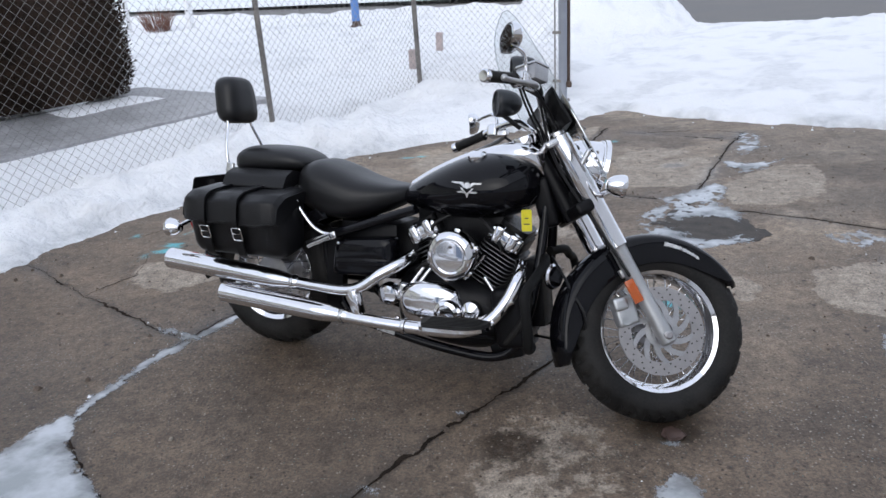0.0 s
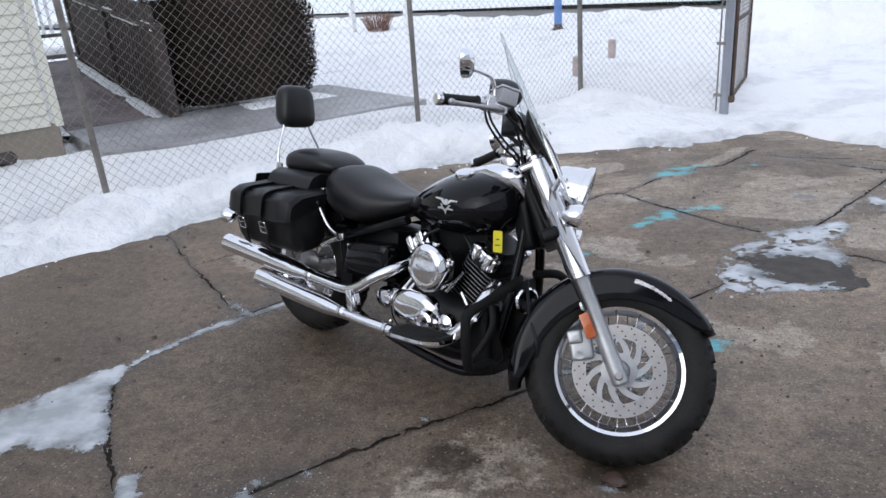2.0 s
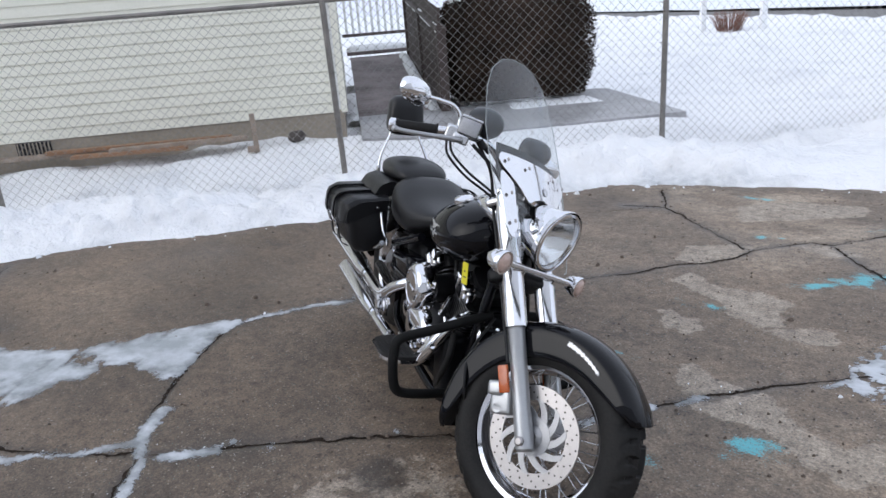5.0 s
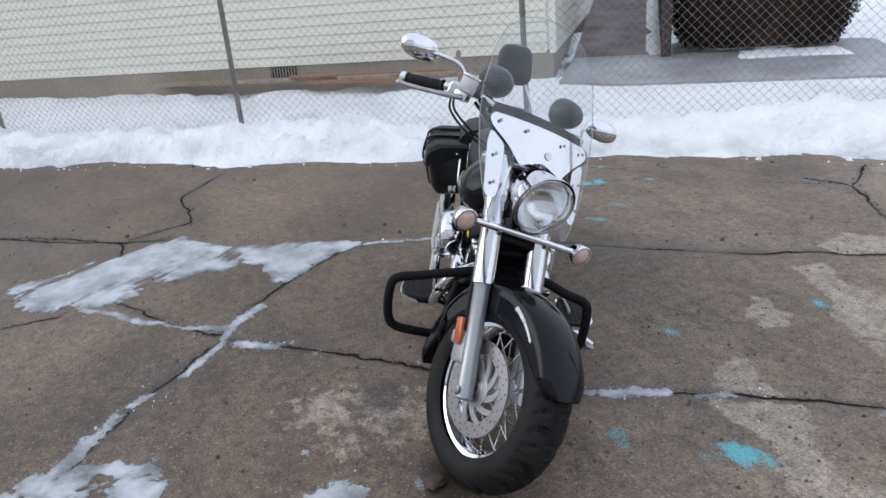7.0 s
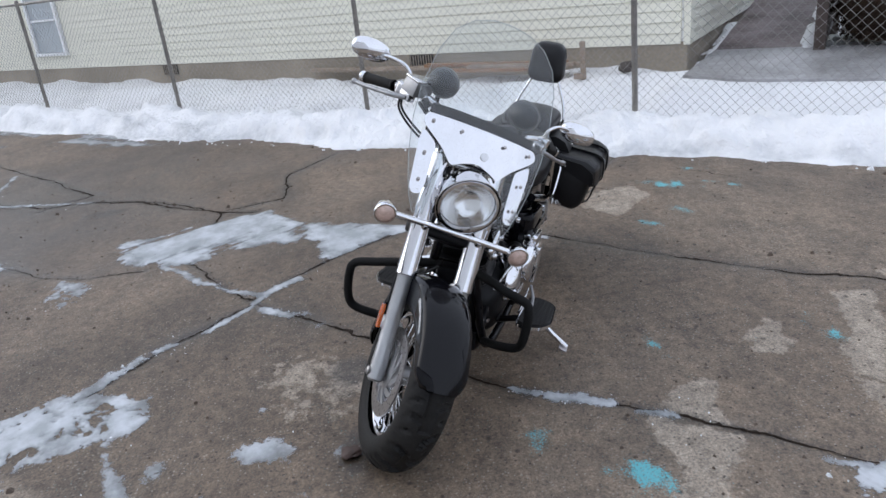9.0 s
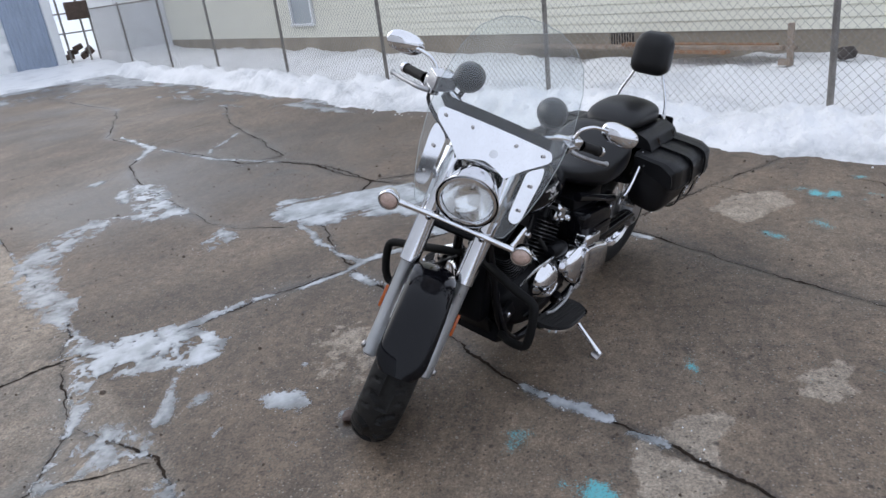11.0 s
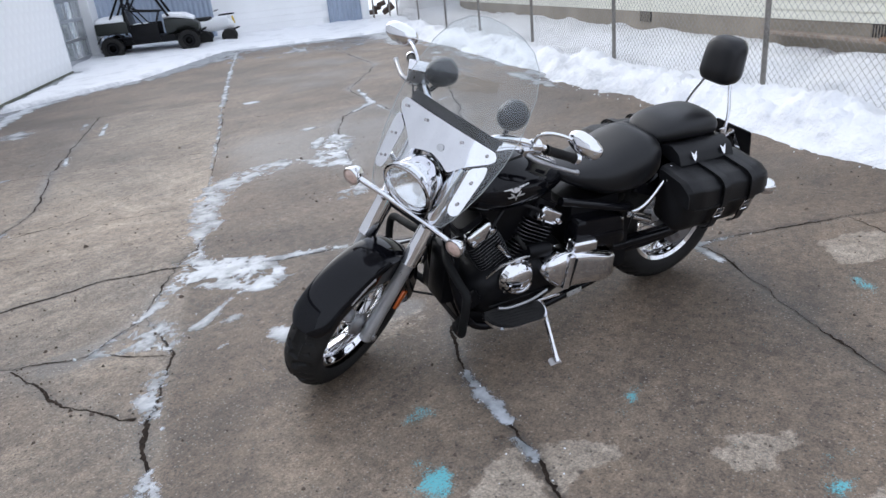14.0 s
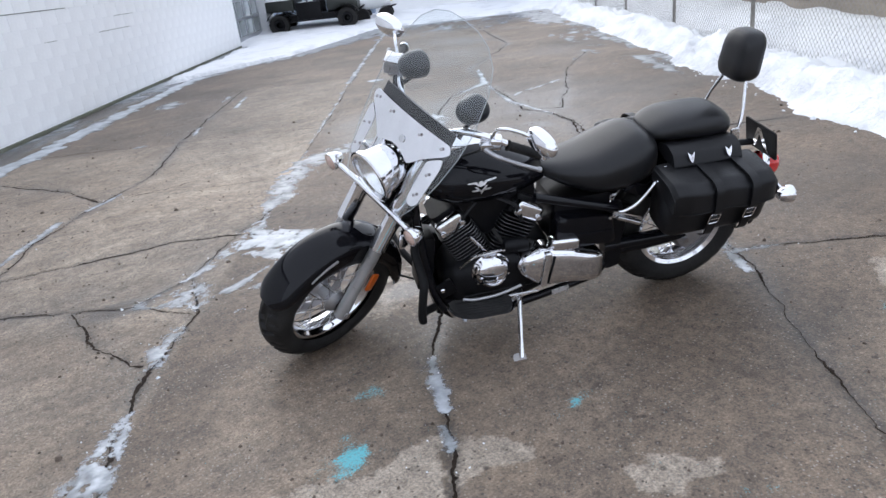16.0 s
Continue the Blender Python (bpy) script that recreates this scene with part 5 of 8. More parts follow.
def screen_at(y, h, ahead=0.0):
    """A point of the bowed windshield: y across, h along it from its foot."""
    bow = 0.62 * y * y + 0.0
    lean = 0.05 * (h / wlen) ** 2
    return WB + wup * h + wfwd * (ahead - bow - lean * 0.3) + V(0, y, 0)


def screen_mesh():
    bm = bmesh.new()
    n = 26
    # rows of constant h for the body, plus two lobes below
    def width(h):
        pts = [(wlen, 0.0), (wlen - 0.006, 0.07), (wlen - 0.03, 0.135), (wlen - 0.08, 0.188), (wlen - 0.16, 0.222), (wlen - 0.3, 0.245), (0.2, 0.243), (0.08, 0.226), (0.0, 0.205), (-0.06, 0.185), (-0.11, 0.16)]
        for (h1, w1), (h2, w2) in zip(pts[:-1], pts[1:]):
            if h2 <= h <= h1:
                return w1 + (w2 - w1) * (h1 - h) / (h1 - h2)
        return 0.0
    hs = [wlen - 0.0005 - (1 - math.cos(math.pi / 2 * k / n)) * (wlen - 0.1) for k in range(n + 1)]
    m = 17
    grid = []
    for h in hs:
        w = max(width(h), 0.002)
        grid.append([bm.verts.new(screen_at(w * (-1 + 2 * k / (m - 1)), h)) for k in range(m)])
    ring_faces(bm, grid, False, False)
    for side in (-1, 1):
        lobe = []
        for k in range(9):
            h = 0.1 - 0.21 * k / 8
            wo = width(h)
            wi = 0.105 + 0.03 * (k / 8) ** 2
            if k == 8:
                wo = wi + 0.02
            lobe.append([bm.verts.new(screen_at(side * (wi + (wo - wi) * j / 4), h)) for j in range(5)])
        ring_faces(bm, lobe, False, False)
    bmesh.ops.remove_doubles(bm, verts=bm.verts, dist=0.0004)
    return bm


shield = steered("windshield", screen_mesh(), SCREEN, "clear curved plastic windshield with chrome brackets")
shield.visible_shadow = False
rim_pts = [(wlen, 0.0), (wlen - 0.006, 0.07), (wlen - 0.03, 0.135), (wlen - 0.08, 0.188), (wlen - 0.16, 0.222), (wlen - 0.3, 0.245), (0.2, 0.243), (0.08, 0.226), (0.0, 0.205), (-0.06, 0.185), (-0.105, 0.163), (-0.112, 0.14)]
part("edge", tube([screen_at(-w, h) for h, w in reversed(rim_pts[1:])] + [screen_at(w, h) for h, w in rim_pts], 0.0013, 6), SCREEN_EDGE, shield, "polished edge of the windshield")


def on_screen(outline, name, mat, ahead=0.006, thick=0.003, label=""):
    """A plate bent to the windshield; the outline is (y, h)."""
    bm = bmesh.new()
    pts = []
    k = len(outline)
    for i in range(k):
        a, b = Vector(outline[i]), Vector(outline[(i + 1) % k])
        steps = max(1, int((b - a).length / 0.03))
        for s in range(steps):
            pts.append(a + (b - a) * (s / steps))
    fr = [bm.verts.new((p.x, p.y, 0)) for p in pts]
    face = bm.faces.new(fr)
    bmesh.ops.triangulate(bm, faces=[face])
    bmesh.ops.subdivide_edges(bm, edges=[e for e in bm.edges if e.calc_length() > 0.04], cuts=2, use_grid_fill=False)
    bmesh.ops.triangulate(bm, faces=bm.faces)
    for v in bm.verts:
        v.co = screen_at(v.co.x, v.co.y, ahead)
    bmesh.ops.recalc_face_normals(bm, faces=bm.faces)
    bmesh.ops.solidify(bm, geom=list(bm.faces), thickness=thick)
    return part(name, bm, mat, shield, label)


wing = [(-0.212, 0.205), (-0.2, 0.225), (0.2, 0.225), (0.215, 0.2), (0.2, 0.18), (0.13, 0.125), (0.085, 0.075), (0.06, 0.09), (0.0, 0.11), (-0.06, 0.09), (-0.085, 0.075), (-0.13, 0.125), (-0.2, 0.18)]
on_screen(rounded(wing, 0.02, 3), "bracket", CHROME, label="polished chrome bracket plate across the windshield")
for side in (-1, 1):
    leg = [(0.148 * side, 0.13), (0.2 * side, 0.17), (0.207 * side, 0.13), (0.195 * side, -0.03), (0.18 * side, -0.05), (0.155 * side, -0.045), (0.148 * side, -0.02)]
    on_screen(rounded(leg, 0.015, 3), "bracket", CHROME, 0.002, label="polished chrome side bracket")
    for y, h in ((0.18, 0.2), (0.08, 0.195), (0.18, 0.09), (0.175, 0.0)):
        part("bolt", lathe([(0.006, 0), (0.006, 0.003), (0.003, 0.005), (0, 0.005)], screen_at(y * side, h, 0.013), wfwd, 10), STEEL, shield)
    steered("windshield_stay", tube([fork_at(0.62, 0.12 * side, 0.0), screen_at(0.15 * side, 0.02, -0.005)], 0.009, 10), DULL_CHROME)
on_screen(oval(0.02, 0.14, 0.014, 0.014, 2, 16), "badge", DULL_CHROME, 0.0095, 0.002)
pouch = bmesh.new()
rows = []
for k in range(15):
    y = -0.19 + 0.38 * k / 14
    e = 0.02 * (1 - (abs(y) / 0.19) ** 6) + 0.004
    rows.append([screen_at(y, 0.13, -0.012), screen_at(y, 0.13, -0.012 - e * 1.4), screen_at(y, 0.2, -0.014 - e * 2.2), screen_at(y, 0.262, -0.012 - e), screen_at(y, 0.265, -0.012)])
steered("windshield_pouch", loft(rows, True, True, pouch), LEATHER, "black leather pouch behind the windshield")

# bars, grips, levers, mirrors
BAR = [V(1.125, 0.0, 0.945), V(1.125, 0.06, 0.947), V(1.1, 0.115, 0.985), V(1.068, 0.175, 1.02), V(1.01, 0.252, 1.018), V(0.93, 0.335, 0.985), V(0.865, 0.395, 0.962)]
full = [V(p.x, -p.y, p.z) for p in reversed(BAR[1:])] + BAR
steered("handlebar", tube(smooth_path(full, 8), 0.0127, 16), CHROME, "wide chrome handlebar")
for side in (-1, 1):
    def S(x, y, z):
        return V(x, y * side, z)
    steered("riser", tube([S(1.15, 0.045, 0.89), S(1.125, 0.045, 0.955)], 0.018, 14), CHROME)
    gdir = (S(0.865, 0.395, 0.962) - S(0.985, 0.288, 1.005)).normalized()
    g0 = S(0.985, 0.288, 1.005) + gdir * 0.025
    grip = steered("grip", lathe([(0.02, 0), (0.021, 0.005), (0.017, 0.01)] + [(0.0172 + 0.001 * (k % 2), 0.012 + 0.009 * k) for k in range(12)] + [(0.017, 0.122), (0.02, 0.126), (0.02, 0.132), (0.012, 0.134)], g0, gdir, 20), RUBBER, "black rubber grip")
    part("bar_end", lathe([(0.018, 0.132), (0.02, 0.136), (0.02, 0.15), (0.016, 0.154), (0.0, 0.155)], g0, gdir, 18), CHROME, grip, "chrome bar end")
    steered("switch_housing", block((0.045, 0.045, 0.05), S(1.0, 0.275, 1.008), (0, 0, -42 * side), 0.01, 3), CHROME if side > 0 else DULL_CHROME)
    steered("lever_bracket", block((0.05, 0.035, 0.03), S(1.03, 0.262, 1.0), (0, 0, -35 * side), 0.008, 2), DULL_CHROME)
    lev = [S(1.045, 0.27, 0.995), S(1.03, 0.31, 0.985), S(0.985, 0.36, 0.968), S(0.935, 0.41, 0.952), S(0.915, 0.43, 0.948)]
    lever = tube(smooth_path(lev, 5), [0.009] * 8 + [0.0075] * 12 + [0.008], 10)
    bmesh.ops.create_icosphere(lever, subdivisions=2, radius=0.011, matrix=Matrix.Translation(lev[-1]))
    steered("lever", lever, ALLOY, "polished brake or clutch lever")
    stalk = [S(1.01, 0.268, 1.035), S(1.005, 0.275, 1.065), S(0.99, 0.305, 1.085), S(0.96, 0.345, 1.083), S(0.945, 0.37, 1.078)]
    mirror = steered("mirror", tube(smooth_path(stalk, 5), 0.0065, 12), CHROME, "oval chrome mirror on a bent stalk")
    mc, max_ = S(0.928, 0.418, 1.076), V(1, -0.12 * side, 0.18).normalized()
    backing = bmesh.new()
    across = V(0.12 * side, 1, 0).normalized()
    up = max_.cross(across).normalized()
    prof = [(1.0, -0.012), (1.03, -0.002), (1.0, 0.01), (0.9, 0.018), (0.62, 0.026), (0.25, 0.03), (0.0, 0.031)]
    rings = []
    for sc, h in prof:
        rings.append([backing.verts.new(mc + max_ * h + across * (x * max(sc, 0.01)) + up * (z * max(sc, 0.01))) for x, z in oval(0, 0, 0.068, 0.037, 2.3, 30)])
    ring_faces(backing, rings, True, True)
    part("shell", backing, CHROME, mirror, "chrome mirror shell")
    face = loft([[mc - max_ * 0.0125 + across * x + up * z for x, z in oval(0, 0, 0.064, 0.033, 2.3, 30)], [mc - max_ * 0.0145 + across * x + up * z for x, z in oval(0, 0, 0.062, 0.032, 2.3, 30)]])
    part("glass", face, MIRROR, mirror)
    # round speaker pods
    pc = S(1.012, 0.158, 1.083)
    pod = steered("speaker_pod", lathe([(0.0, 0.072), (0.016, 0.07), (0.032, 0.06), (0.045, 0.042), (0.053, 0.016), (0.055, -0.012), (0.054, -0.026), (0.05, -0.031), (0.046, -0.03), (0.043, -0.024), (0.0, -0.02)], pc, (0.9, 0.1 * side, 0.1), 30, squash=0.95), POD, "round black handlebar speaker pod")
    part("pod_bracket", tube([pc - V(0.0, 0, 0.045), S(1.085, 0.175, 0.998)], 0.009, 10), PLASTIC, pod)
res = steered("brake_reservoir", block((0.064, 0.085, 0.05), (1.035, -0.24, 1.04), (0, 0, 35), 0.006, 2), ALLOY, "silver brake fluid reservoir")
part("lid", block((0.068, 0.089, 0.008), (1.035, -0.24, 1.069), (0, 0, 35), 0.003, 2), DULL_CHROME, res)
part("sight_glass", lathe([(0.009, 0), (0.009, 0.003), (0, 0.003)], (1.066, -0.24, 1.04), (0.8, -0.55, 0), 14), INK, res)
part("banjo", tube([V(1.06, -0.21, 1.02), V(1.075, -0.19, 1.0)], 0.013, 12), PLASTIC, res)
for name, pts, r in (("brake_hose", [V(1.07, -0.2, 1.0), V(1.1, -0.14, 0.94), V(1.14, -0.11, 0.84), V(1.2, -0.1, 0.74), V(1.33, -0.12, 0.56), V(1.42, -0.13, 0.43)], 0.005),
                     ("throttle_cable", [V(1.0, -0.27, 0.985), V(1.02, -0.26, 0.95), V(1.06, -0.2, 0.915), V(1.12, -0.1, 0.88), V(1.13, -0.02, 0.83)], 0.004),
                     ("throttle_cable", [V(0.99, -0.275, 0.98), V(1.01, -0.265, 0.94), V(1.055, -0.2, 0.9), V(1.11, -0.1, 0.87), V(1.13, -0.03, 0.82)], 0.004),
                     ("clutch_cable", [V(1.04, 0.26, 0.985), V(1.09, 0.2, 0.93), V(1.16, 0.12, 0.86), V(1.15, 0.06, 0.72)], 0.005),
                     ("wire_loom", [V(1.05, -0.22, 1.0), V(1.12, -0.15, 0.95), V(1.2, -0.07, 0.86), V(1.25, -0.03, 0.8)], 0.006)):
    steered(name, tube(smooth_path(pts, 6), r, 8), PLASTIC)
fixed("speed_cable", tube(smooth_path([V(1.2, -0.05, 0.5), V(1.3, -0.17, 0.42), V(1.36, -0.2, 0.33), V(1.32, -0.16, 0.24), V(1.15, -0.05, 0.2)], 6), 0.005, 8), PLASTIC)


# tank
def section(x, w, top, bot, power=2.4, cy=0.0, seg=32, belly=0.0):
    cz, hz = (top + bot) / 2, (top - bot) / 2
    return [V(x, cy + y * (1 - belly * max(0, (z - cz) / hz)), z) for y, z in oval(0, cz, w, hz, power, seg)]


def blend(keys, n=6):
    """Smoothly filled rows between key rows of numbers."""
    rows = [Vector(k) if len(k) <= 4 else k for k in keys]
    arr = np.array([list(k) for k in keys])
    out = []
    for i in range(len(arr) - 1):
        a, b, c, d = arr[max(i - 1, 0)], arr[i], arr[i + 1], arr[min(i + 2, len(arr) - 1)]
        for k in range(n):
            t = k / n
            out.append(0.5 * (2 * b + (c - a) * t + (2 * a - 5 * b + 4 * c - d) * t * t + (3 * b - a - 3 * c + d) * t ** 3))
    return out + [arr[-1]]


tank_rows = blend([(0.6, 0.02, 0.7, 0.66), (0.64, 0.07, 0.725, 0.645), (0.74, 0.135, 0.785, 0.625), (0.86, 0.178, 0.838, 0.615), (0.97, 0.19, 0.86, 0.62), (1.06, 0.175, 0.855, 0.64), (1.12, 0.13, 0.835, 0.67), (1.15, 0.07, 0.805, 0.71)], 6)
tank_bm = loft([section(x, w, t, b, 2.3, -0.015, 40, 0.12) for x, w, t, b in tank_rows])
from mathutils.bvhtree import BVHTree
bmesh.ops.recalc_face_normals(tank_bm, faces=tank_bm.faces)
tank_tree = BVHTree.FromBMesh(tank_bm)
tank = fixed("fuel_tank", tank_bm, BLACK, "glossy black teardrop fuel tank", angle=60)


def cast_side(tree, x, z, side, lift=0.0015):
    hit = tree.ray_cast(V(x, side * 0.6, z), V(0, -side, 0))
    return hit[0] + hit[1] * lift if hit[0] else V(x, side * 0.19, z)


def tank_mark(shapes, side, name, mat, label):
    bm = bmesh.new()
    for pts in shapes:
        pts = [Vector(p) for p in pts]
        face = bm.faces.new([bm.verts.new((p.x, p.y, 0)) for p in pts])
        bmesh.ops.triangulate(bm, faces=[face])
    bmesh.ops.subdivide_edges(bm, edges=[e for e in bm.edges if e.calc_length() > 0.02], cuts=2)
    for v in bm.verts:
        v.co = cast_side(tank_tree, 0.93 + v.co.x * 0.85, 0.735 + v.co.y * 0.85, side)
    bmesh.ops.recalc_face_normals(bm, faces=bm.faces)
    bmesh.ops.solidify(bm, geom=list(bm.faces), thickness=-0.002)
    part(name, bm, mat, tank, label)


for side in (-1, 1):
    wings = [[(-0.075, 0.03), (-0.02, 0.03), (-0.008, 0.012), (-0.014, 0.008), (-0.03, 0.022), (-0.075, 0.025)], [(0.062, 0.03), (0.02, 0.03), (0.008, 0.012), (0.014, 0.008), (0.028, 0.022), (0.06, 0.025)],
             [(-0.03, 0.008), (0.0, -0.022), (0.03, 0.008), (0.022, 0.008), (0.0, -0.012), (-0.022, 0.008)], [(-0.045, -0.006), (-0.012, -0.004), (-0.012, -0.012), (-0.04, -0.012)], [(0.045, -0.006), (0.012, -0.004), (0.012, -0.012), (0.04, -0.012)],
             oval(0, 0.018, 0.014, 0.012, 2, 12), [(-0.008, -0.014), (0.008, -0.014), (0.0, -0.032)]]
    tank_mark(wings, side, "emblem", BADGE, "winged silver tank emblem")
console = blend([(0.63, 0.012, 0.735, 0.0), (0.72, 0.02, 0.79, 0.0), (0.84, 0.028, 0.845, 0.0), (0.93, 0.05, 0.873, 0.0), (1.02, 0.075, 0.895, 0.0), (1.09, 0.08, 0.9, 0.0), (1.14, 0.06, 0.88, 0.0), (1.165, 0.03, 0.84, 0.0)], 5)
fixed("tank_console", loft([section(x, w, t, t - 0.09, 2.6, -0.01, 28) for x, w, t, _ in console]), CHROME, "chrome console along the tank", angle=60)
gauge = fixed("speedometer", lathe([(0.05, -0.02), (0.052, 0.0), (0.05, 0.01), (0.044, 0.012), (0.044, 0.006), (0.0, 0.006)], (1.075, -0.01, 0.905), (-0.35, 0, 0.94), 36), CHROME, "round chrome-rimmed speedometer")
part("dial", lathe([(0.043, 0.0075), (0.0, 0.0075)], (1.075, -0.01, 0.905), (-0.35, 0, 0.94), 36), DIAL, gauge, recalc=False)
fixed("filler_cap", lathe([(0.034, -0.012), (0.036, 0.0), (0.034, 0.009), (0.026, 0.014), (0.0, 0.016)], (0.925, -0.1, 0.846), (0.0, -0.3, 0.95), 28), CHROME, "round chrome filler cap")


# seats and backrest
def cushion(rows, mat, name, label, power=2.8):
    return fixed(name, loft([section(x, w, t, b, power, 0.0, 36) for x, w, t, b in blend(rows, 5)]), mat, label, angle=65)


cushion([(0.175, 0.05, 0.75, 0.66), (0.19, 0.13, 0.785, 0.62), (0.25, 0.165, 0.805, 0.59), (0.33, 0.175, 0.785, 0.575), (0.44, 0.165, 0.745, 0.58), (0.55, 0.125, 0.725, 0.62), (0.63, 0.075, 0.722, 0.66), (0.66, 0.03, 0.715, 0.68)], VINYL, "rider_seat", "scooped black vinyl rider's seat")
cushion([(-0.145, 0.06, 0.8, 0.75), (-0.135, 0.1, 0.825, 0.738), (-0.09, 0.127, 0.846, 0.732), (0.0, 0.132, 0.851, 0.735), (0.1, 0.128, 0.845, 0.745), (0.165, 0.112, 0.826, 0.752), (0.2, 0.08, 0.805, 0.758), (0.21, 0.03, 0.79, 0.765)], VINYL, "passenger_seat", "rounded black vinyl passenger seat", 2.6)
pad = bmesh.new()
rings = []
for s, t in ((0.8, -0.034), (0.95, -0.03), (1.0, -0.015), (1.0, 0.01), (0.94, 0.028), (0.8, 0.037), (0.4, 0.042)):
    rings.append([V(-0.205 - 0.12 * (z) + t * 1.25, y, 1.03 + z) for y, z in [(a * s, b * s) for a, b in rounded([(-0.082, 0.097), (0.082, 0.097), (0.096, -0.095), (-0.096, -0.095)], 0.06, 6)]])
backrest = fixed("backrest_pad", loft(rings, True, True, pad), VINYL, "upright black padded backrest on chrome posts", angle=65)
for side in (-1, 1):
    part("post", tube(smooth_path([V(-0.2, 0.06 * side, 1.0), V(-0.192, 0.075 * side, 0.93), V(-0.17, 0.115 * side, 0.84), V(-0.15, 0.13 * side, 0.76), V(-0.13, 0.13 * side, 0.68)], 5), 0.0065, 12), CHROME, backrest, "bent chrome post")
    part("bracket", block((0.035, 0.012, 0.12), (-0.145, 0.133 * side, 0.72), (0, 8, 0), 0.004, 2), DULL_CHROME, backrest)
    fixed("grab_strut", tube(smooth_path([V(0.19, 0.19 * side, 0.68), V(0.22, 0.205 * side, 0.655), V(0.29, 0.205 * side, 0.57), V(0.34, 0.205 * side, 0.54), V(0.38, 0.205 * side, 0.535)], 5), 0.008, 12), CHROME, "curved chrome strut below the seat")
    fixed("strut_bolt", lathe([(0.017, 0), (0.017, 0.012), (0.01, 0.018), (0, 0.018)], (0.19, 0.185 * side, 0.685), (0, side, 0), 16), CHROME)
    peg = fixed("footpeg_bracket", block((0.14, 0.012, 0.028), (0.345, 0.215 * side, 0.515), (0, -20, 0), 0.005, 2), DULL_CHROME, "folded passenger footpeg on a silver bracket")
    part("peg", tube([V(0.3, 0.235 * side, 0.49), V(0.4, 0.235 * side, 0.535)], 0.011, 12), DULL_CHROME, peg)

# rear mudguard, lamp, plate holder, rear indicators
fixed("rear_mudguard", guard_mesh((0.0, 0, 0.315), 0.352, 40, 190, 0.11, 0.12, flare=0.02), BLACK, "glossy black rear mudguard")
tail = fixed("tail_lamp", lathe([(0.0, -0.02), (0.036, -0.016), (0.042, 0.0), (0.042, 0.025), (0.036, 0.06), (0.02, 0.08), (0.0, 0.085)], (-0.4, 0, 0.51), (-1, 0, -0.15), 28, squash=1.5), RED, "red tail lamp")
part("rim", lathe([(0.046, -0.03), (0.048, -0.005), (0.046, 0.006), (0.042, 0.006)], (-0.4, 0, 0.505), (-1, 0, -0.15), 28, squash=1.5), CHROME, tail)
plate_m = pose(-0.37, 0, 0.64, 90, 0, -90) @ pose(0, 0, 0, -12, 0, 0)
holder = fixed("plate_holder", plate(rounded([(-0.105, -0.065), (0.105, -0.065), (0.105, 0.065), (-0.105, 0.065)], 0.012, 3), 0.006, plate_m), SATIN, "black number plate holder with a chrome trim")
part("trim", plate([(-0.06, -0.05), (-0.035, -0.05), (0.0, 0.02), (0.035, -0.05), (0.06, -0.05), (0.012, 0.05), (-0.012, 0.05)], 0.003, plate_m @ Matrix.Translation((0, 0, -0.0045))), CHROME, holder)
part("bolt", lathe([(0.008, 0), (0.008, 0.004), (0, 0.005)], plate_m @ V(-0.08, 0.045, 0.006), plate_m.to_3x3() @ V(0, 0, 1), 10), CHROME, holder)
part("stay", tube([V(-0.33, 0, 0.63), V(-0.24, 0, 0.64)], 0.014, 10), SATIN, holder)
fixed("rear_indicator_bar", tube(smooth_path([V(-0.335, -0.24, 0.515), V(-0.33, -0.12, 0.54), V(-0.33, 0, 0.55), V(-0.33, 0.12, 0.54), V(-0.335, 0.24, 0.515)], 5), 0.009, 12), CHROME)
for side in (-1, 1):
    c = V(-0.335, 0.27 * side, 0.515)
    cup = fixed("rear_indicator", lathe([(0.0, 0.045), (0.016, 0.042), (0.029, 0.026), (0.036, 0.002), (0.038, -0.012), (0.036, -0.016), (0.032, -0.016), (0.032, -0.008)], c, (1, 0, 0), 28), CHROME, "chrome bullet rear indicator")
    part("lens", lathe([(0.032, -0.01), (0.026, -0.018), (0.012, -0.023), (0, -0.024)], c, (1, 0, 0), 24), LENS, cup)


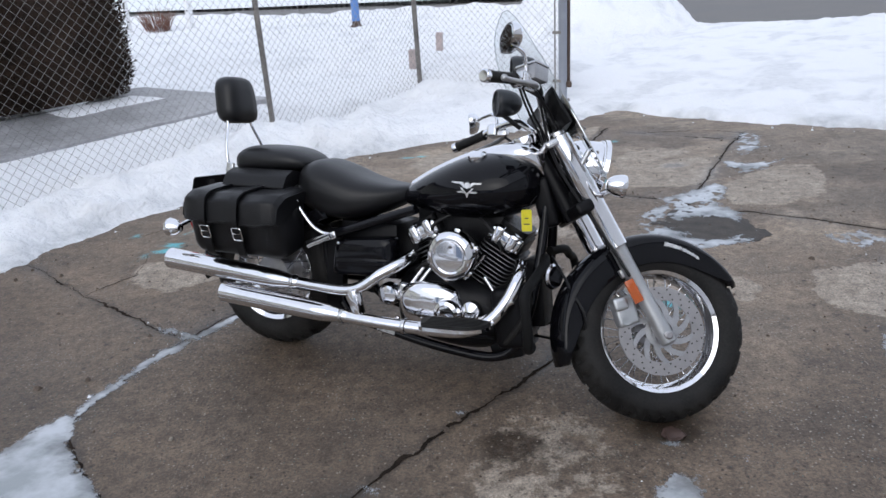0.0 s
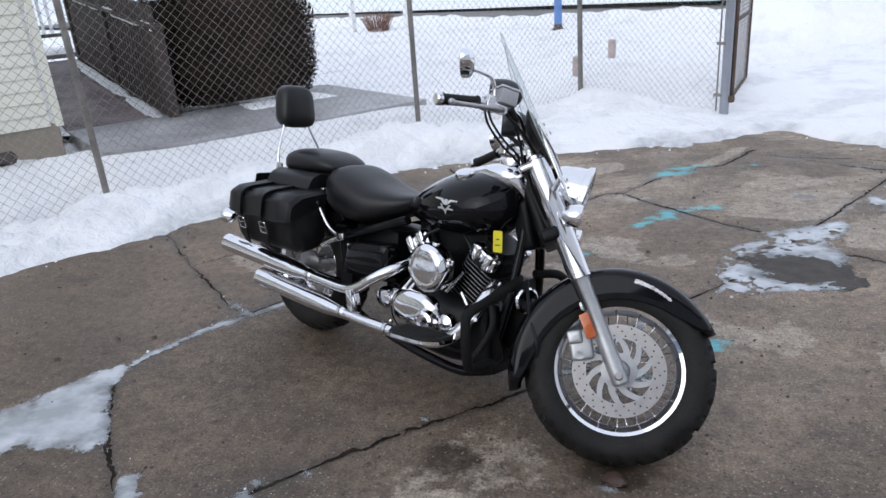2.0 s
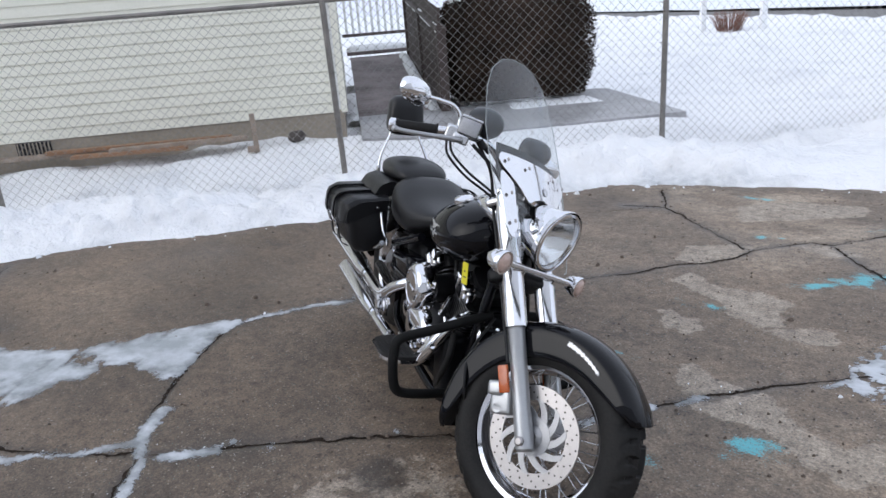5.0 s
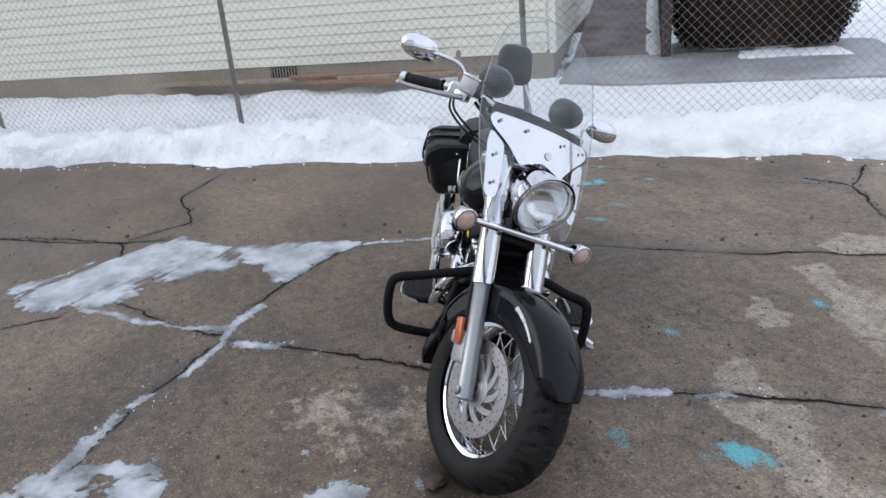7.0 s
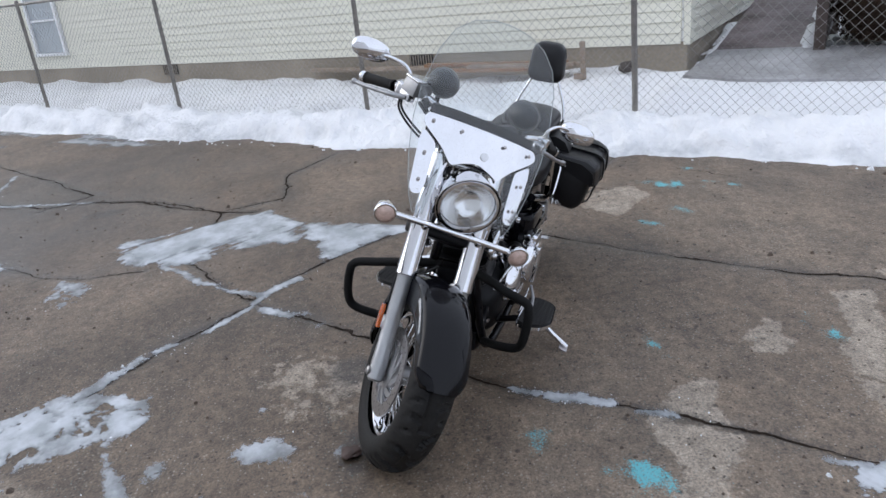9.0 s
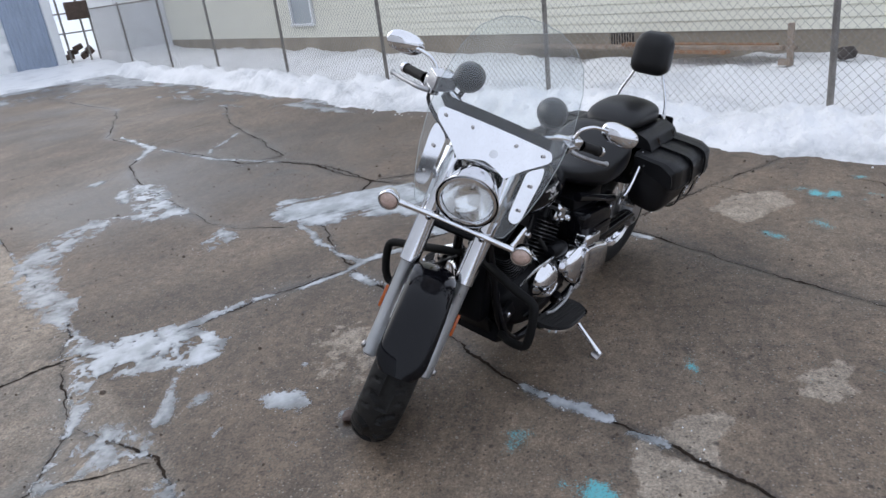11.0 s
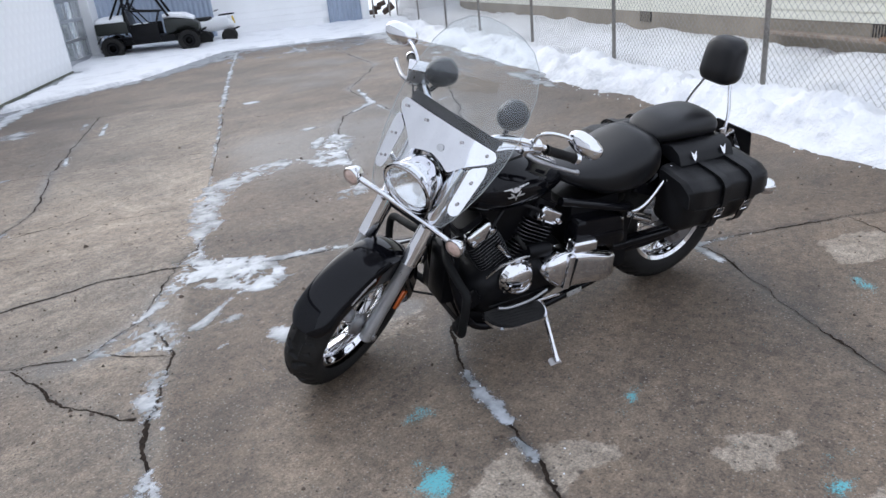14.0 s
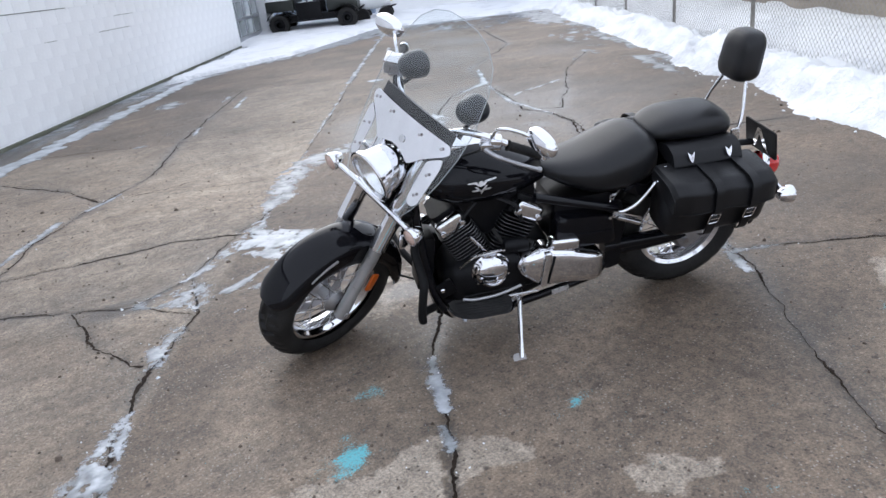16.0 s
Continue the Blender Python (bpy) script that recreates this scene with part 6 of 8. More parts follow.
# saddlebags
def bag(side):
    """A boxy leather saddlebag with a lid flap, two straps and buckles."""
    def outer(x, grow=0.0):
        t = (x + 0.17) / 0.42
        return 0.374 - 0.012 * float(step(0.85, 1.0, t)) - 0.008 * (1 - float(step(0.0, 0.1, t))) + grow

    def rounding(x, a, b, r):
        """Shrink towards an end that is rounded over r."""
        e = max(0.0, 1 - min(x - a, b - x) / r)
        return r * 0.55 * (1 - math.sqrt(max(0.0, 1 - e * e)))
    body = bmesh.new()
    rows = []
    for x in [-0.17 + 0.42 * k / 28 for k in range(29)]:
        q = rounding(x, -0.17, 0.25, 0.03)
        out = outer(x) - q - 0.012
        bot, top = 0.438 + q, 0.688 - q
        pts = rounded([(0.175, bot + 0.02), (out - 0.06, bot), (out - 0.032, bot + 0.03), (out - 0.004, 0.585), (out - 0.02, top - 0.045), (out - 0.06, top - 0.028), (0.175, top)], 0.02, 3)
        rows.append([V(x, y * side, z) for y, z in pts])
    loft(rows, True, True, body)
    ob = fixed("saddlebag", body, LEATHER, "boxy black leather saddlebag with two buckled straps", angle=50)
    lid = bmesh.new()
    rows = []
    for x in [-0.177 + 0.434 * k / 34 for k in range(35)]:
        q = rounding(x, -0.177, 0.257, 0.024)
        out = outer(x, 0.008) - q
        top = 0.7 - q + 0.003 * math.sin(x * 38)
        low = 0.572 + 0.004 * math.sin(x * 30)
        shell = rounded([(0.173, top), (out - 0.05, top - 0.014), (out - 0.006, top - 0.04), (out, low), (out - 0.008, low), (out - 0.014, top - 0.048), (out - 0.056, top - 0.022), (0.173, top - 0.01)], 0.011, 3)
        rows.append([V(x, y * side, z) for y, z in shell])
    part("lid", loft(rows, True, True, lid), LEATHER, ob, "leather lid flap with a folded edge", angle=32)
    for x, d in ((0.253, 1), (-0.173, -1)):
        flap = plate(rounded([(0.178, 0.69), (0.3, 0.675), (0.358, 0.64), (0.366, 0.585), (0.33, 0.588), (0.23, 0.635), (0.178, 0.645)], 0.012, 3), 0.006 * d, Matrix(((0, 0, 1, x), (side, 0, 0, 0), (0, 1, 0, 0), (0, 0, 0, 1))))
        part("end_flap", flap, LEATHER, ob, "side flap of the lid")
    part("seam", tube([V(x, outer(x, 0.0085) * side, 0.58 + 0.004 * math.sin(x * 30) ) for x in [-0.155 + 0.0195 * k for k in range(21)]], 0.0022, 6), LEATHER, ob)
    for x in (-0.065, 0.085):
        pts = [(0.2, 0.7), (0.27, 0.694), (0.332, 0.687), (0.362, 0.675), (0.379, 0.655), (0.385, 0.61), (0.384, 0.57), (0.368, 0.548), (0.355, 0.51), (0.345, 0.47), (0.33, 0.44), (0.3, 0.428)]
        rows = []
        for y, z in smooth_path([V(0, a, b) for a, b in pts], 3) and [(p.y, p.z) for p in smooth_path([V(0, a, b) for a, b in pts], 3)]:
            rows.append([V(x - 0.017, (y + 0.001) * side, z), V(x + 0.017, (y + 0.001) * side, z), V(x + 0.017, (y + 0.009) * side, z + 0.006), V(x - 0.017, (y + 0.009) * side, z + 0.006)])
        strap = part("strap", loft(rows), LEATHER, ob, "black leather strap")
        fr = bmesh.new()
        frame_pts = [V(x + a, (0.371 + 0.32 * b) * side, 0.535 + b) for a, b in rounded([(-0.021, -0.024), (0.021, -0.024), (0.021, 0.024), (-0.021, 0.024)], 0.008, 3)]
        tube(frame_pts + frame_pts[:2], 0.0028, 8, fr, False)
        tube([V(x - 0.02, 0.372 * side, 0.535), V(x + 0.016, 0.375 * side, 0.537)], 0.002, 6, fr)
        part("buckle", fr, CHROME, ob, "chrome buckle")
    for z in (0.62,):
        part("stud", lathe([(0.007, 0), (0.006, 0.004), (0, 0.005)], (0.258, 0.225 * side, 0.655), (1, 0, 0), 10), CHROME, ob)
    yoke = []
    for k in range(9):
        t = k / 8
        x = -0.1 + 0.29 * t
        yoke.append([V(x, y * side, z) for y, z in rounded([(0.08, 0.75), (0.15, 0.765), (0.2, 0.745), (0.225, 0.7), (0.22, 0.69), (0.15, 0.7), (0.08, 0.72)], 0.014, 3)])
    y_ob = part("yoke", loft(yoke), LEATHER, ob, "leather yoke joining the bags")
    for x in (-0.04, 0.12) if side > 0 else ():
        con = plate(rounded([(-0.009, -0.012), (0.0, -0.026), (0.009, -0.012), (0.015, 0.018), (0.0, 0.002), (-0.015, 0.018)], 0.003, 2), 0.003, pose(x, 0.216 * side, 0.735, 0, 0, 0 if side < 0 else 180) @ pose(0, 0, 0, 62, 0, 0), 0.0)
        part("concho", con, CHROME, ob, "small chrome ornament")
    return ob


for side in (-1, 1):
    bag(side).location.x = -0.024 if side > 0 else -0.008

# engine
engine = fixed("crankcase", loft([section(x, w, t, b, 3.2, 0, 28) for x, w, t, b in blend([(0.62, 0.1, 0.38, 0.2), (0.66, 0.14, 0.41, 0.16), (0.8, 0.16, 0.42, 0.13), (0.95, 0.16, 0.4, 0.13), (1.04, 0.13, 0.36, 0.16), (1.08, 0.08, 0.32, 0.2)], 4)]), ENGINE, "black V-twin engine crankcase", angle=50)


def cylinder(base, top, tag):
    base, top = Vector(base), Vector(top)
    d = (top - base).normalized()
    f = V(d.z, 0, -d.x)
    L = (top - base).length

    def slab(s0, s1, a, b, r=0.03):
        return [[base + d * s + f * x + V(0, y, 0) for x, y in rounded([(-a, -b), (a, -b), (a, b), (-a, b)], r, 4)] for s in (s0, s1)]
    cyl = fixed("cylinder", loft(slab(0, L * 0.8, 0.05, 0.058)), ENGINE, "black finned engine cylinder")
    for k in range(14):
        s = 0.04 + k * 0.0155
        g = 0.076 if k > 1 else 0.066
        fin = bmesh.new()
        loft(slab(s, s + 0.0045, g, 0.1 if k > 2 else 0.088, 0.034), True, True, fin)
        part("fin", fin, ENGINE, cyl)
        edge = bmesh.new()
        pts = [base + d * (s + 0.0022) + f * x + V(0, y, 0) for x, y in rounded([(-g, -0.1 if k > 2 else -0.088), (g, -0.1 if k > 2 else -0.088), (g, 0.1 if k > 2 else 0.088), (-g, 0.1 if k > 2 else 0.088)], 0.034, 4)]
        tube(pts + pts[:1], 0.0011, 5, edge, False)
        part("fin_edge", edge, FIN_EDGE, cyl, "bare machined fin edge")
    head = fixed("cylinder_head", loft(slab(L * 0.76, L * 0.9, 0.066, 0.085, 0.03) + slab(L * 0.93, L, 0.055, 0.075, 0.03)), ENGINE, "black cylinder head with chrome covers")
    for side in (-1, 1):
        cov = bmesh.new()
        rot = Matrix(((f.x, 0, d.x, 0), (0, 1, 0, 0), (f.z, 0, d.z, 0), (0, 0, 0, 1)))
        block((0.125, 0.035, 0.055) if side < 0 else (0.118, 0.05, 0.068), bevel=0.012 if side < 0 else 0.018, segs=3, bm=cov, m=Matrix.Translation(base + d * (L * 0.86) + V(0, 0.1 * side, 0)) @ rot)
        if side > 0:
            for a in (-0.045, 0.045):
                lathe([(0.013, 0), (0.013, 0.012), (0.009, 0.017), (0, 0.018)], base + d * (L * 0.84) + f * a + V(0, 0.118, 0), (0, 1, 0), 12, cov)
        for a in (-0.03, 0.03) if side < 0 else ():
            block((0.036, 0.05, 0.068), bevel=0.012, segs=3, bm=cov, m=Matrix.Translation(base + d * (L * 0.87) + f * a + V(0, 0.105 * side, 0)) @ rot)
        part("head_cover", cov, CHROME, head, "chrome head cover")
    return cyl


cylinder((0.9, 0, 0.3), (1.065, 0, 0.6), "front")
cylinder((0.865, 0, 0.3), (0.7, 0, 0.6), "rear")
AC = V(0.884, -0.17, 0.505)
air = fixed("air_cleaner", lathe([(0.0, -0.01), (0.06, 0.0), (0.082, 0.006), (0.088, 0.016), (0.09, 0.05), (0.086, 0.066), (0.078, 0.076), (0.066, 0.079), (0.063, 0.074), (0.056, 0.073), (0.053, 0.079), (0.03, 0.08), (0.0, 0.08)], AC, (0, -1, 0), 56), CHROME, "round polished chrome air cleaner")
part("emblem_bar", block((0.07, 0.004, 0.012), (AC.x, AC.y - 0.082, AC.z), (0, 8, 0), 0.002, 1), DULL_CHROME, air)
for k in range(6):
    a = 2 * math.pi * (k + 0.3) / 6
    part("lug", block((0.022, 0.03, 0.022), (AC.x + 0.088 * math.cos(a), AC.y - 0.035, AC.z + 0.088 * math.sin(a)), (0, -math.degrees(a), 0), 0.006, 2), CHROME, air)
fixed("intake", tube([V(0.88, -0.16, 0.5), V(0.88, 0.05, 0.5)], 0.05, 20), ENGINE)
# right-hand covers
fixed("clutch_cover", loft([[V(0.78 + 0.125 * sx * k, yy, 0.3 + 0.085 * sz * k) for sx, sz in oval(0, 0, 1, 1, 2.6, 40)] for k, yy in ((1.0, -0.14), (1.0, -0.168), (0.92, -0.182), (0.7, -0.19), (0.3, -0.193))]), CHROME, "chrome clutch cover", angle=50)
fixed("oil_filler_cover", lathe([(0.05, 0), (0.052, 0.012), (0.046, 0.03), (0.034, 0.036), (0.03, 0.032), (0.0, 0.034)], (0.86, -0.18, 0.285), (0, -1, 0), 32), CHROME, "round chrome engine cover")
fixed("pump_cover", lathe([(0.038, 0), (0.036, 0.018), (0.02, 0.03), (0, 0.032)], (0.945, -0.165, 0.29), (0, -1, 0), 24, squash=1.2), CHROME, "small chrome engine cover")
fixed("brake_pedal_arm", tube(smooth_path([V(0.98, -0.2, 0.27), V(1.05, -0.22, 0.32), V(1.12, -0.23, 0.37)], 5), 0.009, 10), CHROME)
fixed("shaft_cover", lathe([(0.045, 0), (0.045, 0.02), (0.036, 0.035), (0.0, 0.04)], (0.6, -0.13, 0.315), (0, -1, 0), 28), CHROME, "chrome pivot cover")
fixed("pivot_cover", block((0.05, 0.03, 0.075), (0.665, -0.145, 0.33), (0, 12, 0), 0.012, 3), CHROME)
for k, x in enumerate((0.7, 0.73)):
    fixed("pushrod", tube([V(x, -0.16, 0.37), V(x + 0.04, -0.14, 0.43)], 0.008, 10), CHROME)
fixed("coolant_rod", tube([V(0.98, -0.14, 0.42), V(1.04, -0.14, 0.34)], 0.007, 10), CHROME)
# left-hand covers
alt = fixed("alternator_cover", lathe([(0.078, 0), (0.08, 0.012), (0.074, 0.018), (0.07, 0.03), (0.058, 0.045), (0.04, 0.053), (0.02, 0.057), (0.0, 0.058)], (0.9, 0.15, 0.345), (0, 1, 0), 40), CHROME, "round chrome alternator cover")
part("swirl", tube([V(0.9 + 0.05 * math.cos(a), 0.199, 0.345 + 0.05 * math.sin(a)) for a in (radians(200 + 12 * k) for k in range(14))], 0.006, 8), CHROME, alt)
pod = loft([[V(x, 0.13 + yy, 0.335 + (z - 0.335) * k + (x - 0.62) * 0.12) for x, z in [(0.62 + (a - 0.62) * k, b) for a, b in rounded([(0.425, 0.262), (0.425, 0.375), (0.58, 0.41), (0.68, 0.42), (0.78, 0.385), (0.8, 0.31), (0.72, 0.245), (0.46, 0.243)], 0.026, 4)]] for k, yy in ((1.0, 0.0), (1.0, 0.06), (0.95, 0.08), (0.8, 0.092), (0.4, 0.097))])
fixed("gear_cover", pod, CHROME, "long chrome gear cover", angle=50)
fixed("gear_cover_band", block((0.03, 0.03, 0.16), (0.69, 0.225, 0.345), (0, -8, 0), 0.01, 3), CHROME)
fixed("gear_cover_lid", block((0.12, 0.06, 0.05), (0.6, 0.185, 0.43), (0, -5, 0), 0.016, 3), CHROME, "chrome battery-side cover")
fixed("gear_lever", tube(smooth_path([V(0.8, 0.24, 0.3), V(0.9, 0.27, 0.3), V(1.0, 0.28, 0.305), V(1.05, 0.275, 0.315)], 5), 0.006, 10), ALLOY)
fixed("shift_linkage", tube([V(0.72, 0.22, 0.24), V(0.95, 0.23, 0.25)], 0.006, 8), DULL_CHROME)

# hoses, plugs, bolts and small covers round the engine
for cx, dx in ((1.02, 0.35), (0.745, -0.35)):
    for side in (-1, 1):
        fixed("plug_cap", tube(smooth_path([V(cx, 0.075 * side, 0.5), V(cx + 0.01, 0.115 * side, 0.53), V(cx - dx * 0.1, 0.12 * side, 0.6), V(0.9, 0.08 * side, 0.66)], 5), 0.007, 8), PLASTIC, "black spark plug lead")
for side in (-1, 1):
    fixed("coolant_joint", tube([V(0.9, 0.125 * side, 0.405), V(0.975, 0.125 * side, 0.5)], 0.011, 12), CHROME, "short chrome pipe beside the front cylinder")
    fixed("breather_hose", tube(smooth_path([V(0.7, 0.12 * side, 0.41), V(0.76, 0.14 * side, 0.45), V(0.83, 0.13 * side, 0.44), V(0.87, 0.1 * side, 0.5)], 5), 0.009, 10), RUBBER, "black rubber breather hose")
    fixed("engine_bracket", block((0.09, 0.02, 0.07), (1.09, 0.12 * side, 0.26), (0, 25, 0), 0.006, 2), SATIN)
    fixed("engine_bolt", lathe([(0.011, 0), (0.011, 0.008), (0.006, 0.012), (0, 0.012)], (1.1, 0.132 * side, 0.27), (0, side, 0), 8), CHROME)
    fixed("engine_bolt", lathe([(0.011, 0), (0.011, 0.008), (0.006, 0.012), (0, 0.012)], (0.64, 0.152 * side, 0.225), (0, side, 0), 8), CHROME)
for a in range(6):
    t = math.radians(60 * a + 20)
    fixed("cover_bolt", lathe([(0.007, 0), (0.007, 0.006), (0, 0.008)], (0.9 + 0.074 * math.cos(t), 0.164, 0.345 + 0.074 * math.sin(t)), (0, 1, 0), 8), DULL_CHROME)
for a in range(8):
    t = math.radians(45 * a + 10)
    fixed("cover_bolt", lathe([(0.006, 0), (0.006, 0.006), (0, 0.008)], (0.78 + 0.118 * math.cos(t), -0.166, 0.3 + 0.078 * math.sin(t)), (0, -1, 0), 8), DULL_CHROME)
fixed("crankcase_rib", block((0.3, 0.012, 0.012), (0.87, 0.158, 0.235), (0, 2, 0), 0.004, 1), ENGINE)
fixed("crankcase_rib", block((0.26, 0.012, 0.012), (0.9, -0.158, 0.2), (0, -2, 0), 0.004, 1), ENGINE)
# solid black bar: the shade of the gap is put into its colour
fixed("gear_cover_gap_bar", block((0.012, 0.012, 0.13), (0.665, 0.226, 0.335), (0, -12, 0), 0.004, 1), SATIN, "black bar in place of the shaded gap between the chrome gear covers")
fixed("starter_cover", lathe([(0.03, -0.05), (0.032, -0.04), (0.032, 0.04), (0.026, 0.05), (0.0, 0.05)], (0.79, 0.14, 0.43), (1, 0, 0.1), 20), SATIN, "black starter motor housing")
fixed("oil_line", tube(smooth_path([V(0.84, 0.16, 0.43), V(0.9, 0.175, 0.44), V(0.97, 0.16, 0.42), V(1.02, 0.13, 0.36)], 5), 0.006, 8), DULL_CHROME)

# frame
for side in (-1, 1):
    fixed("frame_cradle", tube(smooth_path([V(1.17, 0.04 * side, 0.72), V(1.165, 0.08 * side, 0.5), V(1.13, 0.12 * side, 0.25), V(1.05, 0.14 * side, 0.135), V(0.85, 0.15 * side, 0.135), V(0.6, 0.15 * side, 0.175), V(0.42, 0.14 * side, 0.22), V(0.36, 0.12 * side, 0.34), V(0.36, 0.12 * side, 0.5)], 6), 0.018, 14), BLACK, "black tubular frame cradle")
    fixed("seat_rail", tube([V(0.72, 0.17 * side, 0.65), V(0.37, 0.165 * side, 0.53)], 0.018, 14), BLACK)
    fixed("frame_sticker", block((0.075, 0.004, 0.024), (0.6, 0.17 * side, 0.18), (0, 9, 0), 0.001, 1), BADGE, "pale sticker on the frame")
    fixed("side_cover", loft([[V(x, yy * side, z) for x, z in [(0.49 + (a - 0.49) * k, 0.445 + (b - 0.445) * k) for a, b in rounded([(0.36, 0.37), (0.38, 0.51), (0.62, 0.535), (0.63, 0.39)], 0.03, 4)]] for k, yy in ((1.0, 0.1), (1.0, 0.165), (0.94, 0.176), (0.75, 0.18))]), BLACK, "glossy black side cover", angle=50)
    fixed("side_cover_rib", block((0.22, 0.012, 0.03), (0.5, 0.18 * side, 0.435), (0, -3, 0), 0.008, 2), BLACK)
    fixed("side_bolt", lathe([(0.008, 0), (0.006, 0.006), (0, 0.007)], (0.4, 0.178 * side, 0.5), (0, side, 0), 10), CHROME)
    fixed("swingarm", tube([V(0.36, 0.12 * side, 0.3), V(0.2, 0.125 * side, 0.3), V(0.0, 0.12 * side, 0.315)], 0.024, 14), BLACK)
    fixed("fender_strut", block((0.26, 0.014, 0.05), (0.2, 0.14 * side, 0.56), (0, -22, 0), 0.01, 2), BLACK)
    fixed("frame_plate", loft([[V(x, yy * side, z) for x, z in rounded([(0.325, 0.235), (0.395, 0.225), (0.4, 0.42), (0.385, 0.55), (0.335, 0.55), (0.33, 0.42)], 0.02, 3)] for yy in (0.13, 0.15)]), SATIN, "black frame plate behind the engine")
    fixed("shock_link", tube([V(0.3, 0.12 * side, 0.5), V(0.33, 0.12 * side, 0.34)], 0.015, 10), SATIN)
fixed("steering_head", tube([V(1.14, 0, 0.86), V(1.225, 0, 0.7)], 0.038, 18), BLACK)
fixed("down_box", block((0.07, 0.13, 0.25), (1.145, 0, 0.36), (0, -6, 0), 0.015, 2), SATIN, "black regulator and cover between the frame tubes")
fixed("under_tray", block((0.12, 0.22, 0.08), (1.06, 0, 0.15), (0, -20, 0), 0.015, 2), SATIN)
fixed("skid_plate", block((0.02, 0.15, 0.11), (1.12, 0, 0.19), (0, 20, 0), 0.006, 2), SATIN)
fixed("lower_cover", block((0.12, 0.1, 0.22), (1.09, -0.14, 0.29), (0, -10, 0), 0.03, 3), SATIN, "black cover low in front of the engine")
fixed("lower_cover_pipe", tube(smooth_path([V(1.13, -0.16, 0.42), V(1.16, -0.18, 0.35), V(1.13, -0.19, 0.27), V(1.08, -0.18, 0.2)], 5), 0.012, 10), RUBBER)
fixed("steering_cover", block((0.07, 0.11, 0.18), (1.165, -0.01, 0.69), (0, -18, 0), 0.02, 3), SATIN)
fixed("inner_block", block((0.36, 0.11, 0.22), (0.85, 0, 0.56), (0, 0, 0), 0.03, 2), SATIN)
fixed("battery_box", block((0.25, 0.22, 0.22), (0.49, 0, 0.47), (0, 0, 0), 0.02, 2), SATIN)
horn = fixed("horn", lathe([(0.0, -0.02), (0.03, -0.018), (0.045, -0.004), (0.047, 0.006), (0.04, 0.012), (0.03, 0.008), (0.0, 0.012)], (1.21, -0.06, 0.43), (0.85, -0.4, 0.1), 28), CHROME, "round chrome horn")
final = fixed("final_drive", lathe([(0.0, 0.0), (0.06, 0.004), (0.075, 0.02), (0.078, 0.05), (0.06, 0.07), (0.045, 0.075)], (0.0, 0.145, 0.315), (0, -1, 0), 30), ALLOY, "cast alloy final drive hub")
part("drain_plug", lathe([(0.012, 0), (0.012, 0.008), (0, 0.01)], (0.02, 0.147, 0.29), (0, 1, 0), 8), STEEL, final)
fixed("drive_tube", tube([V(0.05, 0.12, 0.32), V(0.4, 0.125, 0.33)], 0.03, 16), BLACK)

# exhaust
fixed("exhaust_header", tube(smooth_path([V(0.69, -0.12, 0.47), V(0.665, -0.19, 0.445), V(0.6, -0.225, 0.405), V(0.53, -0.237, 0.355), V(0.46, -0.24, 0.335), V(0.34, -0.24, 0.337), V(0.24, -0.24, 0.343)], 6), 0.0225, 20), CHROME, "chrome exhaust header of the rear cylinder")
fixed("exhaust_header", tube(smooth_path([V(1.1, -0.1, 0.47), V(1.115, -0.17, 0.44), V(1.09, -0.22, 0.36), V(1.03, -0.245, 0.285), V(0.94, -0.252, 0.245), V(0.8, -0.255, 0.235), V(0.6, -0.257, 0.235), V(0.46, -0.257, 0.24)], 6), 0.0235, 20), CHROME, "chrome exhaust header of the front cylinder")


def muffler(a, b, label):
    a, b = Vector(a), Vector(b)
    d = (b - a)
    L = d.length
    return fixed("muffler", lathe([(0.022, -0.01), (0.025, 0.0), (0.026, 0.02), (0.036, 0.09), (0.039, 0.14), (0.041, 0.3), (0.042, L * 0.9), (0.043, L), (0.039, L), (0.038, L - 0.06), (0.0, L - 0.06)], a, d, 32), CHROME, label)


muffler((0.25, -0.242, 0.342), (-0.375, -0.243, 0.377), "chrome upper silencer")
muffler((0.48, -0.257, 0.24), (-0.09, -0.257, 0.27), "chrome lower silencer")
fixed("exhaust_strap", block((0.035, 0.05, 0.1), (0.515, -0.245, 0.295), (0, -12, 0), 0.008, 2), CHROME)
for p in ((0.235, -0.242, 0.343), (0.462, -0.257, 0.24), (0.72, -0.256, 0.235)):
    fixed("pipe_clamp", lathe([(0.0285, -0.007), (0.0295, 0), (0.0285, 0.007)], p, (1, 0, 0), 24), DULL_CHROME)

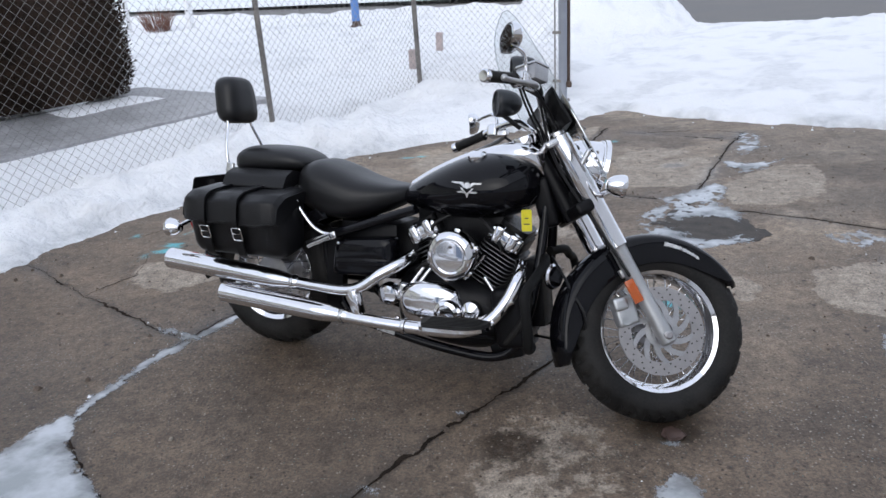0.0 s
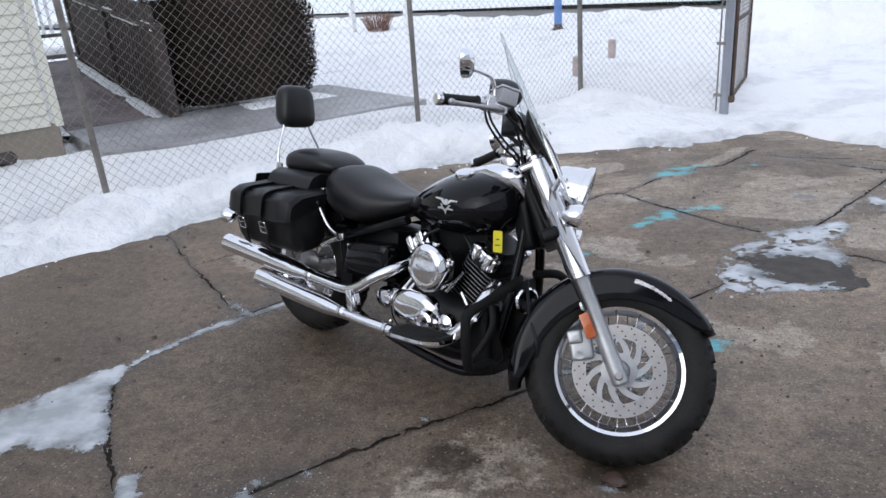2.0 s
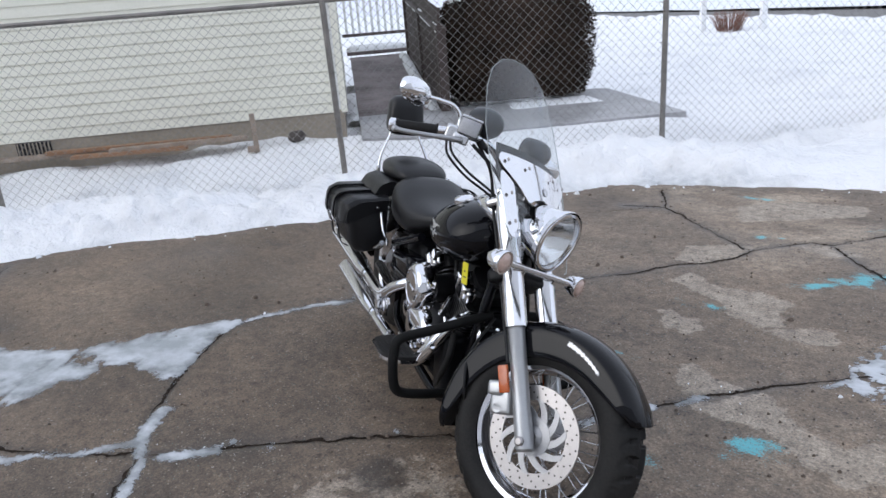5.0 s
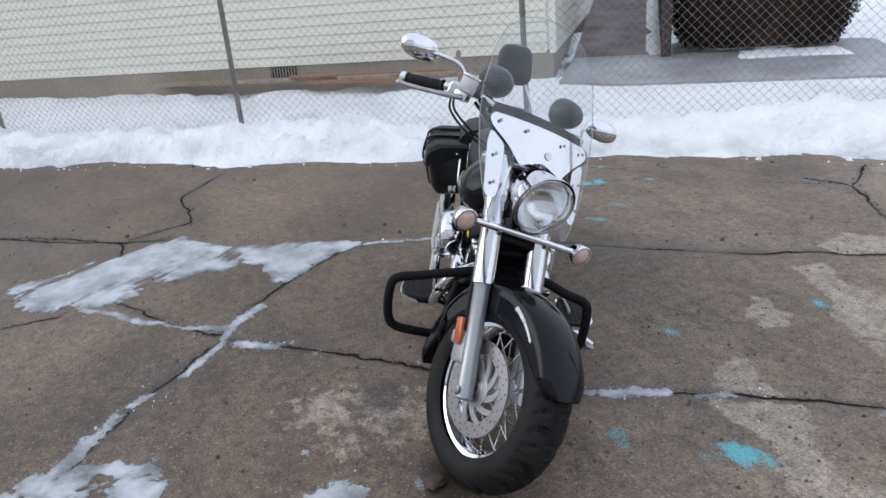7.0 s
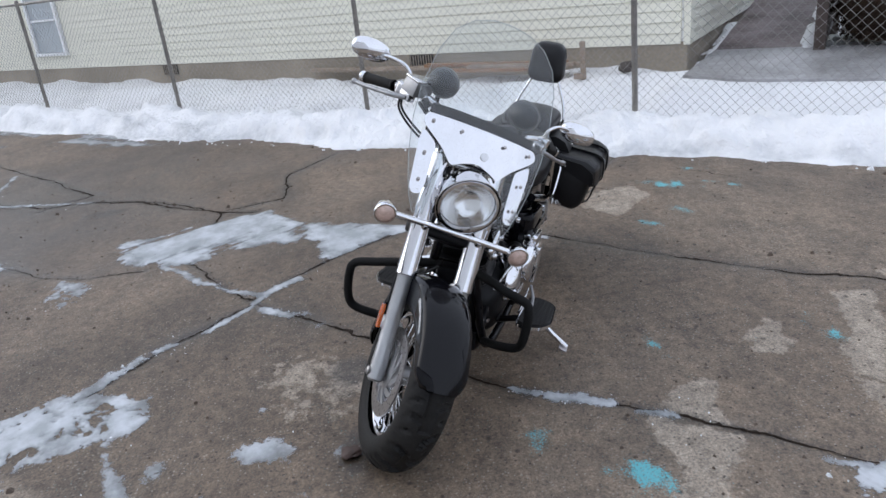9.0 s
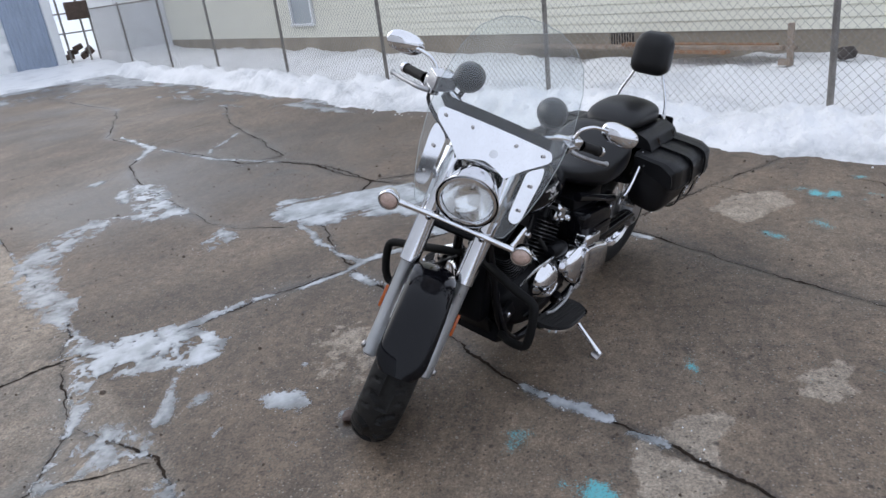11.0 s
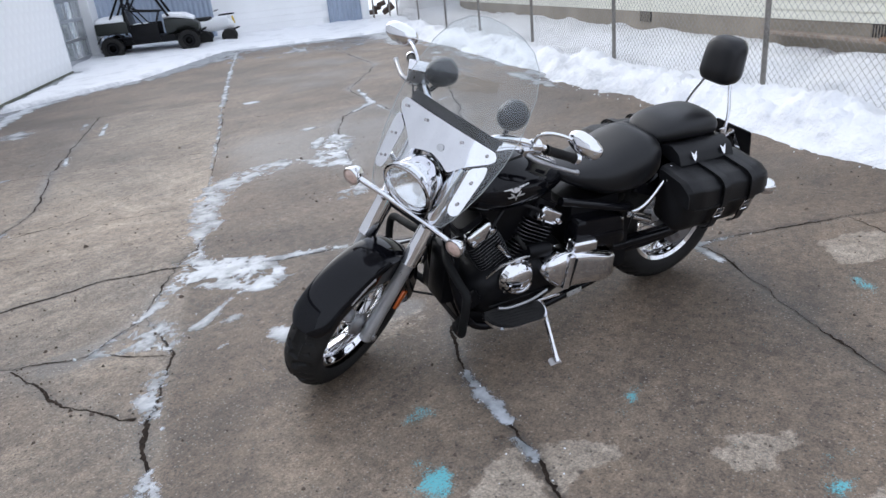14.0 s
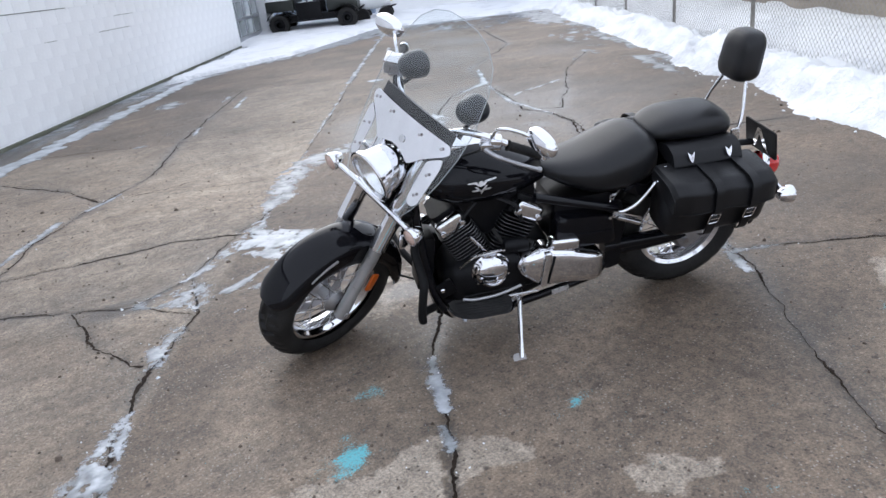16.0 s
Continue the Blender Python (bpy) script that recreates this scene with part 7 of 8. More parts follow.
# footboards, engine bars, stand
for side in (-1, 1):
    x0 = 0.8 if side < 0 else 0.85
    y0 = 0.245
    out = rounded([(0.0, 0.0), (0.0, 0.07), (0.03, 0.12), (0.2, 0.13), (0.26, 0.09), (0.27, 0.0)], 0.035, 5)
    m = pose(x0, y0 * side, 0.262, 0, -4, 0) @ Matrix.Diagonal((1, side, 1, 1))
    board = fixed("footboard", plate(out, 0.012, m), CHROME, "oval footboard with a black rubber mat and chrome rim")
    inner = [(0.135 + (x - 0.135) * 0.93, 0.06 + (y - 0.06) * 0.9) for x, y in out]
    part("rubber_mat", plate(inner, 0.009, m @ Matrix.Translation((0, 0, 0.0125))), RUBBER, board, "ribbed black rubber mat")
    for k in range(6):
        part("rib", block((0.2, 0.004, 0.003), (0.135, 0.025 + 0.016 * k, 0.0225), (0, 0, 0), 0.001, 1), RUBBER, board, m=m if side > 0 else pose(x0, y0 * side, 0.262, 0, -4, 0) @ Matrix.Diagonal((1, -1, 1, 1)))
    fixed("board_mount", tube([V(x0 + 0.12, 0.12 * side, 0.2), V(x0 + 0.13, 0.28 * side, 0.255)], 0.013, 10), SATIN)
    w = -0.395 if side < 0 else 0.305
    guard = [V(1.165, 0.05 * side, 0.5), V(1.2, 0.14 * side, 0.495), V(1.2, w * 0.72, 0.46), V(1.2, w * 0.95, 0.435), V(1.21, w, 0.39), V(1.22, w * 0.99, 0.3), V(1.215, w * 0.92, 0.255), V(1.2, w * 0.7, 0.235), V(1.14, 0.14 * side, 0.2)]
    fixed("engine_guard", tube(smooth_path(guard, 6), 0.0165, 16), FOAM, "black foam-wrapped engine guard bar")
foot_top, foot = V(0.79, 0.17, 0.215), V(0.862, 0.435, 0.093)
stand = fixed("side_stand", tube(smooth_path([foot_top, V(0.8, 0.225, 0.2), V(0.835, 0.34, 0.14), foot], 5), [0.013] * 6 + [0.011] * 9 + [0.01], 12), CHROME, "chrome side stand resting on the concrete")
part("foot", loft([[foot + V(a, b, -0.006 + h - 0.21 * b) for a, b in rounded([(-0.022, -0.03), (0.03, -0.03), (0.042, 0.07), (-0.008, 0.075)], 0.014, 3)] for h in (-0.004, 0.004)]), STEEL, stand)
part("spring", tube([V(0.8 + 0.1 * k / 60 + 0.008 * math.cos(k * 1.2), 0.2 + 0.05 * k / 60, 0.215 + 0.008 * math.sin(k * 1.2)) for k in range(60)], 0.002, 5), STEEL, stand)
part("pivot", lathe([(0.02, -0.02), (0.022, 0.0), (0.02, 0.02), (0.0, 0.022)], foot_top, (0.2, 0.3, 1), 16), SATIN, stand)
tag_m = pose(1.133, -0.148, 0.6, 90, 0, 8) @ pose(0, 0, 0, 0, 0, 4)
tag = fixed("price_tag", plate(rounded([(-0.018, 0), (0.018, 0), (0.018, 0.075), (-0.018, 0.075)], 0.004, 2), 0.0012, tag_m), YELLOW, "yellow paper tag hung from the frame")
part("mark", block((0.02, 0.004, 0.001), (0, 0.025, 0.0016), bevel=0), INK, tag, m=tag_m)
part("mark", block((0.012, 0.004, 0.001), (0, 0.045, 0.0016), bevel=0), INK, tag, m=tag_m)
part("string", tube([V(1.133, -0.147, 0.674), V(1.14, -0.13, 0.7), V(1.15, -0.1, 0.72)], 0.0012, 5), PLASTIC, tag)


# ---------- fence ----------
GALV = material("weathered_galvanised_steel", (0.2, 0.19, 0.18), 0.5, 0.6, 0.25, 6, 120, bump=0.15, bscale=200, tint=(0.27, 0.25, 0.23))
BLUE_GALV = material("grey_gate_post_paint", (0.3, 0.32, 0.36), 0.45, 0.4, 0.15, 6, 120)
WIRE = material("fence_wire", (0.3, 0.29, 0.28), 0.5, 0.5, 0.3, 2, 60)
RUST = material("rusty_dark_steel", (0.1, 0.07, 0.055), 0.7, 0.3, 0.35, 12, 120, bump=0.3, bscale=150)


def wire_panel(a, b, z0, z1, pitch=0.08, r=0.0023, sag=0.0, seed=0):
    """Crossed diagonal wires between two uprights, each wire a thin three-sided bar."""
    a, b = Vector(a), Vector(b)
    L = (b - a).length
    d = (b - a).normalized()
    nrm = V(-d.y, d.x, 0)
    H = z1 - z0
    verts, faces = [], []
    for lean in (1, -1):
        k = -int(H / pitch) - 1
        while k * pitch < L + H:
            s = k * pitch
            # line (s + lean-dependent) from bottom to top, clipped to the panel
            lo, hi = (s, s + H) if lean > 0 else (s, s - H)
            t0, t1 = 0.0, 1.0
            dx = hi - lo
            for bound, sign in ((0.0, 1), (L, -1)):
                p0, p1 = (lo - bound) * sign, (hi - bound) * sign
                if p0 < 0 and p1 < 0:
                    t0, t1 = 1, 0
                elif p0 < 0:
                    t0 = max(t0, p0 / (p0 - p1))
                elif p1 < 0:
                    t1 = min(t1, p0 / (p0 - p1))
            if t1 - t0 > 0.01:
                n = 4 if sag else 1
                base = len(verts)
                for i in range(n + 1):
                    t = t0 + (t1 - t0) * i / n
                    x, z = lo + dx * t, z0 + H * t
                    off = sag * math.sin(math.pi * min(1, max(0, x / L))) * math.sin(math.pi * (z - z0) / H) + 0.0018 * lean
                    c = a + d * x + nrm * off
                    for q in range(3):
                        w = 2 * math.pi * q / 3
                        verts.append((c.x + nrm.x * r * math.cos(w) + d.x * r * math.sin(w), c.y + nrm.y * r * math.cos(w) + d.y * r * math.sin(w), z))
                for i in range(n):
                    p = base + 3 * i
                    for q in range(3):
                        faces.append((p + q, p + (q + 1) % 3, p + 3 + (q + 1) % 3, p + 3 + q))
            k += 1
    return array_mesh("wire_mesh", verts, faces, WIRE)


def post(u, v, z0, z1, r, parent, mat=GALV, lean=(0, 0), cap=True):
    x, y = v, u
    bm = tube([V(x, y, z0), V(x + lean[0], y + lean[1], z1)], r, 14)
    p = part("post", bm, mat, parent, "weathered steel fence post")
    if cap:
        part("cap", lathe([(r * 1.15, -0.02), (r * 1.2, 0.0), (r * 1.1, 0.02), (r * 0.6, 0.04), (0, 0.045)], (x + lean[0], y + lean[1], z1), (0, 0, 1), 14), mat, p)
    return p


FENCE_V = -5.3
fence = thing("chain_link_fence", "weathered chain link fence with steel posts standing in snow", "fence", YARD)
post_us = [7.0, 4.58, 1.55, -1.43, -4.53, -7.6, -10.7, -13.55, -16.7, -19.9]
for k, u in enumerate(post_us):
    post(u, FENCE_V, -0.1, 1.66, 0.03 if k == 0 else 0.026, fence, lean=(0, 0.02 if k % 2 else -0.015))
for a, b in zip(post_us[:-1], post_us[1:]):
    me = wire_panel((FENCE_V + 0.03, b, 0), (FENCE_V + 0.03, a, 0), 0.03, 1.64, sag=0.03 if a == 7.0 else 0.0, r=0.0023 if b > -9 else 0.0026)
    w = new("wire_mesh", me)
    w.parent = fence
    part("top_rail", tube([V(FENCE_V, b, 1.645), V(FENCE_V, a, 1.645)], 0.02, 12), GALV, fence, "horizontal steel top rail")
for u in post_us[:6]:
    for z in (0.35, 0.7, 1.05, 1.4):
        part("tie", lathe([(0.0285, -0.004), (0.0305, 0), (0.0285, 0.004)], (FENCE_V, u, z), (0, 0, 1), 12), GALV, fence)
GATE_U, GATE_V = 7.0, -3.38
post(GATE_U, GATE_V, -0.1, 2.0, 0.045, fence, BLUE_GALV)
me = wire_panel((FENCE_V, 7.0, 0), (GATE_V - 0.05, GATE_U, 0), 0.1, 1.64)
w = new("wire_mesh", me)
w.parent = fence
part("top_rail", tube([V(FENCE_V, 7.0, 1.645), V(GATE_V, GATE_U, 1.645)], 0.02, 12), GALV, fence)
part("tension_bar", tube([V(GATE_V - 0.09, GATE_U, 0.08), V(GATE_V - 0.09, GATE_U, 1.66)], 0.008, 8), GALV, fence)
for z in (0.25, 0.75, 1.25):
    part("band", block((0.1, 0.012, 0.03), (GATE_V - 0.05, GATE_U - 0.04, z), (0, 0, 0), 0.003, 1), GALV, fence)
gate = thing("fence_gate", "open chain link gate leaf on a grey post", "gate", YARD)
ga, gb = V(GATE_V + 0.03, GATE_U + 0.07, 0), V(GATE_V - 0.56, GATE_U + 1.3, 0)
for p, z0 in ((ga, 0.2), (gb, 0.22)):
    part("stile", tube([p + V(0, 0, z0), p + V(0, 0, 1.7)], 0.022, 12), RUST, gate, "rusty steel stile")
for z in (0.22, 0.95, 1.68):
    part("rail", tube([ga + V(0, 0, z), gb + V(0, 0, z)], 0.018, 12), RUST, gate)
w = new("wire_mesh", wire_panel(ga, gb, 0.22, 1.68))
w.parent = gate
part("hinge", lathe([(0.03, 0), (0.035, 0.03), (0.03, 0.06), (0, 0.062)], V(GATE_V + 0.06, GATE_U + 0.02, 0.18), (0, 0, 1), 12), RUST, gate)

# ---------- house beside the lot ----------
SIDING = material("cream_vinyl_siding", (0.78, 0.765, 0.66), 0.5, 0, 0.05, 1.2, 40, bump=0.1, bscale=60)
TRIM = material("white_trim_paint", (0.8, 0.81, 0.82), 0.5, 0, 0.06, 2, 60)
FOUND = material("stained_concrete_foundation", (0.3, 0.26, 0.21), 0.85, 0, 0.25, 1.4, 30, bump=0.5, bscale=60)
SHINGLE = material("grey_roof_shingle", (0.12, 0.12, 0.12), 0.9, 0, 0.3, 3, 60, bump=0.5, bscale=80)
# the next-to-last black here stands in for unlit depth behind slats and panes
DARK = material("unlit_void_black", (0.02, 0.02, 0.022), 0.8, 0, 0.2)
HV, HU0, HU1 = -7.05, -18.5, 1.62
house = thing("house", "cream clapboard house on a concrete foundation", "house", YARD)
foundation = part("foundation", block((6.9, HU1 - HU0 - 0.06, 1.2), (HV - 3.49, (HU0 + HU1) / 2, -0.09), bevel=0.01), FOUND, house, "stained grey concrete foundation")
part("wall", block((6.9, HU1 - HU0 - 0.04, 3.1), (HV - 3.5, (HU0 + HU1) / 2, 2.05), bevel=0.0), TRIM, house, "plain wall behind the siding")
roof_bm = bmesh.new()
for s in (-1, 1):
    cx = HV - 3.5
    loft([[V(cx, HU0 - 0.3, 5.4), V(cx + s * 4.0, HU0 - 0.3, 3.5), V(cx + s * 4.0, HU0 - 0.3, 3.38), V(cx, HU0 - 0.3, 5.26)], [V(cx, HU1 + 0.3, 5.4), V(cx + s * 4.0, HU1 + 0.3, 3.5), V(cx + s * 4.0, HU1 + 0.3, 3.38), V(cx, HU1 + 0.3, 5.26)]], True, True, roof_bm)
part("roof", roof_bm, SHINGLE, house, "low gable roof")
gable = bmesh.new()
for u in (HU0 + 0.05, HU1 - 0.05):
    loft([[V(HV - 7.0, u - 0.05, 3.5), V(HV, u - 0.05, 3.5), V(HV - 3.5, u - 0.05, 5.2)], [V(HV - 7.0, u + 0.05, 3.5), V(HV, u + 0.05, 3.5), V(HV - 3.5, u + 0.05, 5.2)]], True, True, gable)
part("gable", gable, SIDING, house)


def board_mesh(L, along):
    """One lapped siding board of length L."""
    bm = bmesh.new()
    prof = [(0.0, 0.0), (0.024, 0.0), (0.025, 0.004), (0.009, 0.122), (0.0, 0.122)]
    ends = (-L / 2, L / 2)
    if along == "u":
        loft([[V(x, e, z) for x, z in prof] for e in ends], True, True, bm)
    else:
        loft([[V(e, x, z) for x, z in prof] for e in ends], True, True, bm)
    me = bpy.data.meshes.new("siding_board")
    bmesh.ops.recalc_face_normals(bm, faces=bm.faces)
    bm.to_mesh(me)
    bm.free()
    me.materials.append(SIDING)
    return me


WIN = (-10.45, -9.55, 0.77, 1.95)
long_board, end_board = board_mesh(HU1 - HU0 - 0.2, "u"), board_mesh(6.8, "v")
left_board, right_board = board_mesh(WIN[0] - HU0 - 0.15, "u"), board_mesh(HU1 - WIN[1] - 0.15, "u")
for k in range(26):
    z = 0.485 + 0.115 * k
    if z + 0.115 > WIN[2] - 0.05 and z < WIN[3] + 0.05:
        runs = [(left_board, (HU0 + 0.1 + WIN[0] - 0.05) / 2), (right_board, (HU1 - 0.1 + WIN[1] + 0.05) / 2)]
    else:
        runs = [(long_board, (HU0 + HU1) / 2)]
    for me, mid in runs:
        b = new("siding_board", me)
        b.parent, b.location = house, (HV - 0.05, mid, z)
    b = new("siding_board", end_board)
    b.parent, b.location = house, (HV - 3.5, HU1 - 0.02, z)
part("corner_trim", block((0.075, 0.075, 3.0), (HV - 0.025, HU1 - 0.025, 1.98), bevel=0.006), SIDING, house, "cream corner trim")
part("corner_trim", block((0.1, 0.1, 3.0), (HV - 0.035, HU0 + 0.035, 1.98), bevel=0.006), TRIM, house, "white corner trim")
win = part("window", block((0.06, WIN[1] - WIN[0] + 0.06, 0.07), (HV - 0.01, (WIN[0] + WIN[1]) / 2, WIN[3]), bevel=0.004), TRIM, house, "white framed window with a curtain")
part("sill", block((0.1, WIN[1] - WIN[0] + 0.1, 0.05), (HV, (WIN[0] + WIN[1]) / 2, WIN[2] - 0.02), bevel=0.006), TRIM, win)
for u in (WIN[0], WIN[1]):
    part("jamb", block((0.06, 0.07, WIN[3] - WIN[2]), (HV - 0.01, u, (WIN[2] + WIN[3]) / 2), bevel=0.004), TRIM, win)
part("sash", block((0.04, WIN[1] - WIN[0], 0.04), (HV - 0.02, (WIN[0] + WIN[1]) / 2, 1.36), bevel=0.003), TRIM, win)
CURTAIN = material("pale_curtain", (0.5, 0.54, 0.62), 0.9, 0, 0.15, 10, 60)
cur = [[V(HV - 0.042 + 0.006 * math.sin(k * 1.9), WIN[0] + 0.03 + k * 0.0208, z) for k in range(41)] for z in (WIN[2], WIN[3])]
part("curtain", loft(cur, False, False), CURTAIN, win, "pale blue curtain")
part("pane", block((0.005, WIN[1] - WIN[0] - 0.06, WIN[3] - WIN[2]), (HV - 0.022, (WIN[0] + WIN[1]) / 2, (WIN[2] + WIN[3]) / 2), bevel=0), PANE, win).visible_shadow = False
for u in (-1.8, -6.8):
    # black backing: the shade between the slats is put into its colour
    vent = part("vent", block((0.02, 0.36, 0.16), (HV - 0.03, u, 0.4), bevel=0.004), DARK, house, "louvred foundation vent")
    for k in range(9):
        part("slat", block((0.025, 0.012, 0.15), (HV - 0.022, u - 0.16 + 0.04 * k, 0.4), bevel=0.002), FOUND, vent)

# stake, lumber and stone by the house
WOOD = material("weathered_timber", (0.25, 0.19, 0.145), 0.8, 0, 0.3, 5, 80, bump=0.4, bscale=90, tint=(0.33, 0.27, 0.22))
FRESH = material("brown_stained_timber", (0.27, 0.15, 0.085), 0.7, 0, 0.3, 6, 80, bump=0.3, bscale=90)
stake = thing("wooden_stake", "short weathered timber stake standing in the snow", "stake", YARD)
part("upright", block((0.05, 0.055, 0.42), (-6.48, 0.64, 0.42), (0, 3, 8), 0.006), WOOD, stake)
part("cleat", block((0.04, 0.1, 0.06), (-6.44, 0.6, 0.27), (0, 0, 8), 0.006), WOOD, stake)
for k, (u0, u1, v0, v1, z, w, mat, label) in enumerate([(-3.6, 0.5, -6.98, -6.85, 0.335, 0.14, WOOD, "long weathered plank lying on snow by the house"), (-1.6, 0.35, -6.86, -6.78, 0.372, 0.1, FRESH, "brown stained plank lying on the snow"),
                                                        (-1.3, -0.1, -6.72, -6.64, 0.325, 0.1, FRESH, "brown stained plank lying on the snow"), (-0.9, 0.45, -6.7, -6.72, 0.36, 0.09, WOOD, "weathered plank lying on the snow")]):
    ang = -math.degrees(math.atan2(v1 - v0, u1 - u0))
    p = part("plank", block((w, math.hypot(u1 - u0, v1 - v0), 0.04), bevel=0.004), mat, None, label, YARD @ pose((v0 + v1) / 2, (u0 + u1) / 2, z, 0, 0, ang))
    tagged(p, label, "plank", "planks by the house")
STONE = material("dark_stone", (0.07, 0.06, 0.055), 0.9, 0, 0.4, 10, 60, bump=0.6, bscale=50)


def rock(at, r, label, seed, mat=None, flat=0.7):
    bm = bmesh.new()
    bmesh.ops.create_icosphere(bm, subdivisions=3, radius=r)
    for v in bm.verts:
        n = noise.fractal(v.co / r * 1.3 + V(seed, 0, 0), 1.0, 2.0, 4)
        v.co *= 1 + 0.35 * n
        v.co.z *= flat
    ob = part("rock", bm, mat or STONE, None, label, Matrix.Translation(at))
    return tagged(ob, label, "rock")


rock(uv(1.05, -6.72, 0.31), 0.09, "dark stone lying on the snow by the foundation", 3)

# ---------- garden path, ramp, hedge ----------
SLAB = material("grey_path_concrete", (0.22, 0.215, 0.21), 0.5, 0, 0.3, 1.5, 22, bump=0.4, bscale=70, tint=(0.36, 0.36, 0.37))
path_bm = bmesh.new()
rows = []
for k in range(30):
    u = 1.75 + 3.35 * k / 29
    near = -5.95 - 0.25 * max(0, 1 - k / 5) + 0.1 * k / 29 + 0.012 * math.sin(k * 2.1)
    far = -7.75 if k < 20 else -7.75 - 1.3 * ((k - 20) / 9) ** 1.2 + 0.9 * ((k - 20) / 9) ** 3
    rows.append([V(near, u, 0.3), V(far, u, 0.32), V(far, u, 0.1), V(near, u, 0.1)])
path = part("garden_path", loft(rows, True, True, path_bm), SLAB, None, "wet grey concrete garden path", YARD)
tagged(path, "wet grey concrete path swept of snow", "path", kind="structure")
DECK = material("dark_red_brown_deck_timber", (0.06, 0.027, 0.027), 0.6, 0, 0.4, 2.2, 45, bump=0.3, bscale=60, tint=(0.24, 0.2, 0.2))
RAILWOOD = material("dark_brown_painted_timber", (0.06, 0.043, 0.037), 0.6, 0, 0.25, 4, 70, bump=0.2, bscale=80)
ramp = thing("entrance_ramp", "dark brown timber ramp with snow beside the house", "ramp", YARD)


def ramp_z(v):
    return 0.3 + 0.5 * min(1, max(0, (-7.65 - v) / 4.4))


nb = 31
for k in range(nb):
    v = -7.72 - 0.142 * k
    part("deck_board", block((0.136, 0.98, 0.035), (v, 2.24, ramp_z(v) - 0.015), (0, 6.5, 0), 0.004), DECK, ramp)
part("landing", block((1.6, 1.2, 0.06), (-12.9, 2.3, 0.86), bevel=0.006), DECK, ramp, "snowy timber landing")
part("stringer", block((4.5, 0.05, 0.2), (-9.85, 2.75, 0.42), (0, 6.5, 0), 0.004), RAILWOOD, ramp)
for v, top in ((-7.55, 1.32), (-9.7, 1.55), (-11.9, 1.8)):
    part("rail_post", block((0.11, 0.11, top - 0.1), (v, 2.82, (top + 0.1) / 2), bevel=0.008), RAILWOOD, ramp, "dark brown railing post")
part("handrail", block((4.55, 0.13, 0.04), (-9.72, 2.82, 1.52), (0, 6.3, 0), 0.006), RAILWOOD, ramp)
part("lower_rail", block((4.4, 0.05, 0.1), (-9.72, 2.82, 0.52), (0, 6.3, 0), 0.006), RAILWOOD, ramp)
for k in range(36):
    v = -7.68 - 0.117 * k
    z = 0.6 + (-7.6 - v) * 0.11
    part("baluster", block((0.075, 0.035, 1.2), (v, 2.82, z + 0.3), bevel=0.003), RAILWOOD, ramp)
for k in range(9):
    part("baluster", block((0.035, 0.05, 0.8), (-13.7, 1.75 + 0.13 * k, 1.55), bevel=0.003), TRIM, ramp)
part("end_rail", block((0.06, 1.3, 0.06), (-13.7, 2.3, 1.14), bevel=0.004), RAILWOOD, ramp)
part("end_rail", block((0.06, 1.3, 0.06), (-13.7, 2.3, 1.95), bevel=0.004), RAILWOOD, ramp)


def drift(name, v0, v1, u0, u1, zf, seed, label, hi=0.05):
    """A thin uneven layer of snow on top of something."""
    def f(x, y):
        u, v = x * 0.591 + y * 0.8066, x * 0.8066 - y * 0.591
        edge = np.minimum(np.minimum(v - v0, v1 - v), np.minimum(u - u0, u1 - u))
        e = edge + 0.08 * fnoise(u * 3, v * 3, 4, seed)
        return zf(v) + hi * step(0.0, 0.12, e) + 0.012 * fnoise(u * 8, v * 8, 3, seed + 3) - 0.03 * (e < 0.01)
    def k(x, y):
        u, v = x * 0.591 + y * 0.8066, x * 0.8066 - y * 0.591
        return np.minimum(np.minimum(v - v0, v1 - v), np.minimum(u - u0, u1 - u)) + 0.08 * fnoise(u * 3, v * 3, 4, seed) > 0.0
    ob = new(name, grid_mesh(name, np.arange(v0, v1, 0.035), np.arange(u0, u1, 0.035), f, SNOW, k, yard_to_world))
    return tagged(ob, label, "snow", kind="stuff")


rz = np.vectorize(ramp_z)
drift("snow_on_ramp", -12.1, -7.6, 2.6, 2.78, lambda v: rz(v) + 0.0, 401, "snow swept against the ramp's railing")
drift("snow_on_ramp", -9.2, -7.6, 1.62, 1.82, lambda v: rz(v) - 0.03, 402, "sliver of snow between the ramp and the house", 0.04)
drift("snow_on_landing", -13.7, -12.1, 1.7, 2.9, lambda v: 0.89 + 0 * v, 403, "snow lying on the landing", 0.06)
drift("snow_on_handrail", -11.9, -7.5, 2.755, 2.885, lambda v: 1.515 + (-9.72 - v) * 0.11, 404, "snow along the handrail", 0.05)

LEAF = material("dark_dormant_hedge", (0.02, 0.0135, 0.01), 0.8, 0, 0.45, 4, 40, tint=(0.036, 0.023, 0.016), Specular_IOR_Level=0.15)
hedge = thing("clipped_hedge", "dense dark brown clipped hedge with snow under it", "hedge", YARD)


def hedge_surface(a, h, grow=0.0):
    """Point on the hedge's rounded box: angle a round it, h up it, 0 to 1."""
    c, s = math.cos(a), math.sin(a)
    rx = 0.98 + grow
    ry = 0.95 + grow
    belly = 1 - 0.12 * max(0, 0.25 - h) / 0.25 - 0.22 * max(0, (h - 0.75) / 0.25) ** 2
    return V(-8.42 + rx * belly * math.copysign(abs(c) ** 0.55, c), 3.86 + ry * belly * math.copysign(abs(s) ** 0.55, s), 0.36 + 1.22 * h)


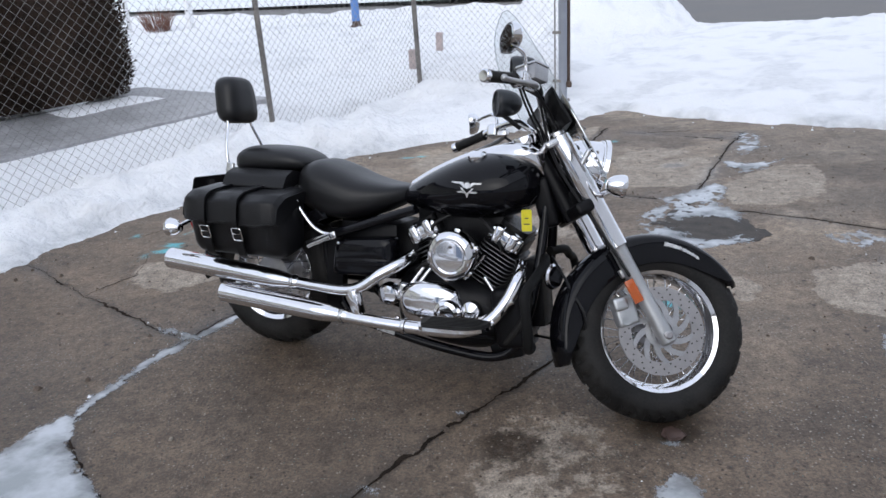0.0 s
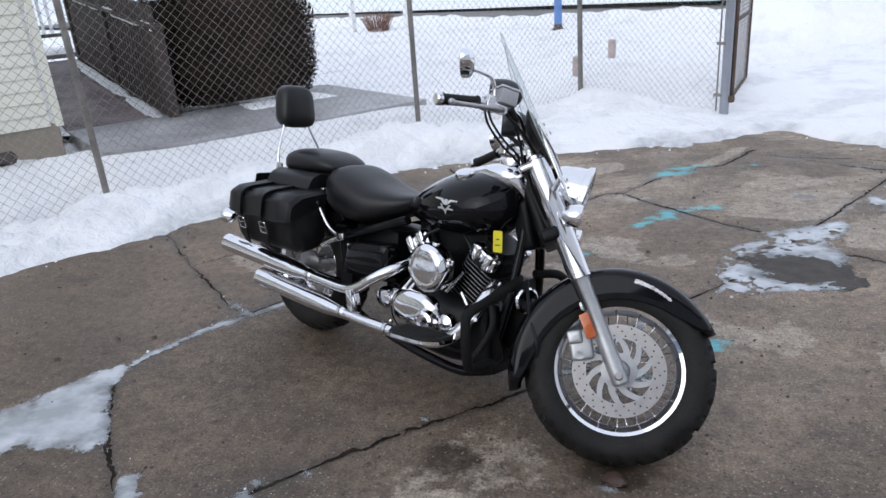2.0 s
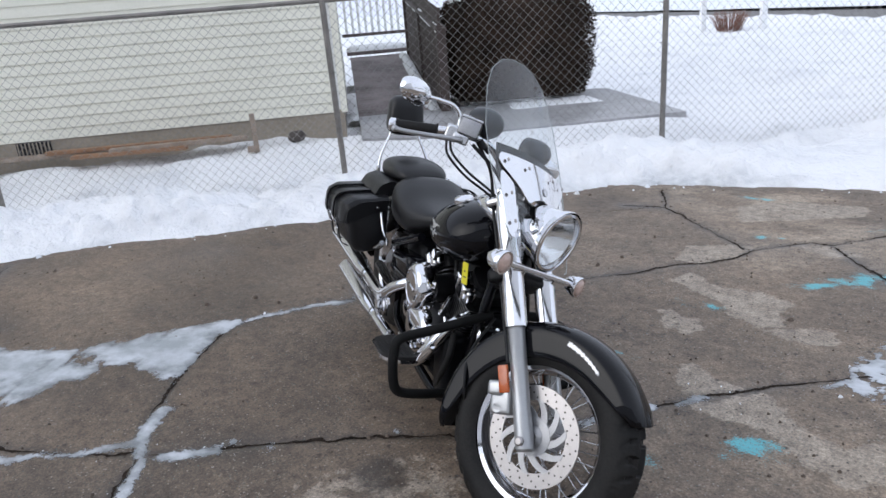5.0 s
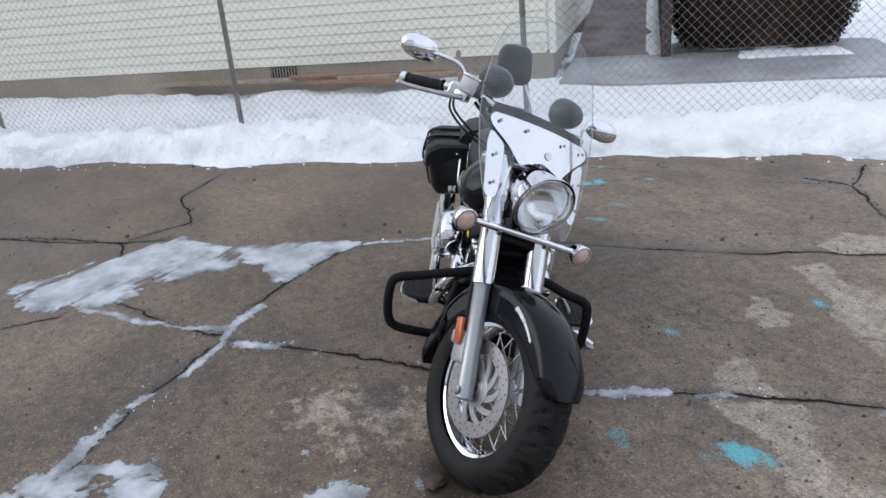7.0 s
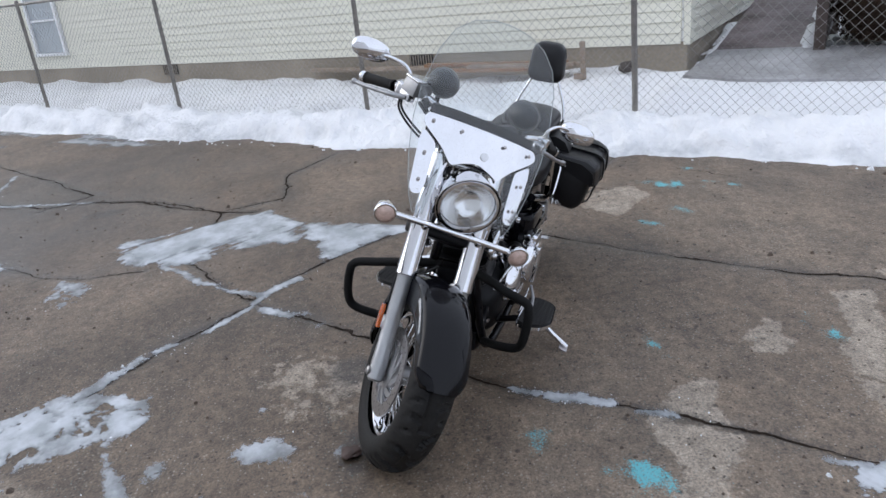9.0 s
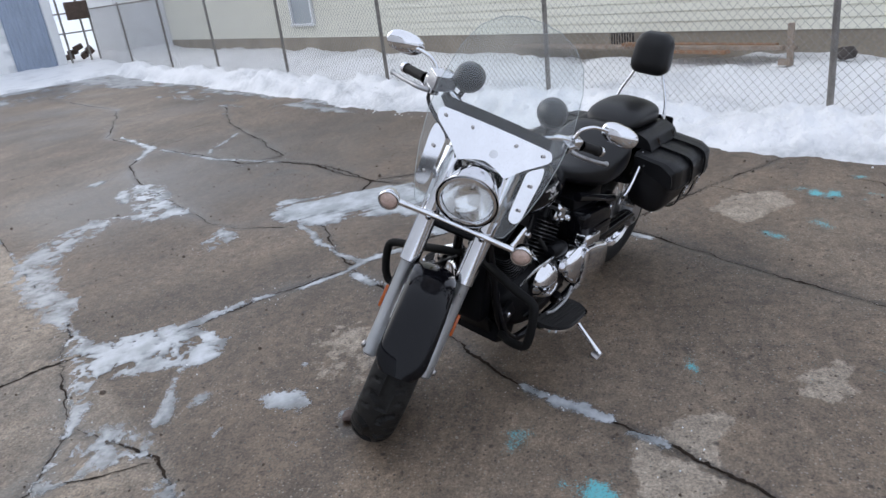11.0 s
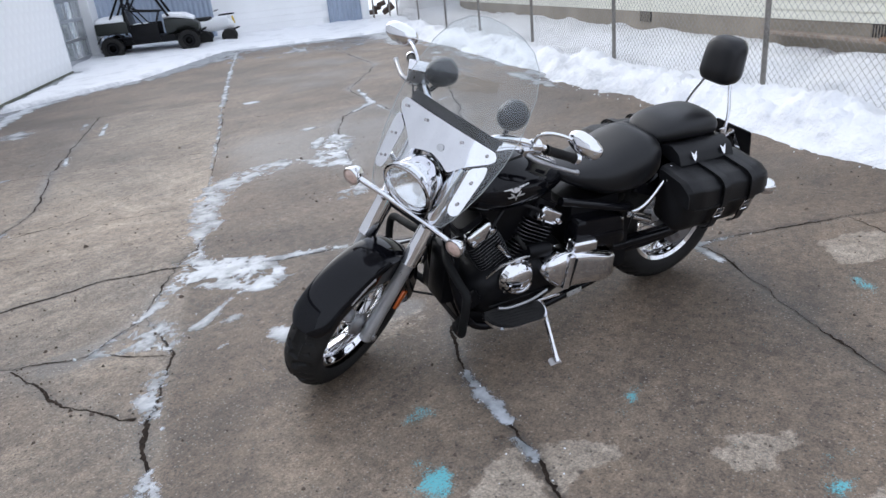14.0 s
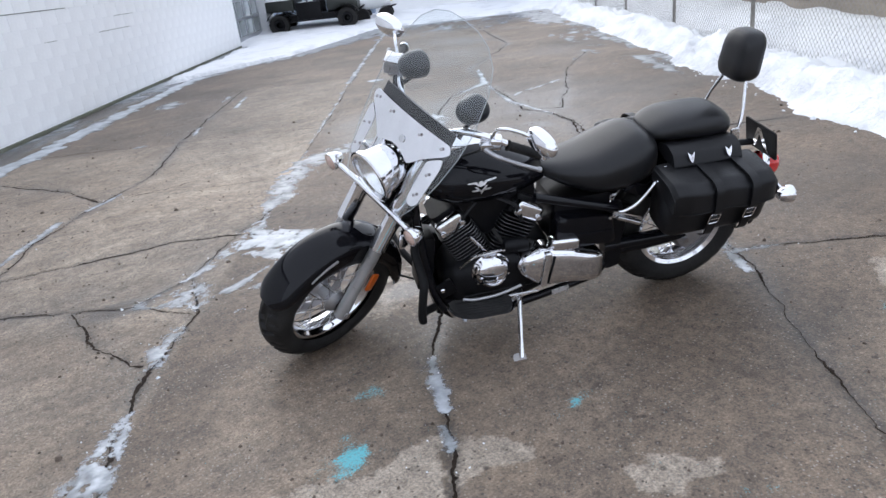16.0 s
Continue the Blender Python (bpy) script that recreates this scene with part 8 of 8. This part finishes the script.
core = []
for j in range(10):
    core.append([hedge_surface(2 * math.pi * i / 40, j / 9, -0.07) for i in range(40)])
part("core", loft(core, True, True), LEAF, hedge, "twiggy dark inside of the hedge")
rng = random.Random(5)
verts, faces = [], []
for i in range(26000):
    a, h = rng.random() * 2 * math.pi, rng.random()
    if i % 5 == 0:
        p = V(-8.42 + (rng.random() - 0.5) * 1.5, 3.86 + (rng.random() - 0.5) * 1.4, 1.55 + rng.random() * 0.06)
        if abs(p.x + 8.42) > 0.72 and abs(p.y - 3.86) > 0.65:
            continue
    else:
        p = hedge_surface(a, h, rng.uniform(-0.08, 0.035) + 0.03 * math.sin(a * 9 + h * 7))
    d = V(rng.gauss(0, 1), rng.gauss(0, 1), rng.gauss(0.4, 1)).normalized()
    s = d.orthogonal().normalized()
    s.rotate(Matrix.Rotation(rng.random() * 6.28, 3, d))
    L, W = rng.uniform(0.025, 0.055), rng.uniform(0.006, 0.014)
    b = len(verts)
    verts += [p, p + d * L * 0.5 + s * W, p + d * L, p + d * L * 0.5 - s * W]
    faces.append((b, b + 1, b + 2, b + 3))
leaves = new("leaves", array_mesh("leaves", verts, faces, LEAF))
leaves.parent = hedge
tagged(leaves, "small dark dormant leaves and twigs", kind="stuff")
drift("snow_under_hedge", -7.75, -7.05, 3.5, 4.7, lambda v: 0.295 + 0 * v, 405, "snow heaped at the foot of the hedge", 0.035)
drift("snow_on_hedge", -9.2, -7.7, 3.1, 4.6, lambda v: 1.58 + 0 * v, 406, "snow cap on top of the hedge", 0.06)

# ---------- white block workshop ----------
BLOCK = material("white_painted_block", (0.88, 0.885, 0.89), 0.65, 0, 0.06, 1.1, 40, bump=0.5, bscale=90, coords="Object")
MORTAR = material("painted_mortar_joint", (0.84, 0.85, 0.86), 0.8, 0, 0.1, 2, 60)
STAINED = material("stained_wall_foot", (0.13, 0.135, 0.1), 0.85, 0, 0.25, 3, 50, bump=0.4, bscale=60)
WV, WU0, WU1 = 3.9, -14.7, 8.0
shop = thing("workshop", "white painted concrete block workshop with a glazed door", "workshop", YARD)
part("wall", block((0.3, WU1 - WU0 - 0.02, 4.2), (WV + 0.16, (WU0 + WU1) / 2, 2.1), bevel=0.0), MORTAR, shop, "painted block wall")
part("footing", block((0.02, WU1 - WU0, 0.1), (WV + 0.003, (WU0 + WU1) / 2, 0.0), bevel=0.02), STAINED, shop, "dark stained foot of the wall")
part("end_wall", block((0.3, 0.3, 4.2), (WV + 0.155, WU0 + 0.149, 2.1), bevel=0.012), BLOCK, shop)
bb = block((0.03, 0.396, 0.196), bevel=0.0025)
block_me = bpy.data.meshes.new("block")
bb.to_mesh(block_me)
bb.free()
block_me.materials.append(BLOCK)
half_bb = block((0.03, 0.196, 0.196), bevel=0.0025)
half_me = bpy.data.meshes.new("block")
half_bb.to_mesh(half_me)
half_bb.free()
half_me.materials.append(BLOCK)
rng = random.Random(8)
for c in range(10):
    u = WU0 + (0.2 if c % 2 else 0.0)
    if c % 2:
        o = new("block", half_me)
        o.parent, o.location = shop, (WV + 0.0215 + rng.uniform(-0.0006, 0.0006), WU0 + 0.1, 0.18 + 0.2 * c)
    while u < -3.1:
        o = new("block", block_me)
        o.parent, o.location = shop, (WV + 0.0215 + rng.uniform(-0.0006, 0.0006), u + 0.2, 0.18 + 0.2 * c)
        u += 0.4
rest, rest_f = [], []


def add_box(verts, faces, lo, hi):
    b = len(verts)
    verts += [(x, y, z) for z in (lo[2], hi[2]) for x, y in ((lo[0], lo[1]), (hi[0], lo[1]), (hi[0], hi[1]), (lo[0], hi[1]))]
    faces += [(b, b + 3, b + 2, b + 1), (b + 4, b + 5, b + 6, b + 7)] + [(b + i, b + (i + 1) % 4, b + 4 + (i + 1) % 4, b + 4 + i) for i in range(4)]


for c in range(20):
    u = WU0 + (0.2 if c % 2 else 0.0)
    while u < WU1 - 0.2:
        if not (c < 10 and u < -3.1):
            add_box(rest, rest_f, (WV + 0.0065, u + 0.002, 0.082 + 0.2 * c), (WV + 0.03, u + 0.398, 0.278 + 0.2 * c))
        u += 0.4
for k in range(26):
    zj = 0.28 + 0.2 * rng.randrange(4, 13)
    part("joint_crack", block((0.006, rng.uniform(0.25, 1.3), rng.uniform(0.004, 0.009)), (WV + 0.0055, rng.uniform(-9.5, -2.0), zj + 0.0), bevel=0), STAINED, shop)
r = new("blocks", array_mesh("blocks", rest, rest_f, BLOCK))
r.parent = shop
tagged(r, "remaining painted blocks of the wall", kind="stuff")
part("roof", block((8.0, WU1 + 19.2, 0.25), (WV + 3.9, (WU1 - 19.2) / 2, 4.3), bevel=0.02), SHINGLE, shop)
ALU = material("dull_aluminium_frame", (0.5, 0.52, 0.55), 0.4, 0.7, 0.1, 4, 80)
door = part("overhead_door", block((0.08, 3.5, 0.12), (WV + 0.22, -16.45, 0.06), bevel=0.006), ALU, shop, "glazed aluminium overhead door")
for j in range(6):
    part("rail", block((0.06, 3.5, 0.08), (WV + 0.22, -16.45, 0.16 + 0.5 * j), bevel=0.006), ALU, door)
for k in range(5):
    part("stile", block((0.06, 0.08, 2.6), (WV + 0.22, -14.75 - 0.85 * k, 1.3), bevel=0.006), ALU, door)
for j in range(5):
    for k in range(4):
        part("pane", block((0.006, 0.76, 0.41), (WV + 0.23, -15.175 - 0.85 * k, 0.41 + 0.5 * j), bevel=0), PANE, door)
# flat black panel added behind the panes in place of an unlit interior
part("unlit_room_panel", block((0.05, 3.6, 3.0), (WV + 0.6, -16.45, 1.5), bevel=0), DARK, shop)
part("lintel", block((0.3, 3.6, 1.5), (WV + 0.16, -16.5, 3.45), bevel=0.0), BLOCK, shop)
part("pillar", block((0.5, 0.95, 4.2), (WV + 0.2, -18.72, 2.1), bevel=0.02), BLOCK, shop, "white painted pillar")
METAL = material("blue_grey_corrugated_steel", (0.34, 0.4, 0.5), 0.45, 0.3, 0.1, 2, 60)
FU = -20.0
far = thing("rear_building", "white block building with blue corrugated steel bays", "building", YARD)


def corrugated(v0, v1, z1):
    bm = bmesh.new()
    n = int((v1 - v0) / 0.0375)
    xs = [v0 + (v1 - v0) * k / n for k in range(n + 1)]
    off = [0.0, 0.028, 0.03, 0.002]
    loft([[V(x, FU + 0.02 + off[k % 4], z) for k, x in enumerate(xs)] for z in (0.0, z1)], False, False, bm)
    bmesh.ops.recalc_face_normals(bm, faces=bm.faces)
    bmesh.ops.solidify(bm, geom=list(bm.faces), thickness=0.003)
    return bm


part("wall", block((8.6, 0.3, 4.2), (-0.05, FU - 0.18, 2.1), bevel=0.0), MORTAR, far)
part("steel_bay", corrugated(0.62, 4.15, 4.2), METAL, far, "blue-grey corrugated steel cladding", angle=20)
part("steel_bay", corrugated(-4.1, -3.0, 4.2), METAL, far, "blue-grey corrugated steel cladding", angle=20)
bays, bays_f = [], []
for c in range(20):
    u = -3.0 + (0.2 if c % 2 else 0)
    while u < 0.6:
        add_box(bays, bays_f, (u + 0.001, FU - 0.03, 0.001 + 0.2 * c), (min(0.62, u + 0.399), FU + 0.03, 0.199 + 0.2 * c))
        u += 0.4
b = new("block_bay", array_mesh("block_bay", bays, bays_f, BLOCK))
b.parent = far
tagged(b, "white painted blocks", kind="stuff")
part("edge_trim", block((0.25, 0.3, 4.2), (-4.22, FU, 2.1), bevel=0.02), TRIM, far)
part("roof", block((9, 7, 0.25), (0, FU - 3.4, 4.3), bevel=0.02), SHINGLE, far)

# end of the fence: cross fence with a dark box, and a pale shed
shed = thing("garden_shed", "pale grey shed beyond the end of the fence", "shed", YARD)
part("wall", block((2.6, 3.4, 2.3), (-7.3, -21.2, 1.25), bevel=0.02), TRIM, shed)
part("roof", block((2.9, 3.8, 0.12), (-7.3, -21.2, 2.45), bevel=0.03), SHINGLE, shed)
part("eave", block((0.06, 3.5, 0.14), (-5.96, -21.2, 1.75), bevel=0.01), TRIM, shed)
cross = thing("cross_fence", "short rail fence closing the gap by the building", "fence", YARD)
for v in (-4.5, -5.05):
    post(-19.95, v, 0.0, 2.1, 0.03, cross)
for z in (1.05, 1.6, 2.05):
    part("rail", tube([V(-4.35, -19.95, z), V(-5.3, -19.95, z)], 0.02, 10), GALV, cross)
boxy = thing("meter_box", "dark metal box mounted on the end fence", "box", YARD)
part("case", block((0.62, 0.18, 0.5), (-5.0, -19.82, 1.65), bevel=0.02, segs=2), RUST, boxy)
part("door", block((0.54, 0.02, 0.42), (-5.0, -19.72, 1.65), bevel=0.006), RUST, boxy)
bricks = thing("debris_pile", "reddish debris half covered by snow", "debris", YARD)
for k in range(5):
    part("lump", block((0.28, 0.2, 0.16), (-4.6 - 0.16 * k, -20.7 - 0.1 * (k % 2), 0.35 + 0.12 * (k % 3)), (8 * k, 5 * k, 23 * k), 0.02), RUST, bricks)

# ---------- things near the road ----------
HAIR = material("brown_bush_twigs", (0.12, 0.05, 0.035), 0.8, 0, 0.4, 6, 60, tint=(0.2, 0.1, 0.07))
bush = thing("bare_bush", "bare reddish brown bush between white posts", "bush")
rng = random.Random(3)
bm = bmesh.new()
base = uv(13.0, -19.4, 0.1)
for k in range(150):
    a, r = rng.random() * 6.28, rng.random() ** 0.5
    q = base + V(0.28 * r * math.cos(a), 0.28 * r * math.sin(a), 0)
    e = base + V(0.62 * r * math.cos(a), 0.62 * r * math.sin(a), 0.55 + 0.35 * rng.random() * (1.2 - r))
    mid = (q + e) / 2 + V(rng.uniform(-.05, .05), rng.uniform(-.05, .05), 0.08)
    tube([q, mid, e], [0.009, 0.007, 0.003], 4, bm, False)
tw = part("twigs", bm, HAIR, bush, "tangle of bare twigs")
tagged(tw, kind="stuff")
for u, v in ((12.65, -20.35), (13.55, -18.55)):
    p = thing("white_post", "white painted timber post standing in snow", "post", YARD, "white posts")
    part("shaft", block((0.16, 0.16, 1.9), (v, u, 0.95), bevel=0.012), TRIM, p)
    part("base", block((0.24, 0.24, 0.2), (v, u, 0.12), bevel=0.012), TRIM, p)
PAINT = material("blue_paint", (0.1, 0.22, 0.5), 0.4, 0, 0.15, 6, 60)
bluep = thing("blue_post", "blue painted standpipe by the road", "post", YARD)
part("shaft", tube([V(-12.65, 14.2, 0.1), V(-12.65, 14.2, 1.6)], 0.1, 16), PAINT, bluep)
part("base", lathe([(0.16, 0), (0.16, 0.08), (0.11, 0.12), (0.1, 0.2)], (-12.65, 14.2, 0.1), (0, 0, 1), 16), RUST, bluep)
PINK = material("faded_pink_block", (0.5, 0.42, 0.4), 0.8, 0, 0.2, 8, 60)
for u, v, z in ((8.1, -5.75, 0.52), (7.15, -5.5, 0.42)):
    p = part("marker_block", block((0.09, 0.07, 0.24), bevel=0.01), PINK, None, "", YARD @ pose(v, u, z, 4, 3, 20))
    tagged(p, "faded pink block sticking out of the snow", "block", "blocks in the snow")

# ---------- utility vehicle ----------
UTV_GREEN = material("dark_green_utv_plastic", (0.008, 0.0105, 0.0075), 0.45, 0, 0.2, 6, 80)
YELLOWP = material("yellow_plastic", (0.6, 0.4, 0.03), 0.4, 0, 0.15)
utv = thing("utility_vehicle", "dark open utility vehicle with snow on bed and bonnet", "utility vehicle", YARD @ pose(2.33, -18.1, 0.0, 0, 0, 180))
# own axes: x forwards (towards the fence), y to its left
def U(name, bm, mat, label="", parent=None):
    return part(name, bm, mat, parent or utv, label)


for x in (-1.03, 1.03):
    for y in (-0.62, 0.62):
        w = U("wheel", lathe([(0.09, -0.1), (0.15, -0.11), (0.17, -0.09), (0.17, 0.09), (0.15, 0.11), (0.09, 0.1), (0.05, 0.06), (0.0, 0.06)], (x, y, 0.3), (0, 1, 0), 24), SATIN, "black steel wheel")
        t = bmesh.new()
        lathe([(0.17, -0.11), (0.24, -0.13), (0.285, -0.12), (0.3, -0.07), (0.3, 0.07), (0.285, 0.12), (0.24, 0.13), (0.17, 0.11), (0.17, -0.11)], (x, y, 0.3), (0, 1, 0), 28, t)
        for k in range(18):
            a = 2 * math.pi * k / 18
            for s in (-1, 1):
                block((0.03, 0.1, 0.03), bevel=0, bm=t, m=Matrix.Translation((x + 0.3 * math.cos(a + 0.1 * s), y + 0.06 * s, 0.3 + 0.3 * math.sin(a + 0.1 * s))) @ Matrix.Rotation(-a, 4, "Y"))
        U("tyre", t, RUBBER, "knobbly tyre", w)
U("chassis", block((2.5, 0.9, 0.2), (0, 0, 0.42), bevel=0.04, segs=2), SATIN)
U("cargo_bed", block((0.85, 1.25, 0.32), (-0.95, 0, 0.82), bevel=0.04, segs=2), UTV_GREEN, "dark cargo bed")
U("bed_snow", loft([[V(-0.95 + a * s, b * s * 1.25, z) for a, b in rounded([(-0.42, -0.48), (0.42, -0.48), (0.42, 0.48), (-0.42, 0.48)], 0.12, 4)] for s, z in ((1.0, 0.97), (1.0, 1.03), (0.9, 1.1), (0.5, 1.14))]), SNOW, "snow heaped on the cargo bed")
U("door_panel", block((0.75, 0.06, 0.5), (-0.1, 0.6, 0.62), bevel=0.03, segs=2), SATIN)
U("door_panel", block((0.75, 0.06, 0.5), (-0.1, -0.6, 0.62), bevel=0.03, segs=2), SATIN)
U("seat", block((0.45, 1.1, 0.2), (-0.3, 0, 0.72), bevel=0.05, segs=2), VINYL)
U("seat_back", block((0.12, 1.1, 0.5), (-0.52, 0, 1.0), (0, -12, 0), 0.05, 2), VINYL)
U("seat_snow", block((0.4, 0.9, 0.06), (-0.28, 0, 0.84), bevel=0.03, segs=2), SNOW)
U("bonnet", loft([section(x, w, t, b, 4, 0, 20) for x, w, t, b in ((0.45, 0.6, 0.95, 0.5), (0.75, 0.62, 0.98, 0.5), (1.2, 0.55, 0.88, 0.5), (1.36, 0.45, 0.75, 0.5))]), UTV_GREEN, "dark bonnet")
U("bonnet_snow", loft([section(x, w, t, b, 3, 0, 20) for x, w, t, b in ((0.42, 0.45, 1.06, 0.93), (0.6, 0.56, 1.1, 0.93), (1.0, 0.54, 1.06, 0.86), (1.25, 0.42, 0.94, 0.8))]), SNOW, "snow lying on the bonnet")
for y in (-0.58, 0.58):
    U("cage_bar", tube(smooth_path([V(-0.6, y, 0.6), V(-0.55, y * 0.95, 1.2), V(-0.48, y * 0.9, 1.85), V(-0.1, y * 0.9, 1.93), V(0.15, y * 0.92, 1.85), V(0.6, y, 1.0)], 5), 0.036, 10), SATIN, "black roll cage bar")
    U("cage_bar", tube([V(-0.5, y * 0.9, 1.82), V(-0.98, y * 0.95, 1.0)], 0.03, 8), SATIN)
    U("cage_bar", tube([V(-0.1, y * 0.9, 1.9), V(-0.52, y * 0.92, 1.3)], 0.026, 8), SATIN)
    U("head_guard", tube(smooth_path([V(-0.52, y * 0.92, 1.3), V(-0.3, y * 0.95, 1.22), V(0.42, y * 0.98, 1.15)], 4), 0.024, 8), SATIN)
    U("cage_bar", tube([V(-0.52, y * 0.9, 1.45), V(-0.1, y, 0.85)], 0.02, 8), SATIN)
    for x in (-1.03, 1.03):
        U("wing", loft([[V(x + 0.38 * math.cos(a), y * 1.0 + dy, 0.32 + 0.38 * math.sin(a)) for a in (radians(20 + 14 * k) for k in range(11))] for dy in (-0.16, 0.16)], False, False), SATIN)
for x, z in ((-0.48, 1.85), (0.15, 1.85)):
    U("cage_cross", tube([V(x, -0.52, z), V(x, 0.52, z)], 0.024, 10), SATIN)
U("steering_wheel", tube([V(0.22 + 0.06 * math.cos(a), 0.3 + 0.17 * math.sin(a), 1.02 + 0.15 * math.cos(a)) for a in (2 * math.pi * k / 20 for k in range(21))], 0.014, 8), SATIN)
U("bumper", tube(smooth_path([V(1.3, -0.4, 0.45), V(1.48, -0.35, 0.55), V(1.48, 0.35, 0.55), V(1.3, 0.4, 0.45)], 4), 0.025, 10), SATIN)
atv = thing("small_quad_bike", "small white quad bike parked beside the utility vehicle", "quad bike", YARD @ pose(0.62, -18.75, 0, 0, 0, 180))
for x in (-0.3, 0.42):
    for y in (-0.38, 0.38):
        part("wheel", lathe([(0.0, -0.06), (0.1, -0.07), (0.2, -0.09), (0.23, -0.05), (0.23, 0.05), (0.2, 0.09), (0.1, 0.07), (0.0, 0.06)], (x, y, 0.23), (0, 1, 0), 22), RUBBER, atv)
part("body", loft([section(x, w, t, b, 3, 0, 18) for x, w, t, b in ((-0.5, 0.2, 0.75, 0.5), (-0.2, 0.18, 0.72, 0.4), (0.15, 0.2, 0.85, 0.4), (0.45, 0.3, 0.8, 0.45), (0.6, 0.2, 0.65, 0.45))]), TRIM, atv, "white plastic bodywork")
part("front_rack", tube(smooth_path([V(0.2, -0.35, 0.85), V(0.6, -0.35, 0.86), V(0.62, 0.35, 0.86), V(0.2, 0.35, 0.85)], 4), 0.015, 8), SATIN, atv)
part("headlamp_panel", block((0.06, 0.2, 0.22), (0.6, 0.1, 0.68), (0, -10, 0), 0.03, 2), YELLOWP, atv, "yellow front panel")
part("handlebar", tube(smooth_path([V(0.1, -0.36, 0.98), V(0.2, -0.15, 1.0), V(0.2, 0.15, 1.0), V(0.1, 0.36, 0.98)], 4), 0.014, 8), SATIN, atv)
part("bumper", tube(smooth_path([V(0.5, -0.25, 0.4), V(0.72, -0.2, 0.45), V(0.72, 0.2, 0.45), V(0.5, 0.25, 0.4)], 4), 0.02, 8), SATIN, atv)
part("saddle", block((0.5, 0.26, 0.12), (-0.25, 0, 0.78), bevel=0.05, segs=2), VINYL, atv)
CLUMP = material("frozen_brown_dirt", (0.06, 0.035, 0.028), 0.6, 0, 0.4, 30, 160, bump=0.5, bscale=90)
rock((0.715, 1.905, 0.0), 0.035, "flat broken brown stone beside the front tyre", 77, CLUMP, 0.35)
